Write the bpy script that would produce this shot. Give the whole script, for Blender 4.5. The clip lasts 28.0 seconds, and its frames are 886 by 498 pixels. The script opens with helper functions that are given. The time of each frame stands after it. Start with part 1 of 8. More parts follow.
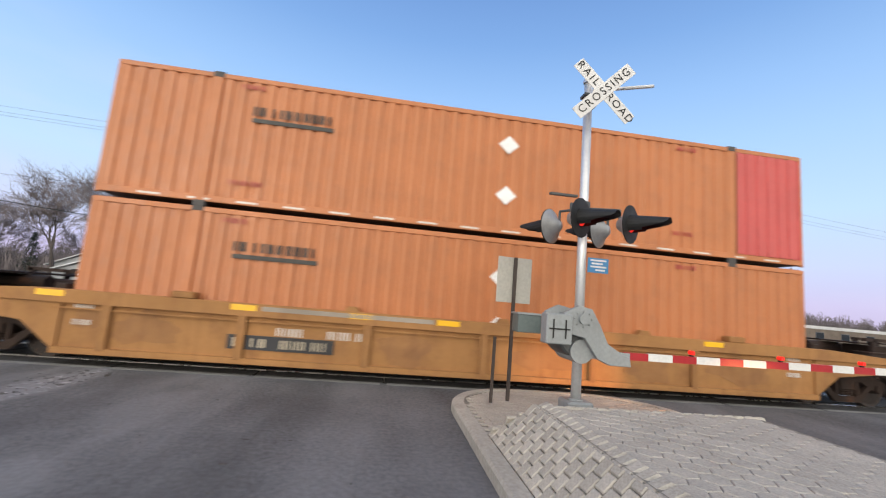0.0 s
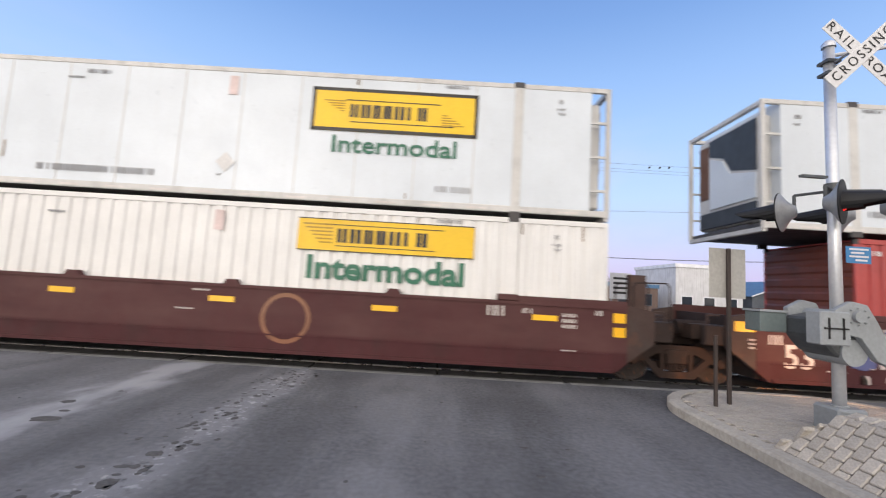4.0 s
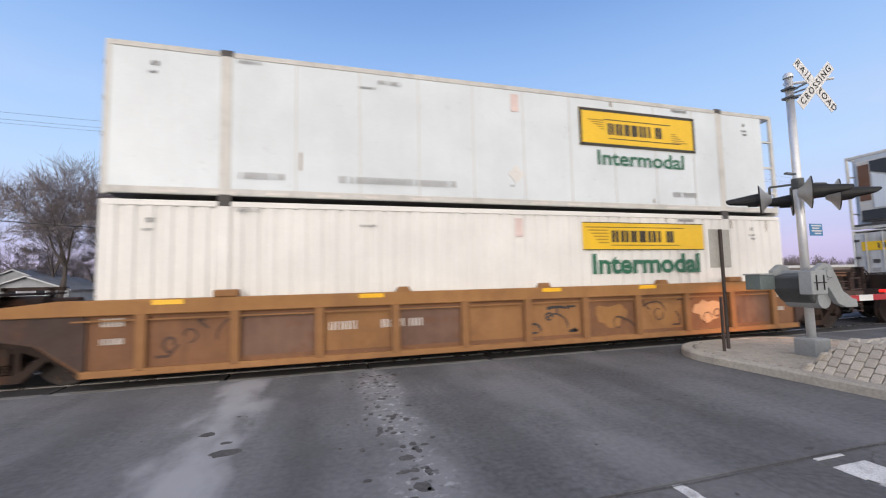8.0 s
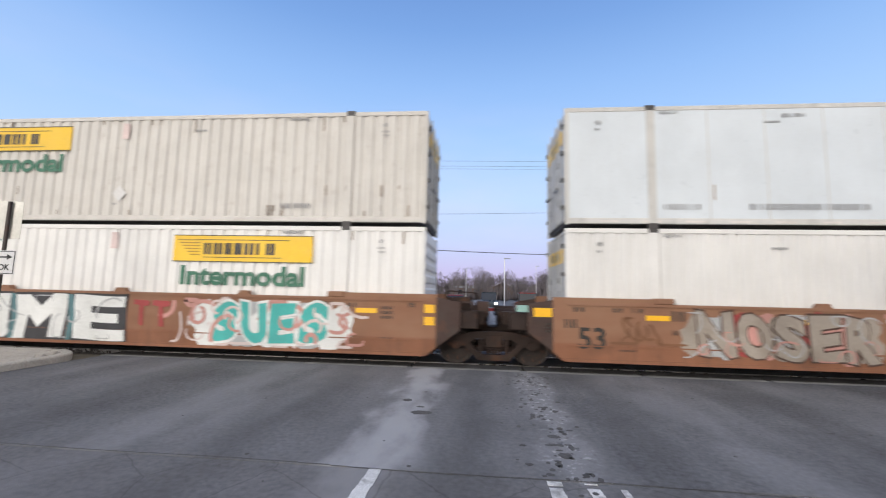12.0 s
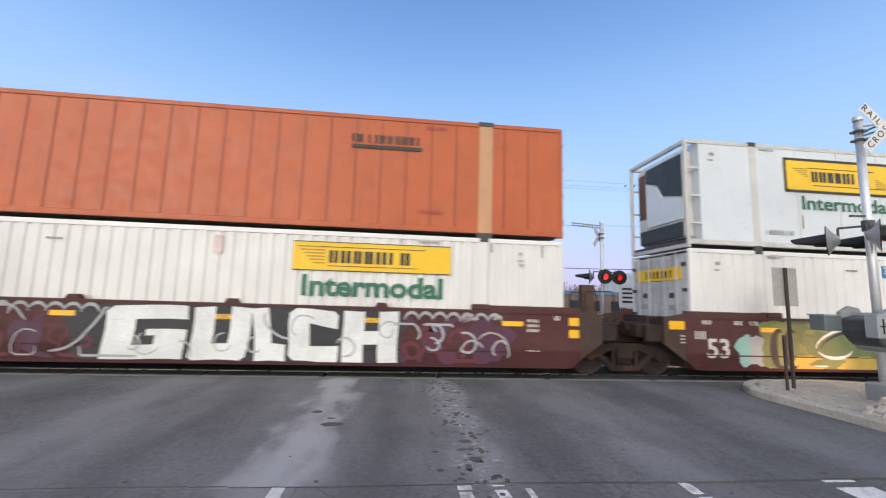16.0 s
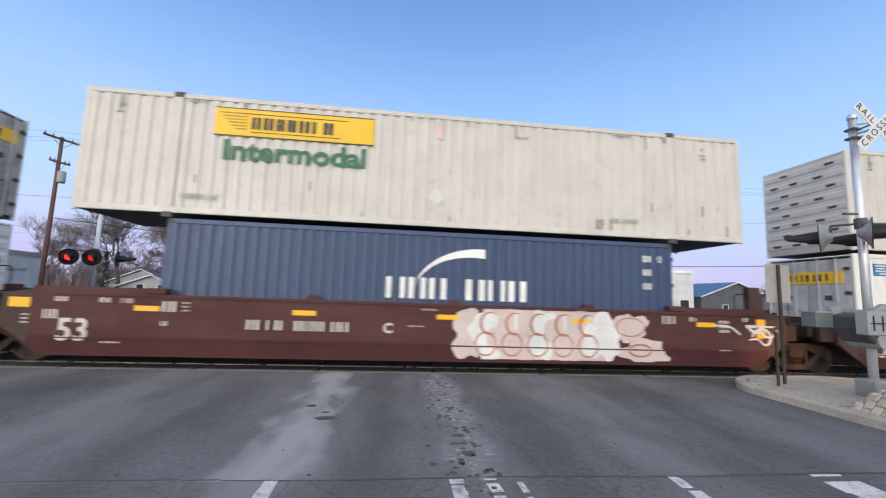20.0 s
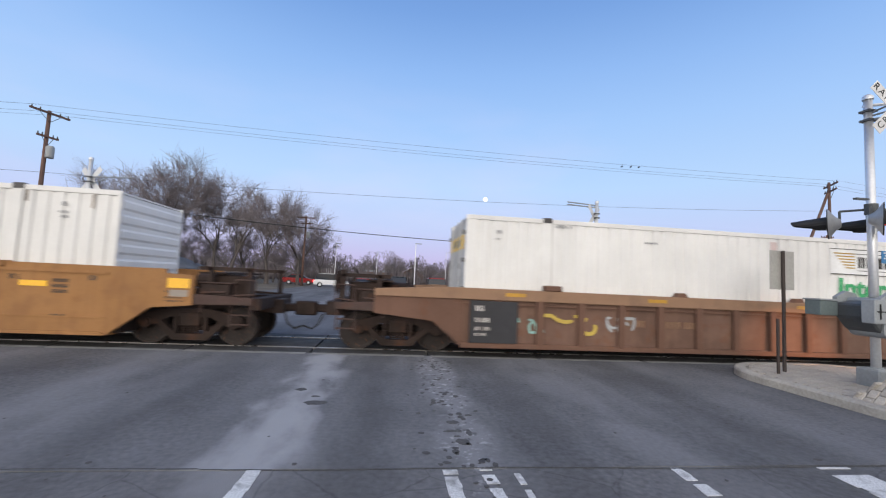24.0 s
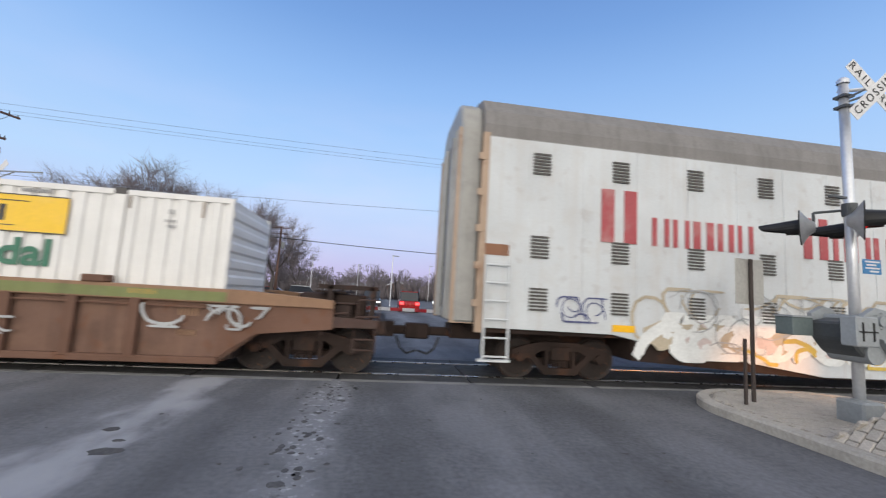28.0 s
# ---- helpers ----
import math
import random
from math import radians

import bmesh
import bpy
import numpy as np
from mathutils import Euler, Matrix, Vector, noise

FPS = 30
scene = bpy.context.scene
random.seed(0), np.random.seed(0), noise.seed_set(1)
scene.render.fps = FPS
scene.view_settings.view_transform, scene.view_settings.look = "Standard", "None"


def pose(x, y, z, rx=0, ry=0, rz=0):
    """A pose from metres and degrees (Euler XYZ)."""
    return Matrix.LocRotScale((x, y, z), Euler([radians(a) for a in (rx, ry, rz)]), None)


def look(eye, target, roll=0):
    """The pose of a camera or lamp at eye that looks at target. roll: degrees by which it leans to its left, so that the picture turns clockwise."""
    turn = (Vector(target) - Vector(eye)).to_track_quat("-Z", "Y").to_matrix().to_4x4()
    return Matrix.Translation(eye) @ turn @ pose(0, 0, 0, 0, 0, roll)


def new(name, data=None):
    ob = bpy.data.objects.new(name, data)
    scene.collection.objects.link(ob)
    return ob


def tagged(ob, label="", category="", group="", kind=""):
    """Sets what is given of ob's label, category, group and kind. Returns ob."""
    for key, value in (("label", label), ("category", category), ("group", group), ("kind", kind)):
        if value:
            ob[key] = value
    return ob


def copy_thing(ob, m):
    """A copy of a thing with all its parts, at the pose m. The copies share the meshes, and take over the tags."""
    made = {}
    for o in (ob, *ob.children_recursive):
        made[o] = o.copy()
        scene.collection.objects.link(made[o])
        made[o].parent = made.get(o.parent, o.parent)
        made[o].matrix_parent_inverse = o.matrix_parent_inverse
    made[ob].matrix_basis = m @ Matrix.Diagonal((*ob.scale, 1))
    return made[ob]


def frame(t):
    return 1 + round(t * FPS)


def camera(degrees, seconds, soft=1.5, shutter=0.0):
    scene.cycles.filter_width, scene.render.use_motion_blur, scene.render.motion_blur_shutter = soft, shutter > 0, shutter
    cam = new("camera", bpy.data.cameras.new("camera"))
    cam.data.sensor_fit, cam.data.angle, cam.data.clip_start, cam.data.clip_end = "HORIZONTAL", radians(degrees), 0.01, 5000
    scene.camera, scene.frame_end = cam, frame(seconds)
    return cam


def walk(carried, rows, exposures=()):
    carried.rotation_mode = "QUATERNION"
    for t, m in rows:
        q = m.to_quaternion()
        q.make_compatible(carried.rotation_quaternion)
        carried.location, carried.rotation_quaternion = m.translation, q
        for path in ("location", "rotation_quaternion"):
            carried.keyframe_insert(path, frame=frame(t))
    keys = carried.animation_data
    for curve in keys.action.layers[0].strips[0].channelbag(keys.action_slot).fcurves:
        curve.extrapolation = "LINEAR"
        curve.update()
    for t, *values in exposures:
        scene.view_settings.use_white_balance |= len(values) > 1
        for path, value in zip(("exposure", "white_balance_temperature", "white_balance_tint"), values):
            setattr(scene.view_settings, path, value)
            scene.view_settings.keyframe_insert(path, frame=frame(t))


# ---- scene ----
cam = camera(94.5, 28.0, soft=1.15, shutter=0.2)
PATH = [
    (0, (5.799, 2.109, 1.753), (6.049, 4.077, 2.009), 4.9),
    (0.5, (5.591, 2.087, 1.739), (5.938, 4.031, 2.057), 2.4),
    (1, (5.414, 2.028, 1.759), (5.814, 3.962, 2.072), 5.5),
    (1.5, (5.147, 1.848, 1.692), (5.645, 3.767, 1.951), 3.4),
    (2, (4.796, 1.747, 1.704), (5.113, 3.71, 1.923), 3.4),
    (2.5, (4.474, 1.788, 1.809), (4.623, 3.782, 1.872), 2.9),
    (4.5, (2.885, 2.721, 1.697), (2.876, 4.71, 1.909), 3.5),
    (5, (2.412, 2.817, 1.667), (2.452, 4.807, 1.87), 2.6),
    (5.5, (1.904, 2.901, 1.656), (1.931, 4.893, 1.83), 1.8),
    (6, (1.41, 3.036, 1.676), (1.388, 5.028, 1.847), 1.2),
    (6.5, (0.865, 3.046, 1.633), (0.984, 5.031, 1.849), -0.2),
    (7, (0.463, 2.935, 1.697), (0.781, 4.899, 1.898), -0.8),
    (7.5, (0.167, 2.765, 1.725), (0.639, 4.701, 1.891), -0.8),
    (8, (-0.057, 2.532, 1.706), (0.494, 4.449, 1.859), -1.3),
    (8.5, (-0.15, 2.287, 1.703), (0.426, 4.196, 1.857), 0.8),
    (9, (-0.234, 1.981, 1.735), (0.165, 3.931, 1.936), 1.2),
    (9.5, (-0.426, 1.762, 1.739), (-0.322, 3.747, 1.961), 0.0),
    (10, (-0.46, 1.542, 1.684), (-0.604, 3.524, 1.906), 0.8),
    (10.5, (-0.335, 1.407, 1.667), (-0.551, 3.385, 1.87), 2.0),
    (11, (-0.324, 1.316, 1.688), (-0.579, 3.29, 1.892), 1.9),
    (11.5, (-0.334, 1.365, 1.685), (-0.586, 3.338, 1.89), 1.7),
    (12, (-0.207, 1.273, 1.727), (-0.396, 3.253, 1.936), 1.3),
    (12.5, (-0.251, 1.237, 1.737), (-0.258, 3.226, 1.942), 1.9),
    (13, (-0.247, 1.238, 1.746), (-0.084, 3.22, 1.953), 1.7),
    (13.5, (-0.199, 1.31, 1.705), (-0.018, 3.29, 1.917), 3.4),
    (15.5, (-0.181, 1.287, 1.719), (0.104, 3.252, 1.962), 1.6),
    (16, (-0.199, 1.278, 1.722), (0.004, 3.251, 1.977), 1.7),
    (16.5, (-0.227, 1.284, 1.714), (-0.102, 3.267, 1.942), 2.0),
    (17, (-0.194, 1.268, 1.704), (-0.054, 3.252, 1.915), 2.1),
    (17.5, (-0.179, 1.294, 1.71), (-0.007, 3.276, 1.921), 2.0),
    (18, (-0.186, 1.28, 1.719), (0.002, 3.259, 1.932), 1.9),
    (18.5, (-0.186, 1.28, 1.716), (0.01, 3.259, 1.932), 1.8),
    (19, (-0.179, 1.279, 1.723), (0.023, 3.257, 1.941), 1.8),
    (19.5, (-0.175, 1.282, 1.713), (0.037, 3.257, 1.941), 1.9),
    (20, (-0.17, 1.279, 1.721), (0.05, 3.253, 1.953), 2.0),
    (20.5, (-0.174, 1.271, 1.717), (0.053, 3.244, 1.952), 2.3),
    (21, (-0.178, 1.272, 1.722), (0.056, 3.246, 1.944), 2.4),
    (21.5, (-0.181, 1.269, 1.718), (0.054, 3.245, 1.918), 2.6),
    (22, (-0.175, 1.286, 1.716), (0.059, 3.265, 1.888), 2.5),
    (22.5, (-0.149, 1.286, 1.713), (0.073, 3.268, 1.858), 2.4),
    (24.5, (-0.114, 1.792, 1.703), (0.149, 3.768, 1.859), 3.2),
    (25, (0.085, 2.053, 1.687), (0.419, 4.018, 1.854), 4.3),
    (25.5, (0.32, 2.218, 1.697), (0.655, 4.184, 1.856), 3.9),
    (26, (0.55, 2.398, 1.646), (1.017, 4.337, 1.794), 2.7),
    (26.5, (0.74, 2.532, 1.662), (1.257, 4.457, 1.817), 2.7),
    (27, (1.029, 2.528, 1.684), (1.526, 4.461, 1.819), 3.1),
    (27.5, (1.272, 2.599, 1.686), (1.746, 4.535, 1.841), 3.2),
    (28, (1.456, 2.753, 1.682), (1.74, 4.72, 1.906), 3.4),
]
walk(cam, [(t, look(eye, target, roll)) for t, eye, target, roll in PATH],
     exposures=((0, 0.1, 6550, 5), (2, 0.0, 6150, 8), (5, 0.07, 6550, 11), (6, 0.1, 6550, 11), (7, 0.12, 6420, 8), (8, -0.06, 6450, 10), (9, 0.0, 6450, 10), (11, -0.04, 6280, 8), (13, -0.02, 6300, 9),
                (16, 0.0, 6250, 7), (17, 0.0, 6380, 10), (19, 0.0, 6220, 8), (22, -0.05, 6150, 7), (25, -0.13, 6250, 9), (28, -0.11, 6250, 7)))

# ---- light ----
world = bpy.data.worlds.new("dusk_sky")
scene.world = world
world.use_nodes = True
wn, wl = world.node_tree.nodes, world.node_tree.links
wn.clear()
w_out = wn.new("ShaderNodeOutputWorld")
w_bg = wn.new("ShaderNodeBackground")
w_tc = wn.new("ShaderNodeTexCoord")
w_sep = wn.new("ShaderNodeSeparateXYZ")
w_ramp = wn.new("ShaderNodeValToRGB")
w_sky = wn.new("ShaderNodeTexSky")
w_sky.sky_type = "NISHITA"
w_sky.sun_disc = False
w_sky.sun_elevation = radians(5)
w_sky.sun_rotation = radians(180)
w_sky.ozone_density = 3.0
wl.new(w_tc.outputs["Generated"], w_sep.inputs[0])
wl.new(w_sep.outputs["Z"], w_ramp.inputs[0])
SKY_STOPS = ((0.0, (0.53, 0.46, 0.72)), (0.05, (0.61, 0.54, 0.85)), (0.12, (0.60, 0.645, 0.92)), (0.22, (0.535, 0.705, 0.97)), (0.36, (0.41, 0.61, 0.96)),
             (0.46, (0.315, 0.51, 0.89)), (0.56, (0.215, 0.385, 0.76)), (0.66, (0.155, 0.29, 0.635)), (0.8, (0.125, 0.235, 0.55)), (1.0, (0.11, 0.21, 0.50)))
el = w_ramp.color_ramp.elements
while len(el) > 1:
    el.remove(el[-1])
for k, (p, c) in enumerate(SKY_STOPS):
    e = el[0] if k == 0 else el.new(p)
    e.position, e.color = p, (*c, 1)
# thin rosy haze drifting low in the sky
w_wisp = wn.new("ShaderNodeTexNoise")
w_wisp.inputs["Scale"].default_value, w_wisp.inputs["Detail"].default_value = 2.2, 5.0
w_flat = wn.new("ShaderNodeMapping")
w_flat.inputs["Scale"].default_value = (1.0, 1.0, 3.2)
wl.new(w_sep.inputs[0].links[0].from_socket, w_flat.inputs[0])
wl.new(w_flat.outputs[0], w_wisp.inputs["Vector"])
w_thin = wn.new("ShaderNodeMapRange")
w_low = wn.new("ShaderNodeMapRange")
for node, a, b, c in ((w_thin, 0.46, 0.72, 0.42), (w_low, 0.5, 0.12, 1.0)):
    node.inputs["From Min"].default_value, node.inputs["From Max"].default_value, node.inputs["To Max"].default_value = a, b, c
wl.new(w_wisp.outputs["Fac"], w_thin.inputs["Value"])
wl.new(w_sep.outputs["Z"], w_low.inputs["Value"])
w_both = wn.new("ShaderNodeMath")
w_both.operation = "MULTIPLY"
wl.new(w_thin.outputs[0], w_both.inputs[0])
wl.new(w_low.outputs[0], w_both.inputs[1])
w_haze = wn.new("ShaderNodeMix")
w_haze.data_type = "RGBA"
w_haze.inputs["B"].default_value = (0.84, 0.74, 0.93, 1)
wl.new(w_both.outputs[0], w_haze.inputs["Factor"])
wl.new(w_ramp.outputs[0], w_haze.inputs["A"])
# the sunset side of the sky, behind the viewer, glows warmer and brighter
w_west = wn.new("ShaderNodeMapRange")
w_west.inputs["From Min"].default_value, w_west.inputs["From Max"].default_value = 0.2, -0.9
wl.new(w_sep.outputs["Y"], w_west.inputs["Value"])
w_glow = wn.new("ShaderNodeMix")
w_glow.data_type = "RGBA"
w_glow.inputs["B"].default_value = (1.9, 1.72, 1.5, 1)
wl.new(w_west.outputs[0], w_glow.inputs["Factor"])
wl.new(w_haze.outputs["Result"], w_glow.inputs["A"])
w_mix = wn.new("ShaderNodeMix")
w_mix.data_type = "RGBA"
w_mix.blend_type = "ADD"
w_mix.inputs["Factor"].default_value = 0.03
wl.new(w_glow.outputs["Result"], w_mix.inputs["A"])
wl.new(w_sky.outputs[0], w_mix.inputs["B"])
wl.new(w_mix.outputs["Result"], w_bg.inputs[0])
w_bg.inputs[1].default_value = 1.0
wl.new(w_bg.outputs[0], w_out.inputs[0])

sun_data = bpy.data.lights.new("sun", "SUN")
sun_data.energy, sun_data.angle, sun_data.color = 1.2, radians(25), (1.0, 0.93, 0.86)
sun = new("sun", sun_data)
sun.matrix_world = look((-24, -54, 13), (4, 0, 2))

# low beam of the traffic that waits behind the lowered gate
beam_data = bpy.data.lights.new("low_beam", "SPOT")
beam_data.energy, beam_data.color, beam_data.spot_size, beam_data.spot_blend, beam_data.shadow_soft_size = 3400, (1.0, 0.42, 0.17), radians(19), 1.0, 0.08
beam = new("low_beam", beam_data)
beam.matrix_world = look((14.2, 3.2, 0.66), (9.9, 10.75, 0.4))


# ---- mesh and material helpers ----
class Shape:
    """Vertices and faces of one mesh."""

    def __init__(self):
        self.v, self.f = [], []

    def box(self, x0, x1, y0, y1, z0, z1):
        n = len(self.v)
        self.v += [(x0, y0, z0), (x1, y0, z0), (x1, y1, z0), (x0, y1, z0), (x0, y0, z1), (x1, y0, z1), (x1, y1, z1), (x0, y1, z1)]
        self.f += [tuple(n + i for i in q) for q in ((0, 3, 2, 1), (4, 5, 6, 7), (0, 1, 5, 4), (1, 2, 6, 5), (2, 3, 7, 6), (3, 0, 4, 7))]
        return self

    def prism(self, outline, a, b, axis="y"):
        """An outline in the two other axes, drawn out from a to b along the axis."""
        n, k = len(self.v), len(outline)
        for d in (a, b):
            for p, q in outline:
                self.v.append((p, d, q) if axis == "y" else (d, p, q) if axis == "x" else (p, q, d))
        self.f.append(tuple(n + i for i in range(k)))
        self.f.append(tuple(n + k + i for i in reversed(range(k))))
        for i in range(k):
            j = (i + 1) % k
            self.f.append((n + i, n + k + i, n + k + j, n + j))
        return self

    def tube(self, p, q, r, r2=None, sides=8, caps=True):
        p, q = Vector(p), Vector(q)
        d = q - p
        if d.length < 1e-6:
            return self
        d.normalize()
        u = d.orthogonal().normalized()
        w = d.cross(u)
        n = len(self.v)
        r2 = r if r2 is None else r2
        for c, rr in ((p, r), (q, r2)):
            for i in range(sides):
                a = 2 * math.pi * i / sides
                self.v.append(tuple(c + (u * math.cos(a) + w * math.sin(a)) * rr))
        for i in range(sides):
            j = (i + 1) % sides
            self.f.append((n + i, n + j, n + sides + j, n + sides + i))
        if caps:
            self.f.append(tuple(n + i for i in reversed(range(sides))))
            self.f.append(tuple(n + sides + i for i in range(sides)))
        return self

    def path(self, pts, r, sides=6):
        for a, b in zip(pts, pts[1:]):
            self.tube(a, b, r, sides=sides)
        return self

    def lathe(self, profile, centre, axis, sides=16):
        """profile: (radius, distance along the axis)."""
        c, d = Vector(centre), Vector(axis).normalized()
        u = d.orthogonal().normalized()
        w = d.cross(u)
        n = len(self.v)
        for r, h in profile:
            for i in range(sides):
                a = 2 * math.pi * i / sides
                self.v.append(tuple(c + d * h + (u * math.cos(a) + w * math.sin(a)) * r))
        for k in range(len(profile) - 1):
            for i in range(sides):
                j = (i + 1) % sides
                self.f.append((n + k * sides + i, n + k * sides + j, n + (k + 1) * sides + j, n + (k + 1) * sides + i))
        return self

    def quad(self, a, b, c, d):
        n = len(self.v)
        self.v += [tuple(a), tuple(b), tuple(c), tuple(d)]
        self.f.append((n, n + 1, n + 2, n + 3))
        return self

    def moved(self, m):
        self.v = [tuple(m @ Vector(p)) for p in self.v]
        return self

    def add(self, other):
        n = len(self.v)
        self.v += other.v
        self.f += [tuple(n + i for i in q) for q in other.f]
        return self

    def mesh(self, name, bevel=0.0, smooth=False):
        me = bpy.data.meshes.new(name)
        me.from_pydata(self.v, [], self.f)
        bm = bmesh.new()
        bm.from_mesh(me)
        bmesh.ops.recalc_face_normals(bm, faces=bm.faces)
        if bevel:
            bmesh.ops.bevel(bm, geom=list(bm.edges), offset=bevel, segments=1, affect="EDGES", clamp_overlap=True)
        bm.to_mesh(me)
        bm.free()
        if smooth:
            me.polygons.foreach_set("use_smooth", [True] * len(me.polygons))
        me.update()
        return me


def part(name, shape, material, parent=None, label="", bevel=0.0, smooth=False):
    me = shape if isinstance(shape, bpy.types.Mesh) else shape.mesh(name, bevel, smooth)
    if material and not me.materials:
        me.materials.append(material)
    ob = new(name, me)
    if parent:
        ob.parent = parent
    if label:
        tagged(ob, label)
    return ob


def thing(name, label, category, at=(0, 0, 0), group="", kind=""):
    ob = new(name)
    ob.empty_display_size = 0.2
    ob.location = at
    return tagged(ob, label, category, group, kind)


TEXTS = {}


def lettering(body, size, thick=0.004, heavy=0.0, tight=1.0):
    """A flat mesh of words in the built-in font, standing in the XZ plane and facing -Y."""
    key = (body, size, thick, heavy, tight)
    if key not in TEXTS:
        cu = bpy.data.curves.new("lettering", "FONT")
        cu.body, cu.size, cu.extrude, cu.offset = body, size, thick, heavy
        cu.align_x, cu.align_y, cu.space_character, cu.resolution_u = "CENTER", "CENTER", tight, 3
        ob = bpy.data.objects.new("lettering", cu)
        scene.collection.objects.link(ob)
        bpy.context.view_layer.update()
        me = bpy.data.meshes.new_from_object(ob.evaluated_get(bpy.context.evaluated_depsgraph_get()))
        me.materials.clear()
        me.transform(pose(0, 0, 0, 90, 0, 0))
        bpy.data.objects.remove(ob)
        bpy.data.curves.remove(cu)
        TEXTS[key] = me
    return TEXTS[key].copy()


# the spray letters of the cars, cut while the scene is still empty
for word_, h0_, h1_ in (("PALM", 0.085, 0.05), ("TT", 0.03, 0.05), ("SUES", 0.06, 0.05), ("NOSER", 0.055, 0.03), ("BUNK", 0.07, 0.025),
                        ("SER", 0.085, 0.03), ("FOUGhT2", 0.04, 0.022)):
    for ch_ in word_:
        for h_ in (h0_, h0_ + h1_):
            bpy.data.meshes.remove(lettering(ch_, 1.0, 0.002, h_))
for ch_ in "ABC":
    bpy.data.meshes.remove(lettering(ch_, 0.3, 0.003, 0.012))


def letterbars(shape, x, z, count, h, w=None, y0=0.0, y1=0.006, gap=0.28, seed=1, bold=1.0):
    """A row of plain upright bars that stand for writing, drawn from x to the right."""
    rnd = random.Random(seed)
    w = w or h * 0.62
    for k in range(count):
        wide = w * rnd.uniform(0.8, 1.1)
        st = wide * min(0.48, bold * rnd.uniform(0.26, 0.36))
        shape.box(x, x + st, y0, y1, z, z + h)
        if rnd.random() < 0.8:
            shape.box(x + wide - st, x + wide, y0, y1, z, z + h)
        x += wide + w * gap
    return x


def mat(name, color, rough=0.6, metal=0.0, vary=0.12, scale=1.0, grain=0.08, dirt=(0.05, 0.045, 0.04), dirty=0.0, streak=0.0,
        rust=0.0, bump=0.15, emit=0.0, spread=0.0, bump_scale=40.0, upper_tone=None):
    """A painted or raw surface: broad and fine tone changes, dirt, downward streaks, rust and fine relief."""
    m = bpy.data.materials.new(name)
    m.use_nodes = True
    n, l = m.node_tree.nodes, m.node_tree.links
    b = n["Principled BSDF"]
    b.inputs["Roughness"].default_value, b.inputs["Metallic"].default_value = rough, metal
    tc = n.new("ShaderNodeTexCoord")

    def noise_at(s, detail=4.0, squash=None):
        t = n.new("ShaderNodeTexNoise")
        t.inputs["Scale"].default_value, t.inputs["Detail"].default_value = s, detail
        if squash:
            mp = n.new("ShaderNodeMapping")
            mp.inputs["Scale"].default_value = squash
            l.new(tc.outputs["Object"], mp.inputs[0])
            l.new(mp.outputs[0], t.inputs["Vector"])
        else:
            l.new(tc.outputs["Object"], t.inputs["Vector"])
        return t.outputs["Fac"]

    def spanned(value, a, c, lo, hi):
        r = n.new("ShaderNodeMapRange")
        for k, x in (("From Min", a), ("From Max", c), ("To Min", lo), ("To Max", hi)):
            r.inputs[k].default_value = x
        l.new(value, r.inputs["Value"])
        return r.outputs[0]

    def times(col, value):
        x = n.new("ShaderNodeMix")
        x.data_type, x.blend_type = "RGBA", "MULTIPLY"
        x.inputs["Factor"].default_value = 1
        l.new(col, x.inputs["A"])
        l.new(value, x.inputs["B"])
        return x.outputs["Result"]

    def over(col, value, tint):
        x = n.new("ShaderNodeMix")
        x.data_type = "RGBA"
        l.new(value, x.inputs["Factor"])
        l.new(col, x.inputs["A"])
        x.inputs["B"].default_value = (*tint, 1)
        return x.outputs["Result"]

    rgb = n.new("ShaderNodeRGB")
    rgb.outputs[0].default_value = (*color, 1)
    col = rgb.outputs[0]
    if vary:
        col = times(col, spanned(noise_at(0.9 * scale), 0.3, 0.7, 1 - vary, 1 + vary))
    if grain:
        col = times(col, spanned(noise_at(22 * scale), 0.3, 0.7, 1 - grain, 1 + grain))
    if spread:
        info = n.new("ShaderNodeObjectInfo")
        col = times(col, spanned(info.outputs["Random"], 0, 1, 1 - spread, 1 + spread))
    if streak:
        col = over(col, spanned(noise_at(1.0, 5.0, (7.0, 7.0, 0.45)), 0.5, 0.8, 0, streak), dirt)
    if dirty:
        col = over(col, spanned(noise_at(2.3 * scale, 6.0), 0.5, 0.75, 0, dirty), dirt)
    # second colour mixed in above the given height, broken up by noise
    if upper_tone:
        sep = n.new("ShaderNodeSeparateXYZ")
        l.new(tc.outputs["Object"], sep.inputs[0])
        high = n.new("ShaderNodeMath")
        high.operation = "MULTIPLY"
        l.new(spanned(sep.outputs["Z"], upper_tone[0] - 0.03, upper_tone[0] + 0.03, 0, 1), high.inputs[0])
        l.new(spanned(noise_at(1.0, 5.0, (0.6, 0.6, 2.0)), 0.3, 0.65, 0.25, 1.0), high.inputs[1])
        col = over(col, high.outputs[0], upper_tone[1])
    if rust:
        col = over(col, spanned(noise_at(3.1 * scale, 8.0), 0.62 - 0.1 * rust, 0.68, 0, min(1, rust)), (0.16, 0.06, 0.025))
    l.new(col, b.inputs["Base Color"])
    if bump:
        bp = n.new("ShaderNodeBump")
        bp.inputs["Strength"].default_value, bp.inputs["Distance"].default_value = bump, 0.01
        l.new(noise_at(bump_scale, 3.0), bp.inputs["Height"])
        l.new(bp.outputs[0], b.inputs["Normal"])
    l.new(spanned(noise_at(5 * scale), 0.3, 0.7, max(0.02, rough - 0.08), min(1, rough + 0.08)), b.inputs["Roughness"])
    if emit:
        b.inputs["Emission Color"].default_value = (*color, 1)
        b.inputs["Emission Strength"].default_value = emit
    return m


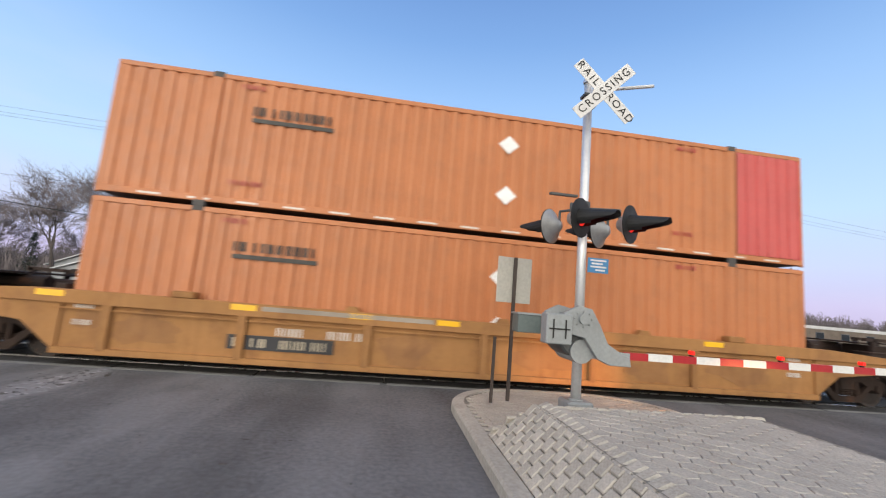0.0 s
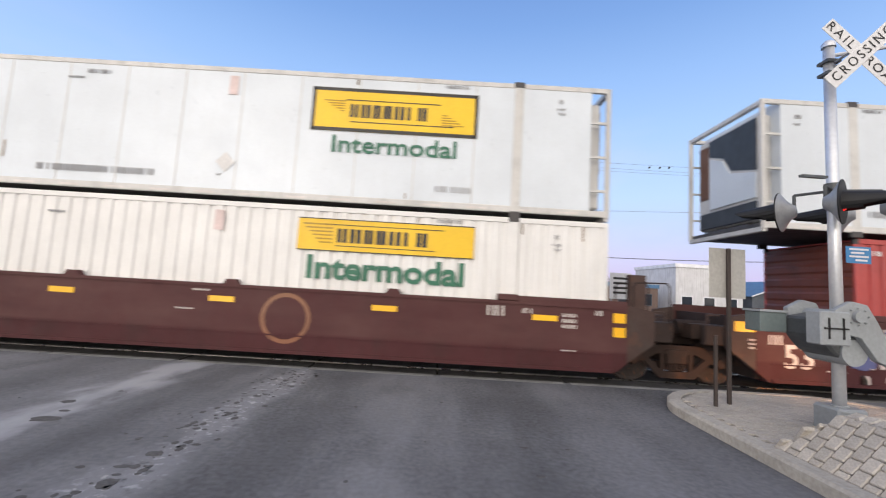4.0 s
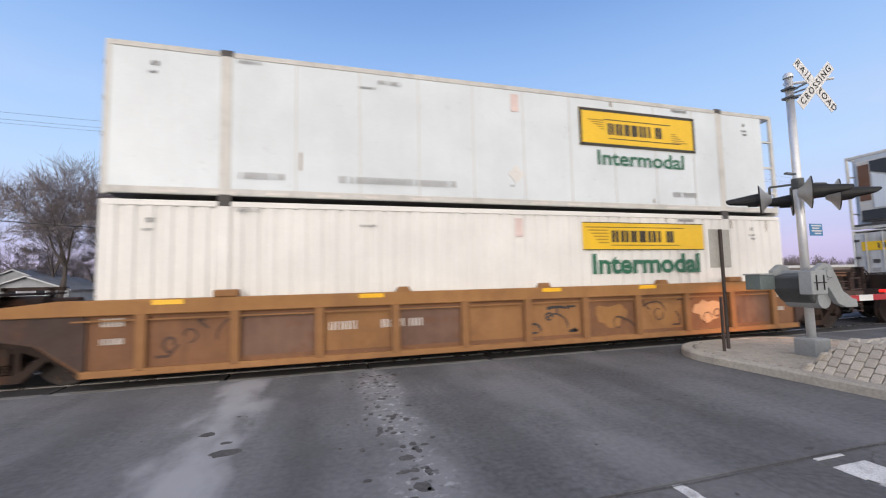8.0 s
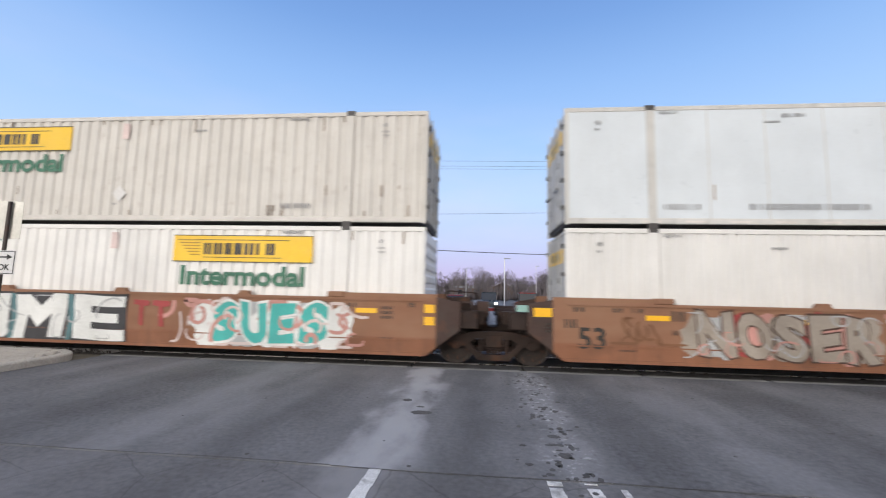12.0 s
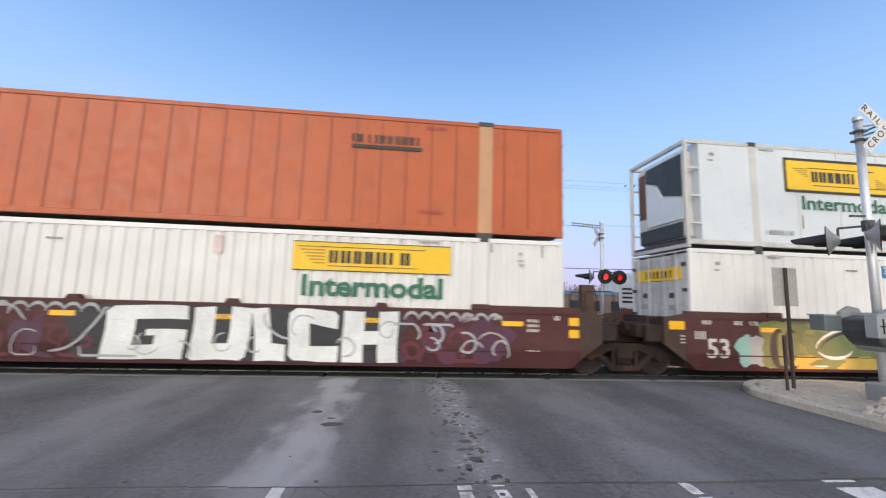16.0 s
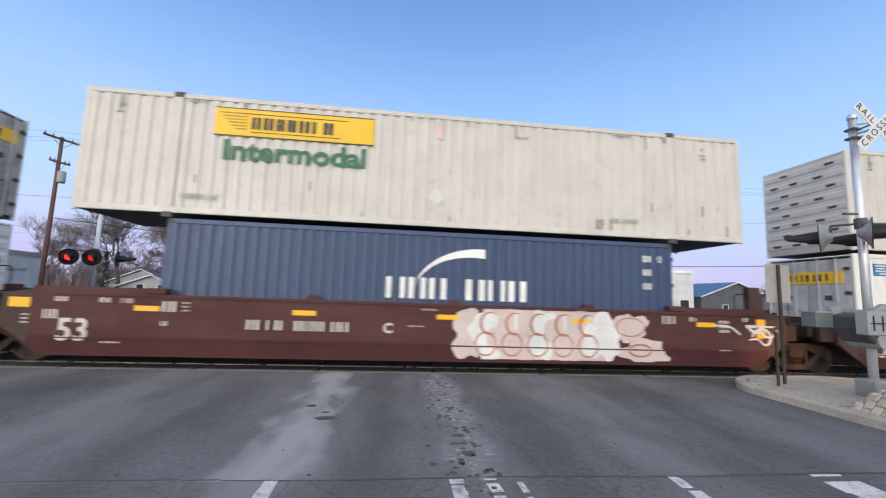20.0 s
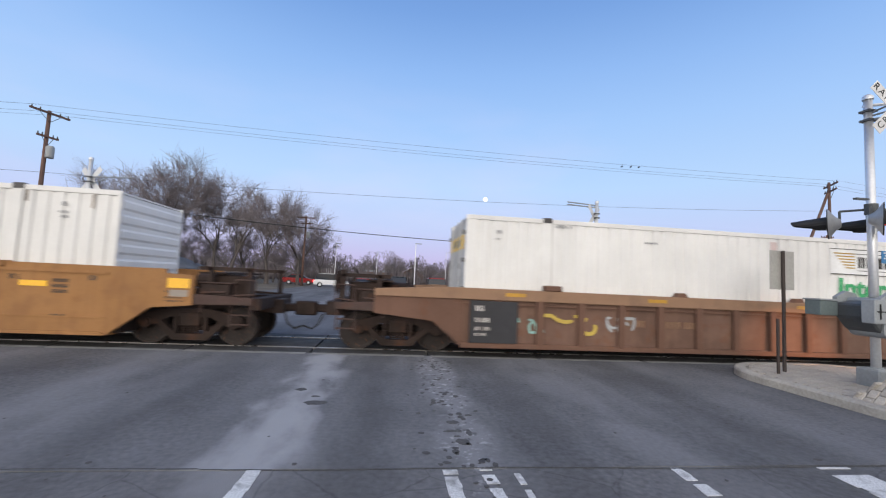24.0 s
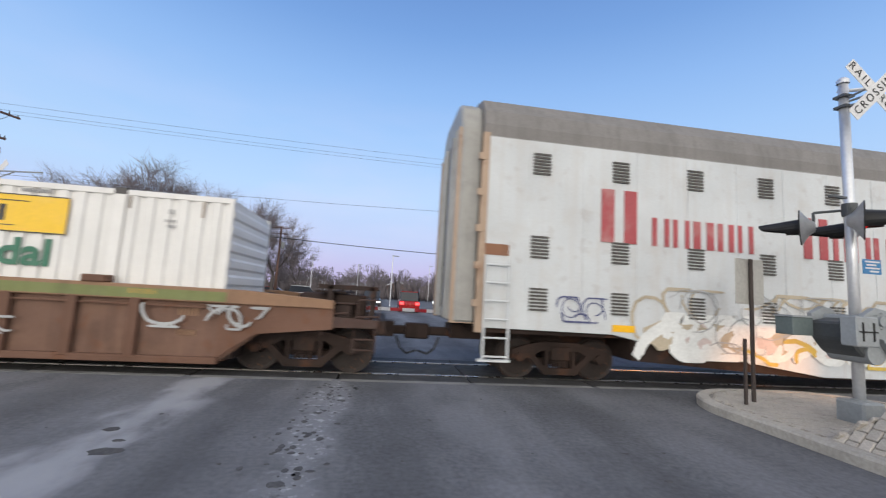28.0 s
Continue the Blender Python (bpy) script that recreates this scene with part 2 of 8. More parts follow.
def road_material(name, base, pale, old=False):
    """Asphalt worn in lengthwise bands: pale dusty lanes, dark tyre tracks, a mottled strip, cracks and grit."""
    m = mat(name, base, rough=0.9, vary=0.2, scale=0.7, grain=0.25, bump=0.6, bump_scale=130)
    m.node_tree.nodes["Principled BSDF"].inputs["Specular IOR Level"].default_value = 0.25
    n, l = m.node_tree.nodes, m.node_tree.links
    b = n["Principled BSDF"]
    col = b.inputs["Base Color"].links[0].from_socket
    geo = n.new("ShaderNodeNewGeometry")
    mp = n.new("ShaderNodeMapping")
    mp.inputs["Scale"].default_value = (1.0, 0.14, 1)
    l.new(geo.outputs["Position"], mp.inputs[0])
    lanes = n.new("ShaderNodeTexNoise")
    lanes.inputs["Scale"].default_value, lanes.inputs["Detail"].default_value = 1.0, 3.0
    l.new(mp.outputs[0], lanes.inputs["Vector"])
    sep = n.new("ShaderNodeSeparateXYZ")
    l.new(geo.outputs["Position"], sep.inputs[0])
    ragged = n.new("ShaderNodeTexNoise")
    ragged.inputs["Scale"].default_value, ragged.inputs["Detail"].default_value = 2.2, 6.0
    l.new(geo.outputs["Position"], ragged.inputs["Vector"])

    long_map = n.new("ShaderNodeMapping")
    long_map.inputs["Scale"].default_value = (1.7, 0.8, 1)
    l.new(geo.outputs["Position"], long_map.inputs[0])
    drawn = n.new("ShaderNodeTexNoise")
    drawn.inputs["Scale"].default_value, drawn.inputs["Detail"].default_value = 1.0, 7.0
    l.new(long_map.outputs[0], drawn.inputs["Vector"])

    def math_node(op, a, c=None, d=None):
        x = n.new("ShaderNodeMath")
        x.operation = op
        for k, s in enumerate((a, c, d)):
            if s is None:
                continue
            if isinstance(s, (int, float)):
                x.inputs[k].default_value = s
            else:
                l.new(s, x.inputs[k])
        return x.outputs[0]

    def blend(col, fac, tint):
        x = n.new("ShaderNodeMix")
        x.data_type = "RGBA"
        l.new(fac, x.inputs["Factor"])
        l.new(col, x.inputs["A"])
        x.inputs["B"].default_value = (*tint, 1)
        return x.outputs["Result"]

    def band(centre, half, strength):
        d = math_node("ABSOLUTE", math_node("SUBTRACT", sep.outputs["X"], centre))
        d = math_node("ADD", d, math_node("MULTIPLY", math_node("SUBTRACT", drawn.outputs["Fac"], 0.5), min(2.4, half * 3.2)))
        r = n.new("ShaderNodeMapRange")
        r.interpolation_type = "SMOOTHSTEP"
        for k, x in (("From Min", half), ("From Max", -half * 0.05), ("To Min", 0), ("To Max", strength)):
            r.inputs[k].default_value = x
        l.new(d, r.inputs["Value"])
        return r.outputs[0]

    wide = n.new("ShaderNodeMapRange")
    for k, x in (("From Min", 0.4), ("From Max", 0.7), ("To Min", 0.0), ("To Max", 0.28)):
        wide.inputs[k].default_value = x
    l.new(lanes.outputs["Fac"], wide.inputs["Value"])
    col = blend(col, wide.outputs[0], pale)
    col = blend(col, band(-1.6, 4.2, 0.16), pale)
    for centre, half, strength in ((-1.35, 0.55, 0.75), (-4.3, 1.0, 0.28), (0.75, 0.5, 0.46), (2.9, 0.7, 0.28), (5.6, 0.6, 0.1), (-7.4, 0.8, 0.06)):
        col = blend(col, band(centre, half, strength), pale)
    col = blend(col, band(-1.3, 0.5, 0.5), tuple(1.3 * c for c in pale))
    for centre, half, strength in ((-0.35, 0.5, 0.4), (1.75, 0.6, 0.35), (-2.9, 0.6, 0.35), (4.4, 0.7, 0.3), (-6.0, 0.6, 0.3)):
        col = blend(col, band(centre, half, strength), tuple(0.55 * c for c in base))
    # chipped pale flecks and dark pits along the mottled strip
    for size, lo, hi, tint in ((9.0, 0.56, 0.66, tuple(1.5 * c for c in pale)), (14.0, 0.62, 0.70, (0.5, 0.49, 0.48)), (6.5, 0.60, 0.68, tuple(0.4 * c for c in base))):
        fleck = n.new("ShaderNodeTexNoise")
        fleck.inputs["Scale"].default_value, fleck.inputs["Detail"].default_value = size, 5.0
        l.new(geo.outputs["Position"], fleck.inputs["Vector"])
        cut = n.new("ShaderNodeMapRange")
        for k, x in (("From Min", lo), ("From Max", hi), ("To Min", 0), ("To Max", 1)):
            cut.inputs[k].default_value = x
        l.new(fleck.outputs["Fac"], cut.inputs["Value"])
        col = blend(col, math_node("MULTIPLY", cut.outputs[0], band(0.74, 0.42, 0.62)), tint)
    # fine cracks
    vor = n.new("ShaderNodeTexVoronoi")
    vor.feature = "DISTANCE_TO_EDGE"
    vor.inputs["Scale"].default_value = 1.1 if old else 0.16
    warp = n.new("ShaderNodeMix")
    warp.data_type = "RGBA"
    warp.inputs["Factor"].default_value = 0.12
    l.new(geo.outputs["Position"], warp.inputs["A"])
    l.new(ragged.outputs["Color"], warp.inputs["B"])
    l.new(warp.outputs["Result"], vor.inputs["Vector"])
    crack = n.new("ShaderNodeMapRange")
    for k, x in (("From Min", 0.012 if old else 0.004), ("From Max", 0.0), ("To Min", 0), ("To Max", 0.3 if old else 0.0)):
        crack.inputs[k].default_value = x
    l.new(vor.outputs["Distance"], crack.inputs["Value"])
    col = blend(col, crack.outputs[0], (0.02, 0.02, 0.02))
    l.new(col, b.inputs["Base Color"])
    return m


ASPHALT = road_material("asphalt", (0.117, 0.118, 0.126), (0.325, 0.328, 0.348))
OLD_ASPHALT = road_material("old_asphalt", (0.13, 0.129, 0.136), (0.225, 0.224, 0.235), True)
DIRT = mat("dry_ground", (0.12, 0.10, 0.075), 0.95, vary=0.3, scale=0.3, grain=0.3, dirty=0.5, dirt=(0.09, 0.085, 0.045), bump=0.8)
BALLAST = mat("ballast", (0.07, 0.062, 0.058), 0.95, vary=0.3, grain=0.5, bump=1.0, bump_scale=25)
CONCRETE = mat("concrete", (0.40, 0.375, 0.335), 0.85, vary=0.15, grain=0.14, dirty=0.35, dirt=(0.2, 0.185, 0.17), bump=0.35)
PAVER = mat("paver", (0.42, 0.385, 0.34), 0.88, vary=0.1, scale=2, grain=0.18, spread=0.13, dirty=0.25, dirt=(0.2, 0.18, 0.165), bump=0.5, bump_scale=70)
PAVER_FLAT = mat("paver_laid", (0.41, 0.378, 0.335), 0.88, vary=0.12, scale=2, grain=0.18, dirty=0.3, dirt=(0.2, 0.18, 0.165), bump=0.5, bump_scale=70)
JOINT = mat("joint_sand", (0.23, 0.212, 0.19), 0.95, grain=0.3, bump=0.5)
WHITE_LINE = mat("road_paint", (0.62, 0.62, 0.62), 0.7, vary=0.15, scale=3, grain=0.25, dirty=0.85, dirt=(0.14, 0.135, 0.135), bump=0.3)
STAIN = mat("oil_stain", (0.075, 0.073, 0.074), 0.8, vary=0.3, grain=0.3)
RUBBER = mat("crossing_rubber", (0.045, 0.044, 0.046), 0.8, vary=0.2, dirty=0.5, dirt=(0.12, 0.115, 0.11), grain=0.2)
PALE_PANEL = mat("crossing_concrete", (0.24, 0.235, 0.23), 0.85, vary=0.2, dirty=0.6, dirt=(0.1, 0.09, 0.085))
RAIL = mat("rail_steel", (0.33, 0.31, 0.3), 0.3, 1.0, vary=0.2, rust=0.3)
ALU = mat("aluminium", (0.68, 0.69, 0.71), 0.42, 0.55, vary=0.08, grain=0.05, dirty=0.2, dirt=(0.4, 0.4, 0.4))
GREY_CASE = mat("grey_casting", (0.27, 0.29, 0.305), 0.55, vary=0.1, dirty=0.3, dirt=(0.16, 0.16, 0.16), streak=0.2)
DARK_CASE = mat("dark_casting", (0.07, 0.076, 0.08), 0.6, vary=0.15, dirty=0.3)
BLACK = mat("black_paint", (0.009, 0.009, 0.01), 0.62, vary=0.2, grain=0.1)
DISH = mat("lamp_back", (0.36, 0.365, 0.375), 0.42, 0.4, vary=0.12, dirty=0.3)
POST = mat("brown_post", (0.055, 0.042, 0.038), 0.7, 0.2, vary=0.2, rust=0.3)
SIGN_BACK = mat("sign_back", (0.44, 0.43, 0.40), 0.5, 0.5, vary=0.1, dirty=0.2, dirt=(0.25, 0.23, 0.2))
SIGN_WHITE = mat("sign_white", (0.62, 0.62, 0.63), 0.5, vary=0.05, dirty=0.1, dirt=(0.5, 0.5, 0.48), bump=0.02)
SIGN_BLUE = mat("sign_blue", (0.03, 0.17, 0.38), 0.45, vary=0.05)
RED_TAPE = mat("red_tape", (0.36, 0.012, 0.02), 0.4, vary=0.06)
WHITE_TAPE = mat("white_tape", (0.66, 0.66, 0.66), 0.4, vary=0.06)
RED_DARK = mat("red_lens", (0.20, 0.006, 0.008), 0.15, vary=0.05, bump=0.05)
RED_LIT = mat("red_lens_lit", (1.0, 0.03, 0.02), 0.3, vary=0, grain=0, emit=1.8, bump=0)
RED_DIM = mat("red_lens_dim", (0.85, 0.02, 0.015), 0.2, vary=0, grain=0, emit=0.8, bump=0)
RED_TAIL = mat("tail_light", (1.0, 0.05, 0.05), 0.3, vary=0, grain=0, emit=4.0, bump=0)
HEADLIGHT = mat("headlight", (1.0, 0.95, 0.85), 0.3, vary=0, grain=0, emit=5.0, bump=0)

# ---- ground, road and crossing ----
ROAD_L, ROAD_R = -9.4, 24.0
TRACK_Y = 12.25
g = Shape()
prof = [(-400, -0.02), (10.86, -0.02), (10.9, -0.2), (13.6, -0.2), (13.64, -0.02), (4000, -0.02)]
for (y0, z0), (y1, z1) in zip(prof, prof[1:]):
    g.quad((-3000, y0, z0), (3000, y0, z0), (3000, y1, z1), (-3000, y1, z1))
tagged(part("ground", g, DIRT), "dry brown ground reaching to the horizon", "ground", kind="structure")
bed = Shape().box(-300, 300, 10.2, 14.3, -0.19, -0.09)
tagged(part("track_bed", bed, BALLAST), "dark crushed-stone bed under the rails", "track bed", kind="structure")
tagged(part("road", Shape().box(ROAD_L, ROAD_R, 5.4, 10.86, -0.1, 0.0), ASPHALT), "dark worn asphalt with pale dusty lanes before the crossing", "road", kind="structure")
tagged(part("road", Shape().box(ROAD_L, ROAD_R, -60, 5.385, -0.1, -0.004), OLD_ASPHALT), "older grey cracked asphalt with worn lane lines", "road", kind="structure")
tagged(part("road", Shape().box(ROAD_L - 2, ROAD_R, 13.64, 160, -0.1, 0.0), ASPHALT), "asphalt road going on beyond the tracks", "road", kind="structure")

rnd = random.Random(4)


def ragged_patch(cx, cy, rx, ry, z, seed, n=14):
    r = random.Random(seed)
    pts = [(cx + rx * math.cos(2 * math.pi * i / n) * r.uniform(0.7, 1.15), cy + ry * math.sin(2 * math.pi * i / n) * r.uniform(0.7, 1.15)) for i in range(n)]
    return Shape().prism(pts, z, z + 0.003, "z")


stains = Shape()
for k, (x, y, rx, ry) in enumerate(((0.7, 6.59, 0.11, 0.09), (-1.36, 7.95, 0.12, 0.1), (-1.05, 7.3, 0.22, 0.14), (4.38, 6.6, 0.06, 0.04), (4.37, 7.3, 0.07, 0.03),
                                    (4.45, 5.52, 0.08, 0.04), (4.5, 6.0, 0.06, 0.03), (0.72, 6.0, 0.1, 0.12), (0.62, 6.3, 0.1, 0.05), (-1.1, 7.6, 0.1, 0.05))):
    stains.add(ragged_patch(x, y, rx * 0.75, ry * 0.75, 0.001, k + 3))
for k in range(170):
    y = rnd.uniform(3.4, 10.5)
    x = 0.72 + rnd.gauss(0, 0.18)
    s = rnd.uniform(0.012, 0.045)
    stains.add(ragged_patch(x, y, s, s * rnd.uniform(0.6, 1.6), 0.001, 100 + k, 7))
for k in range(60):
    s = rnd.uniform(0.008, 0.03)
    stains.add(ragged_patch(rnd.uniform(-7, 6.5), rnd.uniform(3, 10.5), s, s, 0.001, 400 + k, 6))
tagged(part("oil_stains", stains, STAIN), "dark oil spots and chipped patches on the asphalt", "stain", kind="stuff")

seam = Shape()
x = ROAD_L
while x < ROAD_R:
    w = rnd.uniform(0.1, 0.35)
    y = 5.39 + 0.02 * math.sin(x * 1.7) - 0.009 * x
    seam.box(x, x + w * 0.96, y - 0.006, y + rnd.uniform(0.004, 0.014), 0.0, 0.002)
    x += w
tagged(part("road_seam", seam, STAIN), "dark open seam across the road between two asphalt layers", "seam", kind="structure")


def road_mark(name, label, pieces):
    s = Shape()
    r = random.Random(int(100 * (pieces[0][0] + 20)))
    for x0, x1, y0, y1 in pieces:
        y, left, right = y0, 0.0, 0.0
        while y < y1:
            step = min(r.uniform(0.03, 0.09), y1 - y + 0.001)
            left = min(0.4, max(0.0, left + r.uniform(-0.14, 0.14)))
            right = min(0.4, max(0.0, right + r.uniform(-0.14, 0.14)))
            if r.random() > 0.08:
                s.box(x0 + left * (x1 - x0) * 0.6, x1 - right * (x1 - x0) * 0.6, y, y + step, -0.003, 0.002)
            y += step
    return tagged(part(name, s, WHITE_LINE), label, "road marking", kind="structure")


road_mark("lane_dash", "worn white lane dash on the old asphalt", [(-1.31, -1.15, 2.6, 5.38)])
road_mark("lane_line", "worn broken white line, half rubbed away", [(0.42, 0.58, 2.0, 5.36)])
road_mark("lane_line", "worn white line beside another", [(0.76, 0.9, 2.0, 5.36)])
road_mark("lane_line", "faint thin white line, nearly gone", [(1.05, 1.12, 2.0, 5.28)])
road_mark("lane_dash", "narrow chipped white dash", [(2.6, 2.76, 4.85, 5.36)])
road_mark("lane_dash", "broad white lane line ending at the seam", [(4.2, 4.62, 2.0, 5.35)])

panels = tagged(new("crossing_panels"), "dark rubber crossing panels with open joints between the rails", "crossing panel", kind="structure")
for y0, y1, m_, pale in ((10.9, 11.42, RUBBER, False), (11.62, 12.88, RUBBER, False), (13.08, 13.6, RUBBER, False)):
    proto = Shape().box(0.02, 2.56, y0, y1, -0.12, 0.004).mesh("panel", 0.008)
    proto.materials.append(m_)
    for k in range(-3, 10):
        p = part("panel", proto, None, panels)
        p.location.x = -1.81 + 2.58 * k
edge = Shape()
for k in range(-3, 10):
    edge.box(-1.81 + 2.58 * k + 0.06, -1.81 + 2.58 * k + 2.5, 10.72, 10.885, -0.02, 0.003)
tagged(part("crossing_edge", edge, PALE_PANEL), "pale concrete header strip along the crossing", "crossing edge", kind="structure")
for k, y in enumerate((TRACK_Y - 0.755, TRACK_Y + 0.755)):
    o = [(y - 0.036, 0.012), (y + 0.036, 0.012), (y + 0.036, -0.03), (y + 0.012, -0.045), (y + 0.012, -0.13), (y + 0.07, -0.15), (y - 0.07, -0.15), (y - 0.012, -0.13), (y - 0.012, -0.045), (y - 0.036, -0.03)]
    tagged(part("rail", Shape().prism(o, -300, 300, "x"), RAIL), "steel rail polished bright along its top", "rail", group="rails of the track", kind="structure")

# ---- islands ----
def island(name, x0, x1, y0, y1, r, label):
    """A kerbed traffic island with a rounded nose towards the track."""
    def outline(inset):
        pts = [(x0 + inset, y0), ]
        rr = r - inset
        for k in range(11):
            a = math.pi - k * math.pi / 20
            pts.append((x0 + r + rr * math.cos(a), y1 - r + rr * math.sin(a)))
        for k in range(11):
            a = math.pi / 2 - k * math.pi / 20
            pts.append((x1 - r + rr * math.cos(a), y1 - r + rr * math.sin(a)))
        pts.append((x1 - inset, y0))
        return pts
    outer, shoulder, inner = outline(0.0), outline(0.03), outline(0.2)
    s = Shape()
    n = len(outer)
    for i in range(n - 1):
        for (a, za), (b, zb) in (((outer, -0.05), (outer, 0.12)), ((outer, 0.12), (shoulder, 0.15)), ((shoulder, 0.15), (inner, 0.155)), ((inner, 0.155), (inner, 0.05))):
            s.quad((*a[i], za), (*a[i + 1], za), (*b[i + 1], zb), (*b[i], zb))
    kerb = tagged(part(name + "_kerb", s, CONCRETE), label, "kerb", kind="structure")
    fill = Shape().prism(inner, 0.04, 0.128, "z")
    tagged(part(name + "_bed", fill, JOINT), "sand bed between laid pavers", "paving bed", kind="structure")
    return inner


def inside(p, poly):
    c = False
    for (xa, ya), (xb, yb) in zip(poly, poly[1:] + poly[:1]):
        if (ya > p[1]) != (yb > p[1]) and p[0] < (xb - xa) * (p[1] - ya) / (yb - ya) + xa:
            c = not c
    return c


INNER = island("island", 7.03, 11.3, -40, 10.35, 1.5, "pale worn concrete kerb with a rounded nose")
INNER_L = island("side_island", -13.4, -9.4, -40, 10.5, 1.0, "pale concrete kerb round a paved side island")


def paver_mesh(a, b, h, bevel=0.008):
    me = Shape().box(-a / 2 + 0.004, a / 2 - 0.004, -b / 2 + 0.004, b / 2 - 0.004, -h, 0).mesh("paver", bevel)
    me.materials.append(PAVER)
    return me


def laid(poly, y_lo, y_hi, z, name, label):
    s = Shape()
    r = random.Random(8)
    x_lo, x_hi = min(p[0] for p in poly), max(p[0] for p in poly)
    row, y = 0, y_lo
    while y < y_hi:
        x = x_lo + (0.1 if row % 2 else 0)
        while x < x_hi:
            if all(inside(q, poly) for q in ((x + 0.02, y + 0.02), (x + 0.18, y + 0.02), (x + 0.02, y + 0.08), (x + 0.18, y + 0.08))):
                d = r.uniform(-0.003, 0.003)
                s.box(x + 0.004, x + 0.196, y + 0.004, y + 0.096, z - 0.03, z + d)
            x += 0.2
        y += 0.1
        row += 1
    return tagged(part(name, s, PAVER_FLAT), label, "paver", kind="stuff")


laid(INNER, 7.4, 10.3, 0.148, "nose_pavers", "pale grey pavers laid flat at the island's nose")
laid(INNER_L, 4.0, 10.4, 0.148, "side_pavers", "pale grey pavers laid flat on the side island")

# the raised paved mound behind the mast
MX0, MX1, MY, MZ = 7.235, 11.0, 7.4, 0.665
TX0, TX1, TY, EZ = 7.7, 10.66, 7.06, 0.625
core = Shape()
b0 = [(MX0 + 0.03, MY - 0.03), (MX1 - 0.03, MY - 0.03), (MX1 - 0.03, -40), (MX0 + 0.03, -40)]
t0 = [(TX0 + 0.03, TY - 0.03), (TX1 - 0.03, TY - 0.03), (TX1 - 0.03, -40), (TX0 + 0.03, -40)]
for i in range(4):
    j = (i + 1) % 4
    core.quad((*b0[i], 0.1), (*b0[j], 0.1), (*t0[j], EZ - 0.012), (*t0[i], EZ - 0.012))
core.quad(*[(*p, EZ - 0.002) for p in t0])
tagged(part("mound_tail", Shape().prism([(MX0, 0.1), (MX1, 0.1), (TX1, EZ), (TX0, EZ)], -40, 0.45), PAVER_FLAT), "far stretch of the paved island mound", "paved mound", kind="structure")
mound = tagged(part("paved_mound", core, JOINT), "raised traffic island mound faced with pale grey pavers", "paved mound", kind="structure")
SLOPE_L = math.hypot(TX0 - MX0, EZ - 0.15)
END_L = math.hypot(MY - TY, EZ - 0.15)
COURSES = 4
STONE = paver_mesh(0.138, SLOPE_L / COURSES, 0.05, 0.011)
HALFSTONE = paver_mesh(0.138, SLOPE_L / COURSES / 2, 0.05, 0.011)
r_ = random.Random(21)


def set_stone(me, origin, u, v, nrm):
    ob = part("paver", me, None, mound)
    m3 = Matrix((u, v, nrm)).transposed().to_4x4()
    ob.matrix_local = Matrix.Translation(origin) @ m3 @ pose(0, 0, r_.uniform(-0.002, 0.002), r_.uniform(-0.8, 0.8), r_.uniform(-0.8, 0.8), r_.uniform(-0.6, 0.6))


def course_places(k):
    """Where the stones of a column sit on the slope, as shares of its length; every other column is shifted by half a stone."""
    if k % 2 == 0:
        return [((q + 0.5) / COURSES, STONE) for q in range(COURSES)]
    return [(0.25 / COURSES, HALFSTONE)] + [((q + 1.0) / COURSES, STONE) for q in range(COURSES - 1)] + [(1 - 0.25 / COURSES, HALFSTONE)]


up_l = Vector((TX0 - MX0, 0, EZ - 0.15)).normalized()
along = Vector((0, -1, 0))
n_l = along.cross(up_l)
k, y = 0, MY - 0.09
while y > 2.3:
    top_at = SLOPE_L if y < TY else SLOPE_L * (MY - y) / (MY - TY)
    for q, stone in course_places(k):
        if q * SLOPE_L < top_at + 0.04:
            set_stone(stone, Vector((MX0, y, 0.15)) + up_l * (q * SLOPE_L), along, up_l, n_l)
    y -= 0.14
    k += 1
up_e = Vector((0, TY - MY, EZ - 0.15)).normalized()
k, x = 0, MX0 + 0.09
while x < MX1 - 0.05:
    for q, stone in course_places(k):
        if MX0 + (TX0 - MX0) * q - 0.03 < x < MX1 - (MX1 - TX1) * q + 0.03 and x < 9.4:
            set_stone(stone, Vector((x, MY, 0.15)) + up_e * (q * END_L), Vector((-1, 0, 0)), up_e, Vector((-1, 0, 0)).cross(up_e))
    x += 0.14
    k += 1
rest = Shape()


def rest_stone(origin, u, v, nrm, a, b, drop=0.05, edge=0.01):
    """A stone with a chamfered rim, joined to the rest."""
    n = len(rest.v)
    for da, db, dz in ((0, 0, -drop), (0, 0, -edge), (edge, edge, 0)):
        for sa, sb in ((-1, -1), (1, -1), (1, 1), (-1, 1)):
            rest.v.append(tuple(origin + u * (sa * (a / 2 - da)) + v * (sb * (b / 2 - db)) + nrm * dz))
    for q in range(2):
        for i in range(4):
            j = (i + 1) % 4
            rest.f.append((n + 4 * q + i, n + 4 * q + j, n + 4 * q + 4 + j, n + 4 * q + 4 + i))
    rest.f.append((n + 8, n + 9, n + 10, n + 11))


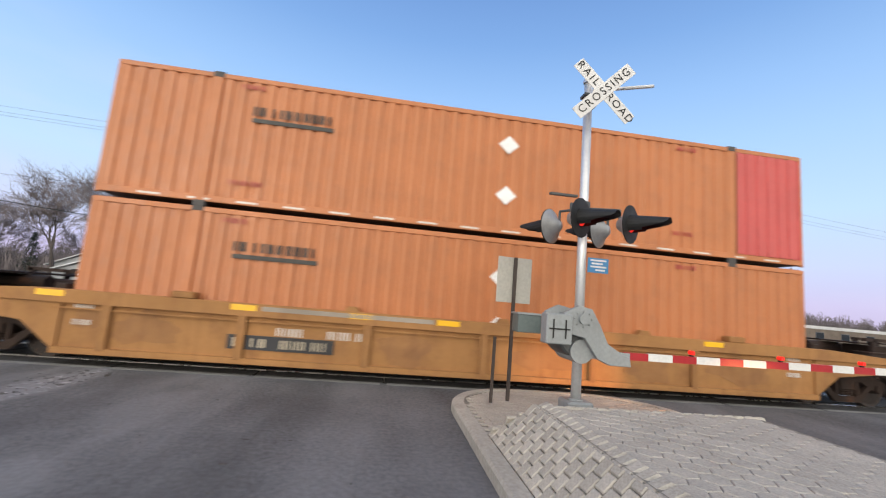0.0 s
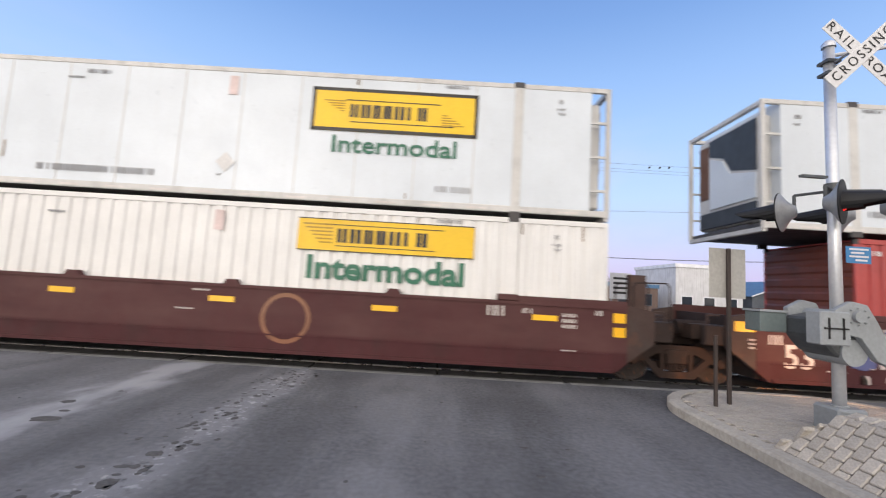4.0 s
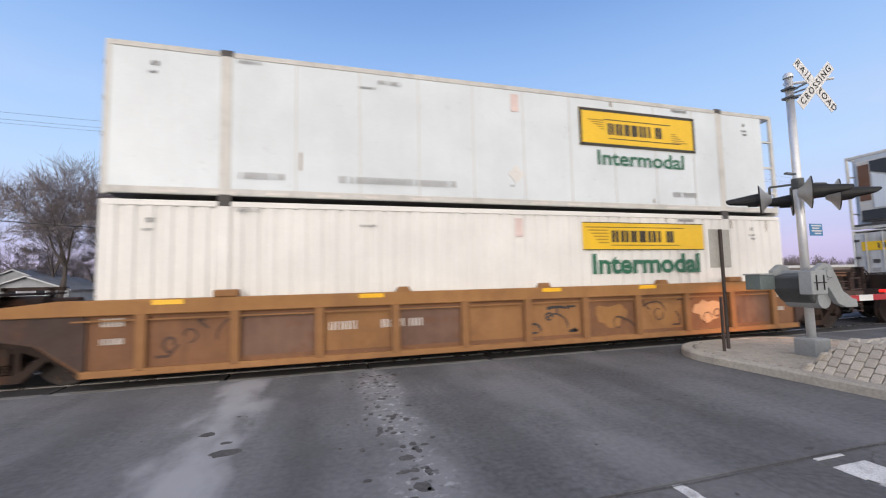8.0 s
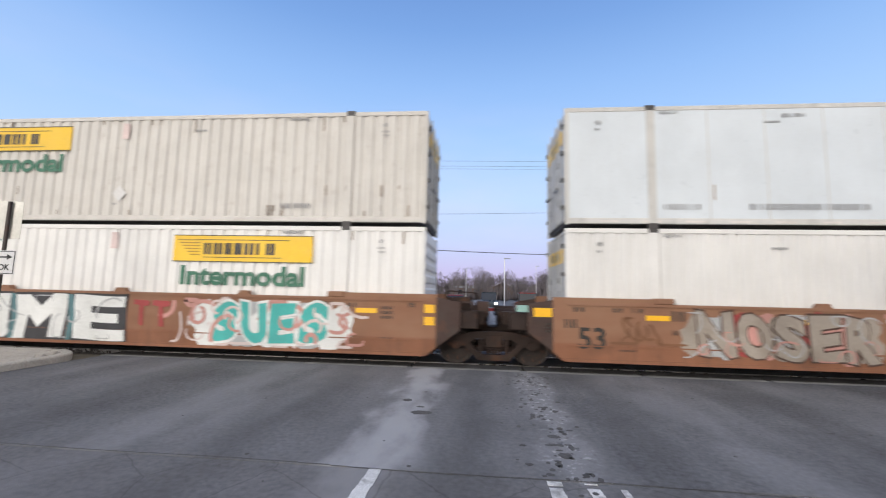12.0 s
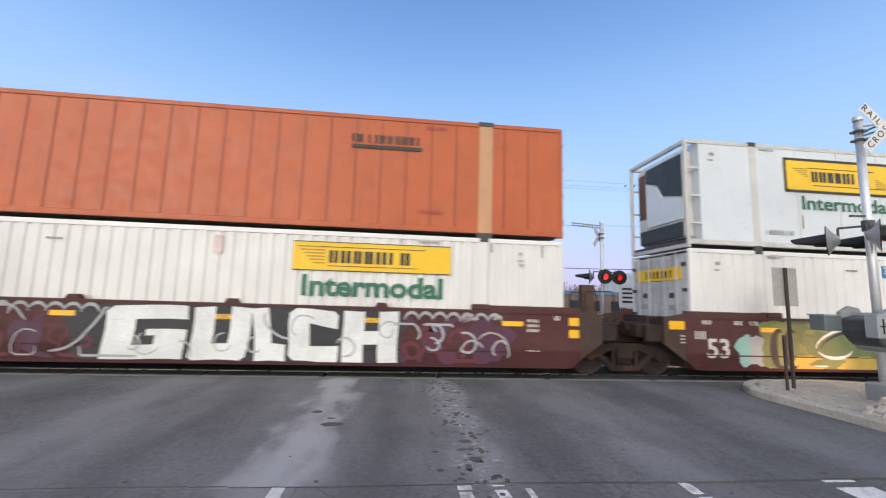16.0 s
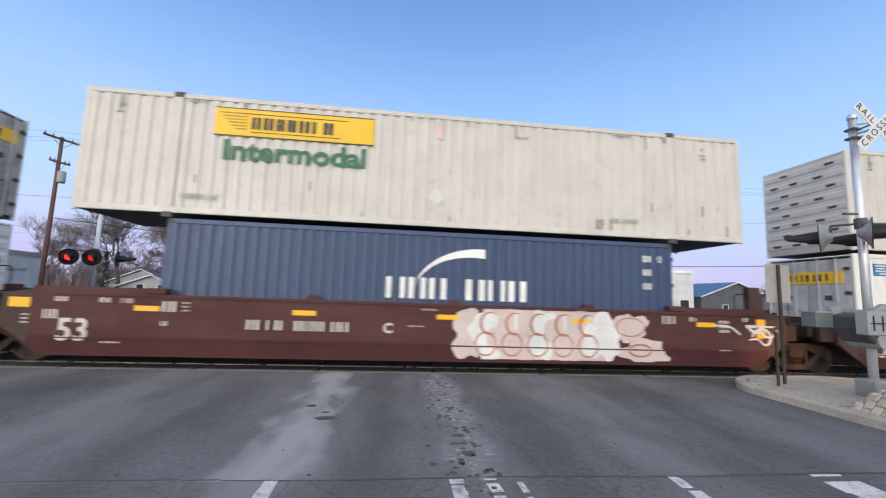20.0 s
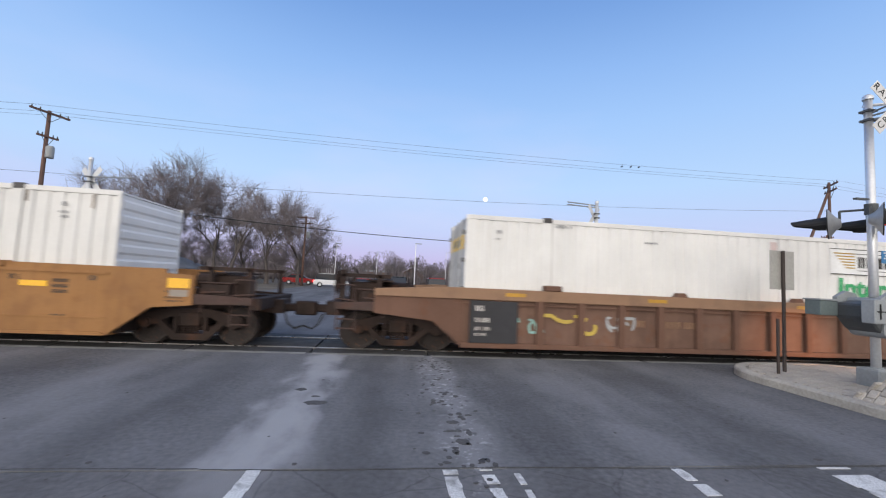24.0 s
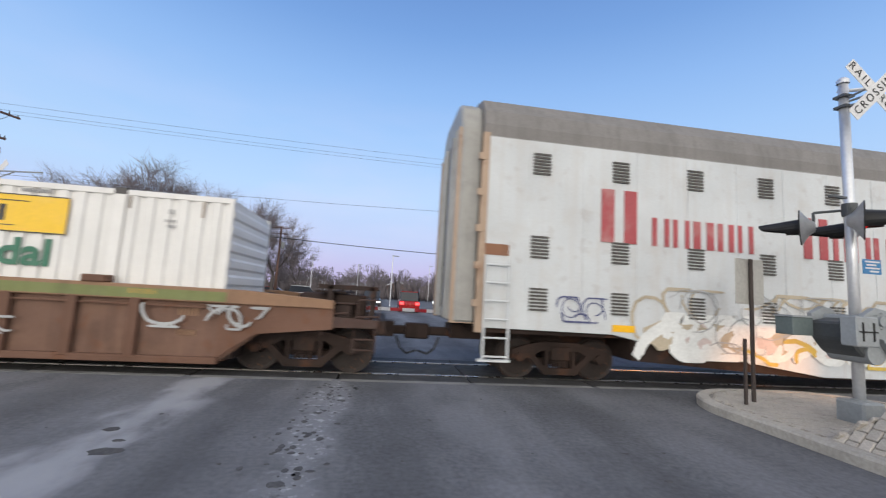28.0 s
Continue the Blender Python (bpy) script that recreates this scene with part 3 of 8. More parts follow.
# the rounded edge course, lying half over the slope
edge_up = (up_l + Vector((1, 0, 0))).normalized()
y = TY - 0.08
while y > -6:
    rest_stone(Vector((TX0 + 0.075, y, EZ + 0.012 + r_.uniform(-0.002, 0.002))), along, edge_up, along.cross(edge_up), 0.136, 0.2, 0.06, 0.02)
    y -= 0.14
edge_up = (up_e + Vector((0, -1, 0))).normalized()
x = TX0 + 0.1
while x < TX1:
    rest_stone(Vector((x, TY - 0.075, EZ - 0.008 + r_.uniform(-0.002, 0.002))), Vector((-1, 0, 0)), edge_up, Vector((-1, 0, 0)).cross(edge_up), 0.136, 0.2, 0.06, 0.02)
    x += 0.14
# six-sided stones on the flat top
HS = 0.118
col, x = 0, TX0 + 0.26
while x < TX1 - 0.05:
    y = TY - 0.24 - (HS * 0.866 if col % 2 else 0)
    while y > 0.5:
        z = MZ - 0.012 + r_.uniform(-0.002, 0.002) - 0.02 * abs(x - 9.2) / 1.5
        n = len(rest.v)
        for rr, dz in ((HS - 0.002, -0.05), (HS - 0.002, -0.006), (HS - 0.011, 0.0)):
            for i in range(6):
                a = math.pi / 3 * i
                rest.v.append((x + rr * math.cos(a), y + rr * math.sin(a), z + dz))
        for q in range(2):
            for i in range(6):
                j = (i + 1) % 6
                rest.f.append((n + 6 * q + i, n + 6 * q + j, n + 6 * q + 6 + j, n + 6 * q + 6 + i))
        rest.f.append(tuple(n + 12 + i for i in range(6)))
        y -= HS * 1.732
    x += HS * 1.5
    col += 1
# the slope behind, and the far end of the front
y = 2.25
while y > -6:
    for row in range(COURSES):
        rest_stone(Vector((MX0, y, 0.15)) + up_l * ((row + 0.5) * SLOPE_L / COURSES), along, up_l, n_l, 0.13, SLOPE_L / COURSES - 0.008)
    y -= 0.14
x = 9.45
while x < MX1 - 0.3:
    for row in range(COURSES):
        rest_stone(Vector((x, MY, 0.15)) + up_e * ((row + 0.5) * END_L / COURSES), Vector((-1, 0, 0)), up_e, Vector((-1, 0, 0)).cross(up_e), 0.13, END_L / COURSES - 0.008)
    x += 0.14
tagged(part("mound_pavers", rest, PAVER_FLAT, mound), "", kind="stuff")

# ---- crossing signals and signs ----
def crossbuck(parent, at, turn, facing=True):
    """Two crossed white boards with black capitals; turn: degrees about z."""
    base = Matrix.Translation(at) @ pose(0, 0, 0, 0, 0, turn)
    for k, (lean, word) in enumerate(((45, "RAIL ROAD"), (-45, "CROSSING"))):
        m = base @ pose(0, -0.012 * k, 0, 0, lean, 0)
        bd = Shape().box(-0.61, 0.61, -0.005, 0.005, -0.105, 0.105).mesh("board", 0.003)
        bd.transform(m)
        board = part("board", bd, SIGN_WHITE, parent)
        if facing:
            if word == "CROSSING":
                words = [("CROSSING", 0.0, 0.18, 1.36)]
            else:
                words = [("RAIL", -0.37, 0.18, 1.35), ("ROAD", 0.36, 0.18, 1.2)]
            for body, dx, size, tight in words:
                me = lettering(body, size, 0.002, 0.0, tight)
                me.transform(m @ pose(dx, -0.009, 0))
                part("lettering", me, BLACK, board, "black capitals")


def flasher(parent, at, way, lit):
    """A round signal lamp with black target, long hood and dished back; way: the direction that it faces."""
    d = Vector(way).normalized()
    c = Vector(at)
    part("lamp_housing", Shape().lathe([(0.0, -0.2), (0.08, -0.19), (0.13, -0.12), (0.2, -0.07), (0.295, -0.012)], c, d, 22), DISH, parent, "dull grey dished back", smooth=True)
    part("target", Shape().lathe([(0.0, -0.01), (0.3, -0.01), (0.3, 0.006), (0.0, 0.006)], c, d, 24), BLACK, parent, "black round target")
    part("lens", Shape().lathe([(0.125, 0.008), (0.11, 0.03), (0.06, 0.045), (0.0, 0.05)], c, d, 20), (RED_LIT, RED_DIM, RED_DARK)[lit], parent, smooth=True)
    u = d.cross(Vector((0, 0, 1))).normalized()
    hood = Shape()
    n = 14
    for k in range(n):
        a0, a1 = [math.radians(-50 + 280 * q / n) for q in (k, k + 1)]
        def rim(a, dist, rr):
            return c + u * math.cos(a) * rr + Vector((0, 0, 1)) * (math.sin(a) * rr - 0.06 * dist) + d * dist
        def reach(a):
            return 0.2 + 0.36 * min(1.0, max(0.0, (math.sin(a) + 0.5) / 0.8))
        for rr in (0.15, 0.145):
            hood.quad(rim(a0, 0.0, rr), rim(a1, 0.0, rr), rim(a1, reach(a1), rr * 0.78), rim(a0, reach(a0), rr * 0.78))
    part("hood", hood, BLACK, parent, "long black hood")


def signal_mast(at, top, lamps, arm_z, label, buck=None):
    """lamps: (dx, dy, z, way, lit)."""
    x, y, z0 = at
    t = thing("crossing_signal", label, "crossing signal", at, "crossing signals")
    part("pole", Shape().tube((0, 0, 0.1), (0, 0, top - z0), 0.075, 0.068, 16), ALU, t, "bare aluminium pole", smooth=True)
    part("cap", Shape().lathe([(0.085, 0), (0.085, 0.06), (0.05, 0.1), (0.0, 0.11)], (0, 0, top - z0 - 0.02), (0, 0, 1), 14), ALU, t, smooth=True)
    base = Shape().box(-0.19, 0.19, -0.19, 0.19, 0, 0.05)
    base.prism([(-0.16, -0.16), (0.16, -0.16), (0.16, 0.16), (-0.16, 0.16)], 0.05, 0.12, "z")
    base.tube((0, 0, 0.12), (0, 0, 0.36), 0.12, 0.1, 14)
    part("base", base, GREY_CASE, t, "grey cast base bolted down", bevel=0.008)
    for dx in (-0.15, 0.15):
        for dy in (-0.15, 0.15):
            part("bolt", Shape().tube((dx, dy, 0.05), (dx, dy, 0.1), 0.018, sides=6), DARK_CASE, t)
    arm = Shape()
    for dx, dy, z, way, lit in lamps:
        d = Vector(way).normalized()
        back = Vector((dx, dy, z - z0)) - d * 0.17
        arm = Shape().path([(0, 0, arm_z - z0), (back.x, back.y, arm_z - z0), tuple(back)], 0.022, 8)
        part("lamp_arm", arm, DARK_CASE, t, "dark bracket that holds the lamps")
    arm = Shape().tube((0, 0, arm_z - z0 - 0.1), (0, 0, arm_z - z0 + 0.1), 0.1, sides=14)
    part("arm_clamp", arm, DARK_CASE, t)
    for dx, dy, z, way, lit in lamps:
        flasher(t, (dx, dy, z - z0), way, lit)
    facing_road = buck and buck[4]
    if buck:
        crossbuck(t, Vector(buck[:3]) - Vector(at), buck[3], buck[4])
        if facing_road:
            for dz in (-0.12, 0.0, 0.12):
                part("strut", Shape().tube((0, 0, buck[2] - z0 + dz * 0.5), (buck[0] - at[0], buck[1] - at[1] + 0.02, buck[2] - z0 + dz), 0.018, sides=6), GREY_CASE, t)
        for dz in (-0.1, 0.08):
            part("bracket", Shape().box(-0.1, 0.1, -0.09, 0.09, buck[2] - z0 + dz, buck[2] - z0 + dz + 0.04), DARK_CASE, t)
    return t


RELAY = mat("relay_box", (0.12, 0.15, 0.15), 0.6, vary=0.15, dirty=0.3)
MAST = (8.77, 8.17, 0.13)
F1, F2 = (0.6, -0.8, -0.03), (-0.6, 0.8, -0.02)
mast = signal_mast(MAST, 5.57, [(-0.2, -0.34, 3.18, F1, 1), (0.64, -0.28, 3.18, F1, 1), (-0.34, 0.5, 3.18, F2, 2), (0.5, 0.46, 3.18, F2, 2)], 3.42,
                   "aluminium crossing signal mast with crossbuck, hooded lamps and gate machine", (8.83, 7.77, 5.22, -3, True))
part("side_arm", Shape().tube((0.0, 0.08, 5.33), (1.1, -0.1, 5.5), 0.03, sides=8), ALU, mast)
part("junction_plate", Shape().box(-0.34, 0.2, -0.03, 0.03, 3.44, 3.475).moved(pose(0, 0, 0, 0, -6, 20)), DARK_CASE, mast)
sg = part("notice", Shape().box(0.06, 0.4, -0.1, -0.09, 2.27, 2.5), SIGN_BLUE, mast, "small blue notice plate")
bars = Shape()
for k, (a, b) in enumerate(((0.1, 0.36), (0.12, 0.3), (0.1, 0.36), (0.18, 0.34))):
    bars.box(a, b, -0.108, -0.101, 2.45 - 0.05 * k, 2.475 - 0.05 * k)
part("notice_text", bars, SIGN_WHITE, sg)
# gate machine
part("pedestal", Shape().box(-0.2, 0.2, -0.2, 0.2, -0.02, 0.34), GREY_CASE, mast, "grey square pedestal", bevel=0.03)
part("machine_case", Shape().box(-0.74, -0.36, -0.56, -0.34, 1.18, 1.6), GREY_CASE, mast, "grey cast gate machine case", bevel=0.015)
for dx in (-0.64, -0.46):
    part("latch", Shape().box(dx - 0.008, dx + 0.008, -0.575, -0.555, 1.26, 1.52), BLACK, mast)
part("latch", Shape().box(-0.7, -0.4, -0.575, -0.555, 1.38, 1.4), BLACK, mast)
part("relay_box", Shape().box(-0.9, -0.52, 0.2, 0.5, 1.26, 1.54), RELAY, mast, "green-grey relay box", bevel=0.01)
part("relay_lid", Shape().box(-0.92, -0.5, 0.18, 0.52, 1.54, 1.57), GREY_CASE, mast)
part("machine_body", Shape().prism([(-0.5, 1.5), (-0.05, 1.6), (0.1, 1.4), (0.02, 1.02), (-0.14, 0.94), (-0.34, 1.06), (-0.5, 1.25)], -0.3, 0.28), DARK_CASE, mast, "dark gear housing", bevel=0.03)
bo = [(-0.42, 1.62), (-0.2, 1.74), (0.0, 1.7), (0.12, 1.5), (0.26, 1.22), (0.5, 1.08), (0.6, 1.06), (0.62, 0.92), (0.3, 0.92), (0.1, 1.0), (-0.1, 1.28), (-0.4, 1.34)]
for ya in (-0.42, 0.3):
    part("arm_bracket", Shape().prism(bo, ya, ya + 0.09), GREY_CASE, mast, "curved grey arm bracket", bevel=0.008)
part("hub", Shape().tube((-0.14, -0.47, 1.55), (-0.14, 0.42, 1.55), 0.075, sides=16), GREY_CASE, mast)
for k in range(8):
    a = k * math.pi / 4
    part("bolt", Shape().tube((-0.14 + 0.13 * math.cos(a), -0.45, 1.55 + 0.11 * math.sin(a)), (-0.14 + 0.13 * math.cos(a), -0.42, 1.55 + 0.11 * math.sin(a)), 0.009, sides=6), GREY_CASE, mast)
part("drum", Shape().tube((-0.1, -0.33, 1.08), (-0.1, 0.25, 1.08), 0.17, sides=20), GREY_CASE, mast, "grey round gear drum")
arm = part("gate_arm", Shape().box(0.5, 0.7, -0.26, -0.14, 0.98, 1.1), GREY_CASE, mast, "lowered gate arm with red and white stripes")
x = 0.62
k = 0
while x < 5.1:
    z = 1.0 + (x - 0.7) * 0.01
    part("stripe", Shape().box(x, x + 0.398, -0.225, -0.175, z, z + 0.11), RED_TAPE if k % 2 == 0 else WHITE_TAPE, arm)
    x += 0.4
    k += 1
for x in (1.75, 3.3, 4.8):
    z = 1.12 + (x - 0.7) * 0.01
    part("arm_lamp", Shape().tube((x, -0.24, z + 0.045), (x, -0.16, z + 0.045), 0.032, sides=12), RED_DIM, arm, "small red arm lamp")
    part("lamp_clip", Shape().box(x - 0.025, x + 0.025, -0.22, -0.18, z - 0.02, z + 0.01), BLACK, arm)

# the gate that comes to meet it from the far side of the lane
fg2 = thing("crossing_gate", "lowered striped gate arm reaching in from the far kerb", "gate arm", (19.8, 7.97, 0.0))
part("stand", Shape().box(-0.25, 0.25, -0.25, 0.25, 0.0, 1.5), GREY_CASE, fg2, "grey gate machine stand", bevel=0.03)
counter = part("gate_arm", Shape().box(-0.6, -0.2, -0.06, 0.06, 0.98, 1.12), GREY_CASE, fg2)
for k in range(10):
    part("stripe", Shape().box(-4.7 + 0.41 * k, -4.7 + 0.41 * k + 0.408, -0.025, 0.025, 1.02, 1.13), WHITE_TAPE if k % 2 else RED_TAPE, counter)
for x in (-4.5, -2.9):
    part("arm_lamp", Shape().tube((x, -0.04, 1.175), (x, 0.04, 1.175), 0.032, sides=12), RED_DIM, counter, "small red arm lamp")

# sign seen from behind, with its two posts
sp = thing("road_sign", "grey back of a road sign on a dark brown post", "road sign", (8.06, 9.3, 0.125))
part("post", Shape().box(-0.03, 0.03, -0.045, 0.0, 0, 2.54), POST, sp, bevel=0.004)
part("plate", Shape().box(-0.33, 0.33, 0.003, 0.012, 1.72, 2.54).moved(pose(0, 0, 0, 0, 0, 6)), SIGN_BACK, sp, bevel=0.003)
sh = thing("short_post", "short dark brown steel post on the island's nose", "post", (7.71, 9.08, 0.125))
part("post_body", Shape().box(-0.025, 0.025, -0.02, 0.02, 0, 1.12), POST, sh, bevel=0.004)
ls = thing("track_sign", "look sign with a two-way arrow under a road sign's back", "road sign", (-10.05, 8.8, 0.125))
part("post", Shape().box(-0.03, 0.03, 0.0, 0.045, 0, 3.28), POST, ls, bevel=0.004)
part("plate", Shape().box(-0.24, 0.24, 0.055, 0.064, 2.5, 3.3).moved(pose(0, 0, 0, 0, 0, 12)), SIGN_BACK, ls, bevel=0.003)
lp = part("look_plate", Shape().box(-0.37, 0.33, -0.014, -0.004, 1.76, 2.25), SIGN_WHITE, ls, "white plate with a black arrow", bevel=0.002)
fr = Shape()
for a in ((-0.36, 0.32, 1.77, 1.785), (-0.36, 0.32, 2.225, 2.24), (-0.36, -0.345, 1.77, 2.24), (0.305, 0.32, 1.77, 2.24)):
    fr.box(a[0], a[1], -0.019, -0.013, a[2], a[3])
part("border", fr, BLACK, lp)
ar = Shape().box(-0.2, 0.16, -0.019, -0.013, 2.1, 2.13)
ar.prism([(-0.31, 2.115), (-0.18, 2.17), (-0.18, 2.06)], -0.019, -0.013)
ar.prism([(0.27, 2.115), (0.14, 2.17), (0.14, 2.06)], -0.019, -0.013)
part("arrow", ar, BLACK, lp)
me = lettering("LOOK", 0.17, 0.002, 0.003)
me.transform(pose(-0.02, -0.017, 1.9))
part("lettering", me, BLACK, lp)

# signals beyond the track
FB = (-0.35, -0.93, 0)
signal_mast((8.3, 17.8, 0.0), 5.28, [(-0.62, -0.1, 2.94, (-0.9, 0.4, 0), 2), (-0.02, -0.3, 2.95, FB, 0), (0.62, -0.25, 2.94, FB, 1)], 3.16,
            "aluminium crossing signal with red lamps and a crossbuck seen from behind", (8.22, 17.9, 4.7, 36, False))
far_arm = thing("signal_arm", "thin double arm on top of the far signal", "signal arm", (8.3, 17.8, 5.15))
part("arm_bar", Shape().tube((0, 0, 0), (-1.35, -0.1, 0.05), 0.025, sides=6).tube((0, 0, -0.1), (-1.35, -0.1, -0.05), 0.025, sides=6), GREY_CASE, far_arm)
signal_mast((-11.3, 17.8, 0.0), 5.5, [(-0.72, -0.25, 2.7, (0.35, -0.93, 0), 0), (0.06, -0.25, 2.7, (0.35, -0.93, 0), 1), (0.75, 0.05, 2.7, (0.9, 0.3, 0), 2)], 2.95,
            "aluminium crossing signal with red lamps by the far kerb", (-11.3, 17.9, 4.75, -20, False))
far_arm = thing("signal_arm", "thin cross arm on top of the far signal", "signal arm", (-11.3, 17.8, 4.85))
part("arm_bar", Shape().tube((0, 0, 0), (1.5, -0.1, 0.05), 0.025, sides=6).tube((0, 0, -0.3), (0.7, -0.1, 0.0), 0.02, sides=6), GREY_CASE, far_arm)
fg = thing("far_gate", "lowered striped gate arm beyond the track", "gate arm", (8.0, 18.2, 0.0))
part("stand", Shape().box(-0.2, 0.2, -0.2, 0.2, 0, 1.3), GREY_CASE, fg, bevel=0.02)
for k in range(20):
    part("stripe", Shape().box(-0.3 - 0.45 * (k + 1), -0.3 - 0.45 * k, -0.025, 0.025, 1.0, 1.12), RED_TAPE if k % 2 == 0 else WHITE_TAPE, fg)

# ---- the train ----
def painted(name, color, **k):
    d = dict(rough=0.5, vary=0.06, grain=0.04, dirty=0.25, streak=0.3, bump=0.06, dirt=tuple(0.45 * c + 0.02 for c in color), spread=0.05)
    d.update(k)
    return mat(name, color, **d)


C_WHITE = painted("white_container", (0.73, 0.72, 0.705), dirty=0.1, streak=0.1, dirt=(0.5, 0.49, 0.48), grain=0.02)
C_CREAM = painted("cream_container", (0.58, 0.555, 0.52), dirty=0.25, streak=0.32, rust=0.12, dirt=(0.42, 0.38, 0.34), grain=0.02)
C_REEFER = painted("reefer_white", (0.60, 0.645, 0.69), rough=0.35, dirty=0.15, streak=0.14, dirt=(0.5, 0.52, 0.54), grain=0.02)
C_REEFER_OLD = painted("grimy_reefer", (0.55, 0.545, 0.54), rough=0.5, dirty=0.55, streak=0.5, dirt=(0.36, 0.34, 0.33), grain=0.03)
C_ORANGE = painted("orange_container", (0.66, 0.155, 0.032), dirty=0.2, streak=0.2)
C_ORANGE_DULL = painted("dull_orange_container", (0.43, 0.095, 0.028), dirty=0.3, streak=0.3)
C_SEAM = painted("dull_orange_seam", (0.27, 0.055, 0.02), dirty=0.4, streak=0.4)
C_ORANGE_OLD = painted("faded_orange_container", (0.47, 0.172, 0.066), dirty=0.25, streak=0.25)
C_RED = painted("red_container", (0.40, 0.06, 0.055), dirty=0.35, streak=0.35)
C_RED_END = painted("red_panel", (0.52, 0.09, 0.085), dirty=0.15, streak=0.15)
C_BLUE = painted("blue_container", (0.045, 0.075, 0.16), dirty=0.2, streak=0.2)
C_RAILING = painted("container_rail", (0.55, 0.54, 0.52), dirty=0.4, streak=0.4)
C_DOOR = painted("grimy_door", (0.50, 0.51, 0.52), dirty=0.6, streak=0.6, dirt=(0.2, 0.19, 0.18))
C_DOOR_OLD = painted("very_grimy_door", (0.40, 0.385, 0.35), dirty=0.75, streak=0.8, dirt=(0.09, 0.075, 0.06), rust=0.3)
C_DOOR_RED = painted("grimy_red_door", (0.16, 0.045, 0.03), dirty=0.6, streak=0.6)
CASTING = mat("corner_casting", (0.07, 0.065, 0.065), 0.6, 0.3, vary=0.2)
TAN = painted("tan_post", (0.55, 0.3, 0.16))
LOGO_Y = painted("yellow_panel", (0.80, 0.50, 0.015), dirty=0.08, streak=0.08)
LOGO_PALE = painted("faded_yellow_panel", (0.58, 0.50, 0.25), dirty=0.3, streak=0.3)
LOGO_K = mat("logo_black", (0.022, 0.02, 0.018), 0.5)
LOGO_G = mat("logo_green", (0.02, 0.13, 0.075), 0.5)
LOGO_G2 = mat("logo_bright_green", (0.05, 0.34, 0.13), 0.5)
LOGO_DIM = mat("logo_wing", (0.40, 0.24, 0.01), 0.5)
LOGO_GREY = mat("small_print", (0.30, 0.30, 0.31), 0.6)
LOGO_W = mat("logo_white", (0.78, 0.78, 0.78), 0.5, dirty=0.15, dirt=(0.5, 0.5, 0.5))
RUST_SPOT = mat("rust_spot", (0.085, 0.045, 0.028), 0.9, vary=0.3)
PLACARD = mat("faded_placard", (0.64, 0.63, 0.62), 0.6, vary=0.1)
STAIN_BROWN = mat("brown_drip", (0.30, 0.24, 0.19), 0.7, vary=0.3)
ARROW = mat('faded_mark', (0.62, 0.50, 0.48), 0.6, vary=0.15)
UNIT = mat("cooling_unit", (0.03, 0.032, 0.035), 0.45, vary=0.1)
# maroon and brown sides turn paler above 0.66 m
W_MAROON = painted("maroon_car", (0.066, 0.0205, 0.0225), rough=0.7, dirty=0.5, streak=0.35, dirt=(0.04, 0.02, 0.019), vary=0.15, upper_tone=(0.66, (0.092, 0.042, 0.04)))
W_BROWN = painted("orange_brown_car", (0.23, 0.104, 0.06), rough=0.65, dirty=0.55, streak=0.5, dirt=(0.13, 0.07, 0.048), vary=0.16, upper_tone=(0.66, (0.265, 0.145, 0.092)))
W_YELLOW = painted("yellow_car", (0.33, 0.168, 0.066), rough=0.7, rust=0.15, dirty=0.75, streak=0.55, dirt=(0.22, 0.11, 0.05), vary=0.12)
W_RUSTY = painted("rusty_brown_car", (0.15, 0.084, 0.06), rough=0.75, dirty=0.5, streak=0.5, dirt=(0.12, 0.066, 0.046), vary=0.15, rust=0.3)
W_TAN = painted("tan_yellow_car", (0.29, 0.148, 0.064), rough=0.7, rust=0.15, dirty=0.7, streak=0.5, dirt=(0.2, 0.1, 0.05), vary=0.15)
W_PANEL = painted("stained_panel", (0.2, 0.1, 0.055), rough=0.75, dirty=0.5, streak=0.5, vary=0.15)
W_RUST_PANEL = painted("rusty_panel", (0.15, 0.09, 0.068), rough=0.8, dirty=0.55, streak=0.55, dirt=(0.225, 0.135, 0.095), vary=0.24, rust=0.3)
W_CHORD = painted("yellow_chord", (0.27, 0.165, 0.105), rough=0.7, dirty=0.5, streak=0.3)
W_GREEN = painted("green_chord", (0.17, 0.19, 0.07), rough=0.7, dirty=0.5)
TRUCK = mat("truck_iron", (0.03, 0.02, 0.017), 0.75, 0.1, vary=0.35, rust=0.25, dirty=0.5, dirt=(0.06, 0.036, 0.026))
WHEEL = mat("wheel_steel", (0.024, 0.017, 0.015), 0.7, 0.2, vary=0.35, scale=4, rust=0.4)
END_BROWN = mat("end_brown", (0.06, 0.034, 0.028), 0.75, 0.1, vary=0.25, rust=0.2, dirty=0.4)
END_GRIME = mat("end_grime", (0.04, 0.028, 0.025), 0.8, 0.1, vary=0.3, dirty=0.6, rust=0.2, dirt=(0.022, 0.018, 0.016))
for m_ in (W_MAROON, W_BROWN, W_YELLOW, W_RUSTY, W_TAN, W_PANEL, W_RUST_PANEL, W_CHORD, TRUCK, END_GRIME):
    m_.node_tree.nodes["Principled BSDF"].inputs["Specular IOR Level"].default_value = 0.22
REFLECT = mat("yellow_reflector", (0.85, 0.46, 0.01), 0.4, vary=0.08)
REFLECT_OLD = mat("worn_yellow_tape", (0.50, 0.27, 0.03), 0.5, vary=0.2, dirty=0.5, dirt=(0.2, 0.12, 0.06))
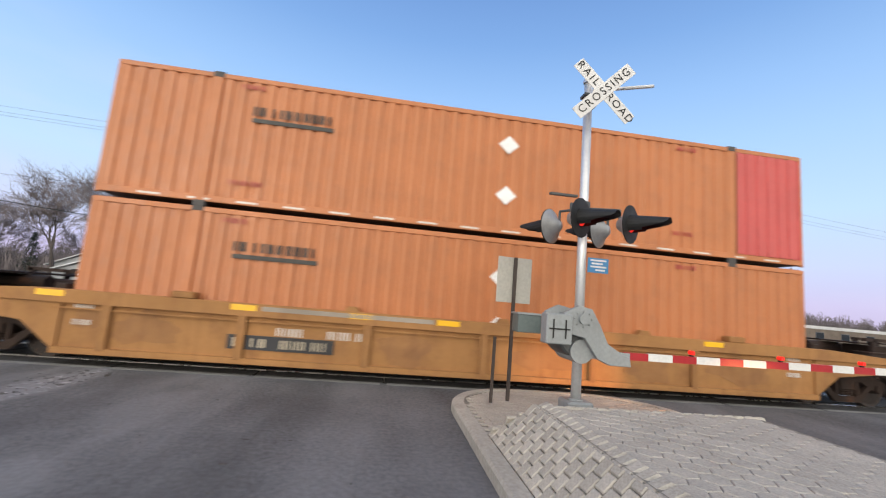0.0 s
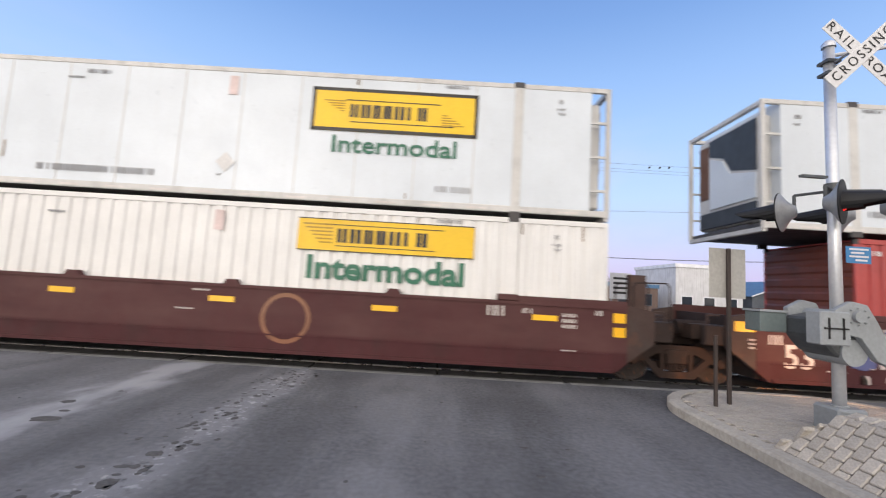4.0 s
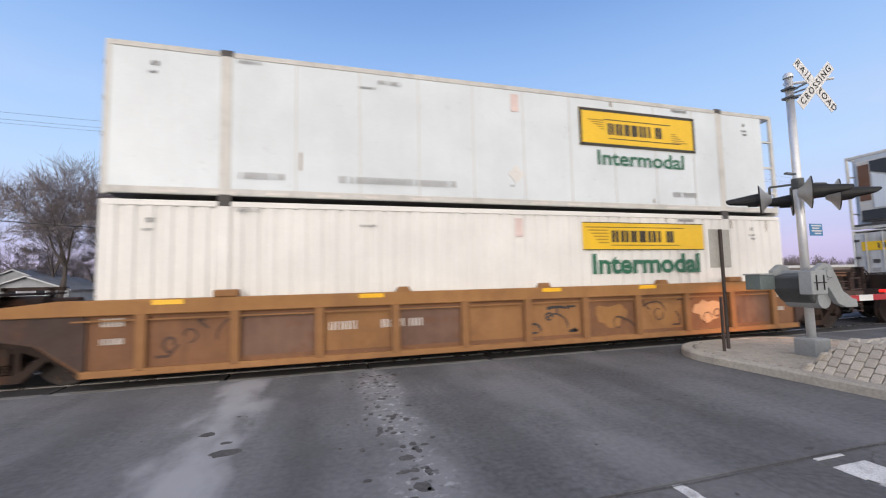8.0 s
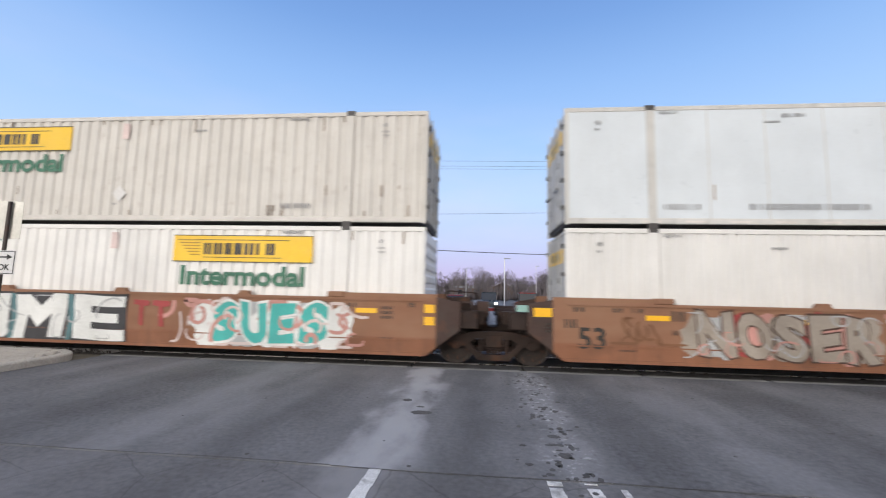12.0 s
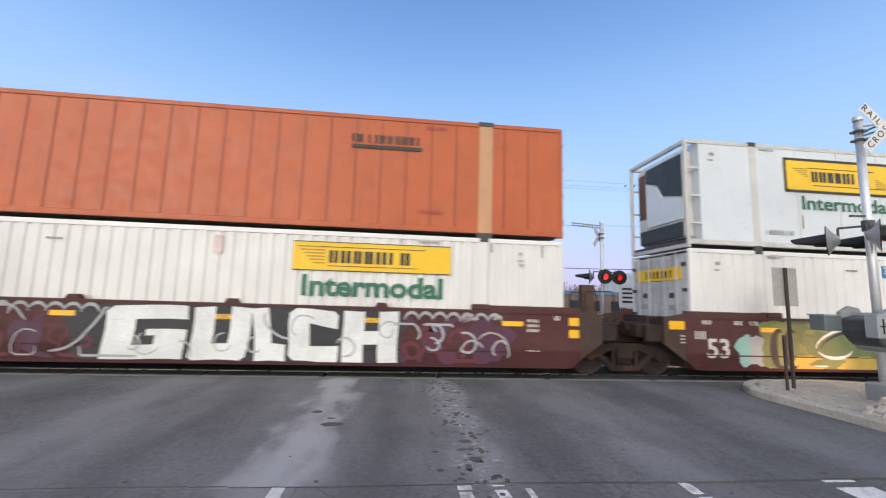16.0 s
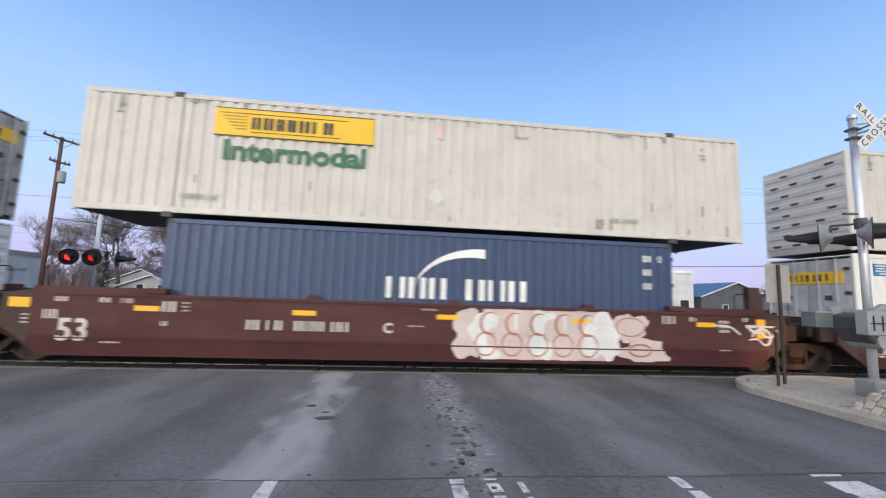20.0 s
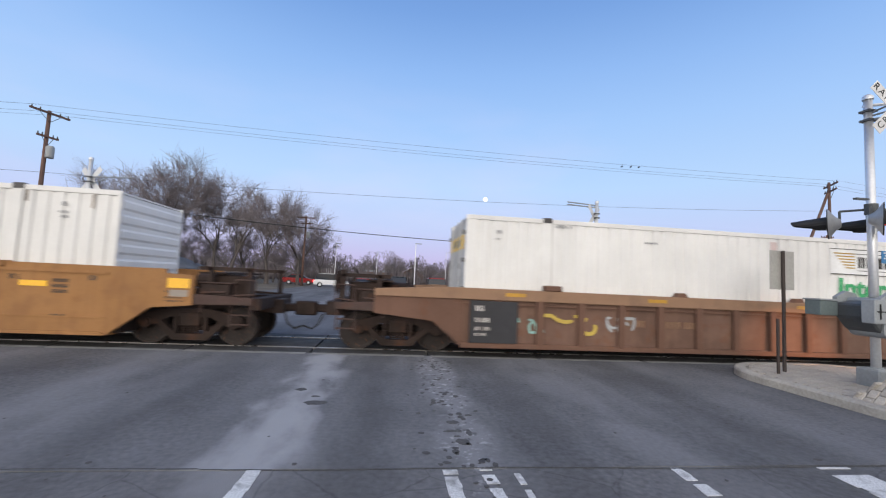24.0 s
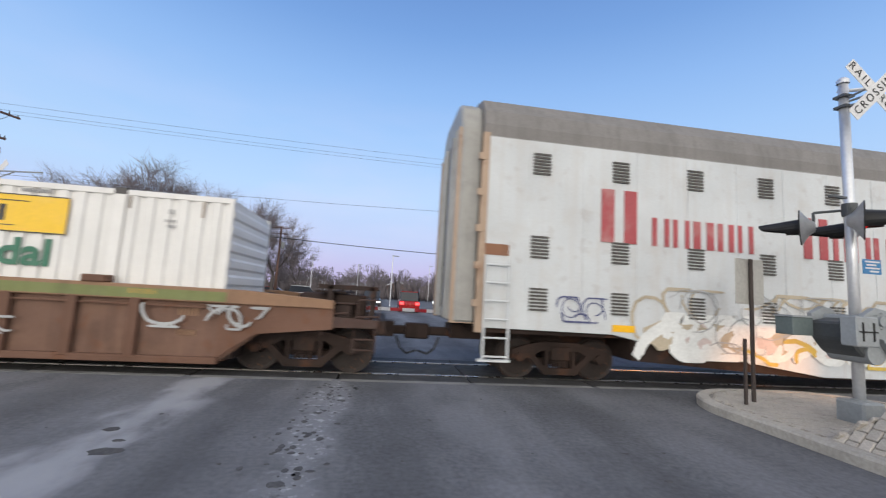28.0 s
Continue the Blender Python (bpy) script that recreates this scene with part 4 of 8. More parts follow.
REFLECT_W = mat("white_marking", (0.62, 0.58, 0.55), 0.55, dirty=0.4, dirt=(0.3, 0.25, 0.22))
G_TEAL = mat("spray_teal", (0.05, 0.36, 0.33), 0.6, vary=0.2, dirty=0.2, dirt=(0.1, 0.3, 0.28))
G_MINT = mat("spray_mint", (0.07, 0.46, 0.40), 0.6, vary=0.2, dirty=0.2, dirt=(0.25, 0.5, 0.46))
G_MOSS = mat("spray_moss", (0.1, 0.14, 0.062), 0.6, vary=0.3, dirty=0.3, dirt=(0.2, 0.24, 0.12))
G_DUSK = mat("spray_dusk_teal", (0.07, 0.16, 0.18), 0.6, vary=0.25)
G_WINE = mat("spray_wine", (0.1, 0.018, 0.03), 0.6, vary=0.25)
G_WHITE = mat("spray_white", (0.66, 0.67, 0.66), 0.6, vary=0.15, dirty=0.3, dirt=(0.45, 0.44, 0.43))
G_OLIVE = mat("spray_olive", (0.17, 0.205, 0.075), 0.6, vary=0.3, dirty=0.4, dirt=(0.1, 0.12, 0.05))
G_BLACK = mat("spray_black", (0.025, 0.025, 0.03), 0.6, vary=0.2)
G_PINK = mat("spray_pink", (0.47, 0.235, 0.205), 0.6, vary=0.25, dirty=0.3, dirt=(0.4, 0.2, 0.15))
G_AQUA = mat("spray_aqua", (0.25, 0.42, 0.38), 0.6, vary=0.25)
G_BEIGE = mat("spray_beige", (0.42, 0.36, 0.27), 0.6, vary=0.2)
G_YELLOW = mat("spray_yellow", (0.5, 0.36, 0.07), 0.6, vary=0.2)
G_GREY = mat("spray_grey", (0.36, 0.37, 0.38), 0.6, vary=0.2)
G_RED = mat("spray_red", (0.3, 0.04, 0.04), 0.6, vary=0.2)
G_FAINT = mat("faded_red_mark", (0.17, 0.055, 0.042), 0.7, vary=0.2, dirty=0.4)
G_VIOLET = mat("spray_violet", (0.075, 0.024, 0.055), 0.6, vary=0.2)
G_PALE = mat("spray_pale_pink", (0.56, 0.47, 0.45), 0.6, vary=0.15)
G_PEACH = mat("spray_peach", (0.45, 0.28, 0.16), 0.6, vary=0.2)
G_BUFF = mat("buffed_patch", (0.135, 0.072, 0.06), 0.75, vary=0.25, dirty=0.4, dirt=(0.2, 0.12, 0.1))
G_BUFF_GREY = mat("worn_grey_strip", (0.3, 0.26, 0.22), 0.7, vary=0.2, dirty=0.4, dirt=(0.2, 0.15, 0.11))
G_CLAY = mat("spray_clay", (0.22, 0.12, 0.09), 0.7, vary=0.25, dirty=0.4, dirt=(0.3, 0.18, 0.14))
G_ROSE = mat("spray_rose", (0.36, 0.15, 0.11), 0.6, vary=0.25)
G_UMBER = mat("spray_umber", (0.07, 0.036, 0.026), 0.7, vary=0.25, dirty=0.3)
G_BLUE = mat("spray_blue", (0.085, 0.095, 0.22), 0.6, vary=0.2)

H53, W53, L53, L40 = 2.9, 2.59, 16.15, 12.19


def corrugated(length, z0, z1, y, depth, pitch):
    """A corrugated sheet in the XZ plane at y (its outermost face), pressed inwards."""
    s = Shape()
    sign = 1 if y < 0 else -1
    n = round(length / pitch)
    p = length / n
    line = []
    for k in range(n):
        x = -length / 2 + k * p
        line += [(x, 0.0), (x + p * 0.5, 0.0), (x + p * 0.6, depth), (x + p * 0.9, depth)]
    line.append((length / 2, 0.0))
    for (xa, da), (xb, db) in zip(line, line[1:]):
        s.quad((xa, y + sign * da, z0), (xb, y + sign * db, z0), (xb, y + sign * db, z1), (xa, y + sign * da, z1))
    return s


def logo_block(parent, x, z, framed, y, faded=False, green=None):
    """The yellow panel with black bars, and the green word below it; x, z: the panel's top left corner."""
    w, h = (3.55, 0.95) if framed else (3.66, 0.68)
    pl = part("logo_panel", Shape().box(x, x + w, y - 0.006, y + 0.003, z - h, z), faded or LOGO_Y, parent, "yellow panel with black bars")
    k = Shape()
    ya, yb = y - 0.012, y - 0.005
    if framed:
        t = 0.07
        for a in ((x, x + w, z - t, z), (x, x + w, z - h, z - h + t), (x, x + t, z - h, z), (x + w - t, x + w, z - h, z)):
            k.box(a[0], a[1], ya, yb, a[2], a[3])
        ca, cb = x + 0.82, x + w - 0.85
        k.box(ca - 0.1, cb + 0.05, ya, yb, z - 0.27, z - 0.25)
        k.box(ca + 0.02, cb + 0.35, ya, yb, z - h + 0.2, z - h + 0.22)
        letterbars(k, ca, z - 0.64, 7, 0.29, 0.205, ya, yb, 0.27, 3, 1.35)
        dim, far = Shape(), Shape()
        for q in range(5):
            dim.box(x + 0.25 + q * 0.09, ca - 0.12, ya, yb, z - 0.3 - q * 0.055, z - 0.275 - q * 0.055)
            far.box(cb + 0.08, x + w - 0.65 + q * 0.09, ya, yb, z - 0.5 - q * 0.055, z - 0.475 - q * 0.055)
        part("logo_wing", dim, LOGO_DIM, pl)
        part("logo_wing", far, LOGO_DIM, pl)
    else:
        for a in ((x, x + w, z - 0.02, z), (x, x + w, z - h, z - h + 0.02)):
            k.box(a[0], a[1], ya, yb, a[2], a[3])
        letterbars(k, x + 0.82, z - 0.49, 7, 0.29, 0.235, ya, yb, 0.26, 3, 1.35)
        for a, b, c in ((0.62, w - 0.62, z - 0.13), (0.8, w - 0.8, z - 0.57)):
            k.box(x + a, x + b, ya, yb, c, c + 0.016)
        dim, far = Shape(), Shape()
        for q in range(6):
            dim.box(x + 0.1 + q * 0.07, x + 0.72, ya, yb, z - 0.14 - q * 0.075, z - 0.108 - q * 0.075)
            far.box(x + w - 0.72, x + w - 0.1 - q * 0.07, ya, yb, z - 0.56 + q * 0.075, z - 0.528 + q * 0.075)
        part("logo_wing", dim, LOGO_DIM, pl)
    tagged(part("logo_mark", k, LOGO_K, pl), kind="stuff")
    size = 0.52 if framed else 0.66
    me = lettering("Intermodal", size, 0.003, 0.009 if framed else 0.02)
    wide = max(v.co.x for v in me.vertices) - min(v.co.x for v in me.vertices)
    want = 2.65 if framed else 3.25
    me.transform(Matrix.Diagonal((want / wide, 1, 1, 1)))
    me.transform(pose(x + w / 2 + 0.03, y - 0.006, z - h - (0.3 if framed else 0.36)))
    part("lettering", me, green or LOGO_G, parent, "green lettering")


def print_rows(parent, y, rows, material=None):
    s = Shape()
    for x, z, n, h in rows:
        letterbars(s, x, z, n, h, h * 0.6, y - 0.005, y + 0.002, 0.35, int(abs(x) * 10) + n)
    tagged(part("small_print", s, material or LOGO_GREY, parent), kind="stuff")


def end_doors(parent, length, side, material, h, stickers=True):
    """Double doors with lock rods and yellow stickers on the end at +x or -x."""
    x = side * length / 2
    for sy in (-1, 1):
        y0, y1 = (sy * 0.02, sy * 1.2)
        d = part("door", Shape().box(min(x, x - side * 0.05), max(x, x - side * 0.05), min(y0, y1), max(y0, y1), 0.18, h - 0.12), material, parent, bevel=0.01)
        ribs = Shape()
        for k in range(6):
            z = 0.4 + k * (h - 0.75) / 5.5
            ribs.box(x - 0.002 if side > 0 else x - 0.02, x + 0.02 if side > 0 else x + 0.002, min(y0, y1) + 0.08, max(y0, y1) - 0.08, z, z + 0.05)
        if material != C_DOOR:
            part("rib", ribs, material, d)
        for q in (0.35, 0.85):
            part("lock_rod", Shape().tube((x + side * 0.04, sy * q, 0.12), (x + side * 0.04, sy * q, h - 0.08), 0.018, sides=6), C_RAILING, d)
        for q in range(4):
            z = 0.45 + q * (h - 0.9) / 3
            part("hinge", Shape().box(min(x, x + side * 0.05), max(x, x + side * 0.05), min(sy * 1.2, sy * 1.06), max(sy * 1.2, sy * 1.06), z, z + 0.09), CASTING, d)
        part("door_handle", Shape().box(min(x + side * 0.05, x + side * 0.075), max(x + side * 0.05, x + side * 0.075), min(sy * 0.3, sy * 0.72), max(sy * 0.3, sy * 0.72), 1.02, 1.07), CASTING, d)
        for z, w_, m_ in ((1.62, 0.2, CASTING), (0.62, 0.3, LOGO_GREY), (1.3, 0.24, LOGO_GREY)):
            part("plate", Shape().box(min(x, x + side * 0.024), max(x, x + side * 0.024), min(sy * 0.5, sy * (0.5 + w_)), max(sy * 0.5, sy * (0.5 + w_)), z, z + 0.14), m_, d)
    if stickers:
        st = Shape()
        st.box(min(x, x + side * 0.026), max(x, x + side * 0.026), -1.0, 1.0, 2.1, 2.44)
        band = part("sticker", st, LOGO_Y, parent, "yellow band with black bars")
        marks = Shape()
        for k in range(7):
            marks.box(min(x, x + side * 0.03), max(x, x + side * 0.03), -0.62 + 0.18 * k, -0.62 + 0.18 * k + 0.06 + 0.03 * (k % 2), 2.17, 2.37)
        tagged(part("logo_mark", marks, LOGO_K, band), kind="stuff")


def container(name, label, material, length=L53, style="corrugated", doors=-1, logo=None, framed=False, rails=None, door_mat=None, faded=False, green=None):
    """A freight container, its base centre at the origin. doors: the end, -1 or 1, that has them; logo: -1 or 1, the end that it stands near."""
    t = thing(name, label, "container", group="containers on the train")
    h, w, hl, hw = H53, W53, length / 2, W53 / 2
    if length == L40:
        w, hw = 2.44, 1.22
    rails = rails or material
    unit = -doors if style == "reefer" else 0
    gap = 0.42
    xa = -hl + (gap if unit == -1 else 0.1)
    xb = hl - (gap if unit == 1 else 0.1)
    if style == "corrugated":
        for y in (-hw + 0.012, hw - 0.012):
            part("side_wall", corrugated(length - 0.2, 0.2, h - 0.1, y, 0.036, 0.29 if length == L53 else 0.25), material, t)
    elif style == "seamed":
        for s in (-1, 1):
            wall = part("side_wall", Shape().box(-hl + 0.1, hl - 0.1, min(s * (hw - 0.045), s * (hw - 0.02)), max(s * (hw - 0.045), s * (hw - 0.02)), 0.2, h - 0.1), material, t)
            seam_me = Shape().box(0, 0.03, min(s * (hw - 0.03), s * (hw - 0.008)), max(s * (hw - 0.03), s * (hw - 0.008)), 0.2, h - 0.1).mesh("seam")
            seam_me.materials.append(C_SEAM)
            k = -hl + 0.6
            while k < hl - 0.4:
                part("seam", seam_me, None, wall).location.x = k
                k += 0.61
    else:
        for s in (-1, 1):
            wall = part("side_wall", Shape().box(xa, xb, min(s * (hw - 0.06), s * (hw - 0.012)), max(s * (hw - 0.06), s * (hw - 0.012)), 0.2, h - 0.1), material, t)
            seam_me = Shape().box(0, 0.022, min(s * (hw - 0.03), s * (hw - 0.006)), max(s * (hw - 0.03), s * (hw - 0.006)), 0.2, h - 0.1).mesh("seam")
            seam_me.materials.append(C_RAILING)
            k = -6.09 + 1.25
            while k < 6.0:
                part("seam", seam_me, None, wall).location.x = k
                k += 1.25
    part("roof", Shape().box(-hl + (gap if unit == -1 else 0.06), hl - (gap if unit == 1 else 0.06), -hw + 0.06, hw - 0.06, h - 0.05, h - 0.015), material, t)
    part("floor", Shape().box(-hl + 0.06, hl - 0.06, -hw + 0.09, hw - 0.09, 0.09, 0.2), CASTING, t)
    for s in (-1, 1):
        y0, y1 = sorted((s * hw, s * (hw - 0.07)))
        part("top_rail", Shape().box(-hl + 0.08, hl - 0.08, y0, y1, h - 0.11, h), rails, t, bevel=0.01)
        br = Shape().box(-hl + 0.08, hl - 0.08, y0, y1, 0.085, 0.22)
        part("bottom_rail", br, rails, t, bevel=0.01)
        rv = Shape()
        k = -hl + 0.8
        while k < hl - 0.6:
            rv.box(k, k + 0.42, y0 - 0.003 if s < 0 else y1 - 0.002, y0 + 0.002 if s < 0 else y1 + 0.003, 0.12, 0.16)
            k += 0.95
        if style != "seamed":
            tagged(part("rail_tape", rv, REFLECT_W, t), kind="stuff")
        for e in (-1, 1):
            x0, x1 = sorted((e * hl, e * (hl - 0.1)))
            part("corner_post", Shape().box(x0, x1, y0, y1, 0.06, h - 0.003), rails, t, bevel=0.012)
            if length == L53:
                x0, x1 = sorted((e * 5.92, e * 6.27) if "orange smooth" in label else (e * 6.0, e * 6.19))
                part("lift_post", Shape().box(x0, x1, y0 - 0.004, y1 + 0.004, 0.08, h - 0.01), TAN if "orange smooth" in label else rails, t, bevel=0.01)
                for z in (h - 0.1, -0.02):
                    part("casting", Shape().box(x0 - 0.02, x1 + 0.02, y0 - 0.008, y1 + 0.008, z, z + 0.13), CASTING, t, bevel=0.01)
            else:
                for z in (h - 0.118, 0.0):
                    part("casting", Shape().box(x0 - 0.004, x1 + 0.004, y0 - 0.006, y1 + 0.006, z, z + 0.12), CASTING, t, bevel=0.01)
    if style == "reefer":
        e = unit
        x = e * (hl - gap)
        x0, x1 = sorted((x, x - e * 0.06))
        part("nose_wall", Shape().box(x0, x1, -hw + 0.06, hw - 0.06, 0.1, h - 0.05), C_REEFER, t)
        x0, x1 = sorted((x + e * 0.28, x))
        part("cooling_unit", Shape().box(x0, x1, -1.05, 1.05, 0.3, 2.66), C_RAILING, t, "pale grey refrigeration unit", bevel=0.04)
        x0, x1 = sorted((x + e * 0.3, x + e * 0.2))
        w0, w1 = sorted((x + e * 0.32, x + e * 0.2))
        part("unit_grille", Shape().prism([(e * a, b) for a, b in ((-0.6, 2.6), (0.98, 2.6), (0.98, 1.42), (0.2, 1.62), (-0.05, 2.0), (-0.6, 2.2))], x0, x1, "x"), UNIT, t, "black upper grille")
        part("unit_hatch", Shape().prism([(e * a, b) for a, b in ((-0.55, 0.8), (0.98, 0.8), (0.98, 1.36), (0.16, 1.56), (-0.1, 1.94), (-0.55, 2.12))], w0, w1, "x"), C_REEFER, t, "pale cover panel")
        part("unit_side", Shape().box(x0, x1, min(-0.98 * e, -0.64 * e), max(-0.98 * e, -0.64 * e), 1.1, 2.5), W_RUSTY, t, "brown stained side duct")
        part("unit_base", Shape().box(x0, x1, -0.98, 0.98, 0.32, 0.74), UNIT, t, "dark grimy lower casing", bevel=0.02)
        part("fuel_tank", Shape().tube((x + e * 0.2, -0.7, 0.16), (x + e * 0.2, 0.7, 0.16), 0.12, sides=12), CASTING, t)
        x = e * (hl - 0.06)
        x0, x1 = sorted((x - 0.05, x + 0.05))
        for z in (0.0, h - 0.12):
            part("end_beam", Shape().box(x0, x1, -hw + 0.02, hw - 0.02, z + 0.004, z + 0.11), C_RAILING, t, bevel=0.01)
        for s in (-1, 1):
            for z in (0.62, 1.35, 2.1):
                part("end_rung", Shape().box(min(e * (hl - gap), e * (hl - 0.05)), max(e * (hl - gap), e * (hl - 0.05)), min(s * (hw - 0.012), s * (hw - 0.06)), max(s * (hw - 0.012), s * (hw - 0.06)), z, z + 0.05), C_RAILING, t)
    else:
        e = -doors
        x0, x1 = sorted((e * hl, e * (hl - 0.05)))
        o = [(e * (hl - 0.05), 0.1)]
        for k in range(8):
            z = 0.26 + 0.32 * k
            o += [(e * (hl - 0.012), z), (e * (hl + 0.012), z + 0.05), (e * (hl + 0.012), z + 0.18), (e * (hl - 0.012), z + 0.23)]
        o += [(e * (hl - 0.012), h - 0.08), (e * (hl - 0.05), h - 0.08)]
        fw = Shape().prism(o, -hw + 0.07, hw - 0.07)
        if material == C_CREAM:
            spots = Shape()
            for k in range(8):
                for y in (-0.9, 0.5) if k % 2 else (-0.55, 0.2, 0.85):
                    spots.box(min(e * (hl + 0.008), e * (hl + 0.016)), max(e * (hl + 0.008), e * (hl + 0.016)), y - 0.1, y + 0.16, 0.34 + 0.32 * k, 0.415 + 0.32 * k)
            tagged(part("rust_spot", spots, RUST_SPOT, t), kind="stuff")
        part("front_wall", fw, material if door_mat == C_DOOR_OLD else (door_mat or material), t)
    end_doors(t, length, doors, door_mat or C_DOOR, h, logo is not None)
    yl = -hw - 0.001
    if logo:
        lx = (-hl + 2.87 if framed else -5.27) if logo < 0 else (hl - 2.85 - 3.55 if framed else 1.62)
        logo_block(t, lx, h - (0.33 if framed else 0.25), framed, yl, faded, green)
        rows = [(-6.0 + 0.1, h - 0.2, 8, 0.07), (4.5, h - 0.2, 9, 0.07), (-6.0 + 0.15, 0.42, 9, 0.13), (4.4, 0.42, 8, 0.13)]
        rows += [(-7.35, 2.48, 2, 0.09), (-7.4, 2.33, 4, 0.05), (6.95, 2.5, 2, 0.09), (6.9, 2.35, 5, 0.05), (6.95, 2.25, 4, 0.05), (-3.6 if logo > 0 else 1.9, h - 0.45, 9, 0.05), (-0.2, 0.5, 3, 0.05)]
        if framed:
            rows += [(-0.8 if logo < 0 else -4.0, 0.42, 24, 0.14), (2.4 if logo < 0 else -3.2, h - 0.32, 8, 0.09)]
        print_rows(t, yl, rows)
        drip = random.Random(int(length * 10) + (7 if framed else 3) + (50 if material == C_CREAM else 0))
        sd = Shape()
        for k in range(26 if material == C_CREAM else 3 if framed else 12):
            x = drip.uniform(-hl + 0.4, hl - 0.4)
            z = drip.choice((h - 0.12, 0.5, 0.36, 1.0))
            sd.box(x, x + drip.uniform(0.012, 0.05), yl - 0.003, yl + 0.002, max(0.24, z - drip.uniform(0.08, 0.4)), z)
        tagged(part("stain", sd, STAIN_BROWN, t), kind="stuff")
        mk = Shape().box(-0.13, 0.06, yl - 0.006, yl + 0.002, h - 0.62, h - 0.2)
        part("arrow_mark", mk, ARROW, t)
        dm = Shape().prism([(-0.05, 0.58), (0.15, 0.8), (-0.05, 1.02), (-0.25, 0.8)], yl - 0.006, yl + 0.002)
        part("placard", dm, PLACARD, t)
    return t


def orange_marks(t, bars_x, top, bars_z=2.05, placards=True):
    yl = -W53 / 2 - 0.001
    s = Shape()
    letterbars(s, bars_x, bars_z, 9, 0.2, 0.165, yl - 0.006, yl + 0.002, 0.16, 5)
    s.box(bars_x, bars_x + 1.7, yl - 0.006, yl + 0.002, bars_z - 0.15, bars_z - 0.06)
    part("logo_mark", s, LOGO_K, t, "black bars in place of a name")
    print_rows(t, yl, [(-5.6, 2.62, 7, 0.1), (-5.6, 0.5, 9, 0.1), (4.6, 2.62, 7, 0.1), (4.5, 0.5, 7, 0.1)], C_RED)
    for z in () if not placards else ((0.75, 1.95) if top else (1.8, 0.72)):
        part("placard", Shape().prism([(0.36, z), (0.6, z + 0.22), (0.36, z + 0.44), (0.12, z + 0.22)], yl - 0.006, yl + 0.002), LOGO_W, t)


# one of each kind of container, then copies
JB_R = container("freight_container", "white corrugated freight container with a yellow logo panel", C_WHITE, logo=1, rails=C_WHITE)
JB_L = container("freight_container", "white corrugated freight container with a yellow logo panel", C_WHITE, logo=-1, rails=C_WHITE)
CR_L = container("freight_container", "grimy cream corrugated freight container with a yellow logo panel", C_CREAM, logo=-1, rails=C_CREAM, doors=1, door_mat=C_DOOR_OLD)
RF_L = container("reefer_container", "smooth white refrigerated container with an open end frame", C_REEFER, style="reefer", doors=1, logo=-1, framed=True, rails=C_RAILING)
RF_R = container("reefer_container", "smooth white refrigerated container with an open end frame", C_REEFER, style="reefer", doors=-1, logo=1, framed=True, rails=C_RAILING)
RF_P = container("reefer_container", "smooth dull white refrigerated container with a plain yellow panel", C_REEFER_OLD, style="reefer", doors=1, logo=-1, rails=C_RAILING)
JB_F = container("freight_container", "white corrugated freight container with a faded logo panel", C_WHITE, logo=1, rails=C_WHITE, faded=LOGO_W, green=LOGO_G2)
OR_A = container("freight_container", "faded orange corrugated freight container with white placards", C_ORANGE_OLD, rails=C_ORANGE_OLD, doors=1, door_mat=C_DOOR_RED)
orange_marks(OR_A, -5.3, False)
OR_T = container("freight_container", "faded orange corrugated freight container with a red end panel", C_ORANGE_OLD, rails=C_ORANGE_OLD, doors=1, door_mat=C_DOOR_RED)
orange_marks(OR_T, -5.3, True)
part("end_panel", corrugated(1.76, 0.22, 2.78, -W53 / 2 - 0.03, 0.04, 0.29).moved(pose(7.1, 0, 0)), C_RED_END, OR_T, "red replacement panel")
OR_B = container("freight_container", "bright orange corrugated freight container with black bars", C_ORANGE, rails=C_ORANGE, doors=-1, door_mat=C_DOOR_RED)
orange_marks(OR_B, 4.4, False, 1.85)
OR_L = container("freight_container", "orange smooth panelled freight container with tan posts", C_ORANGE_DULL, style="seamed", rails=C_ORANGE_DULL, doors=1, door_mat=C_DOOR_RED)
orange_marks(OR_L, 2.8, False, 2.2, False)
RED40 = container("sea_container", "red corrugated sea container with white lettering bars and a white bird", C_RED, length=L40, doors=1, door_mat=C_DOOR_RED)
yl = -1.221
s = Shape()
xx = letterbars(s, -4.5, 0.85, 1, 0.85, 0.6, yl - 0.006, yl + 0.002, 0.2, 2, 0.6)
xx = letterbars(s, xx, 1.1, 6, 0.65, 0.55, yl - 0.006, yl + 0.002, 0.22, 4, 0.55)
part("logo_mark", s, LOGO_W, RED40, "white bars in place of a name")
s = Shape()
letterbars(s, 2.75, 1.1, 1, 0.85, 0.5, yl - 0.006, yl + 0.002, 0.2, 2, 0.6)
letterbars(s, 3.45, 1.1, 2, 0.65, 0.5, yl - 0.006, yl + 0.002, 0.22, 9, 0.55)
part("logo_mark", s, LOGO_W, RED40, "white bars in place of a name")
s = Shape().prism([(0.4, 2.25), (0.72, 2.22), (1.15, 1.85), (1.5, 1.62), (1.9, 1.72), (2.5, 1.7), (2.25, 1.48), (2.6, 1.12), (1.2, 1.12), (1.55, 1.4), (1.0, 1.75), (0.62, 2.1)], yl - 0.006, yl + 0.002)
part("bird_shape", s, LOGO_W, RED40)
print_rows(RED40, yl, [(-5.9, 2.55, 5, 0.1), (5.3, 2.2, 3, 0.14), (5.3, 1.7, 3, 0.14)], LOGO_W)
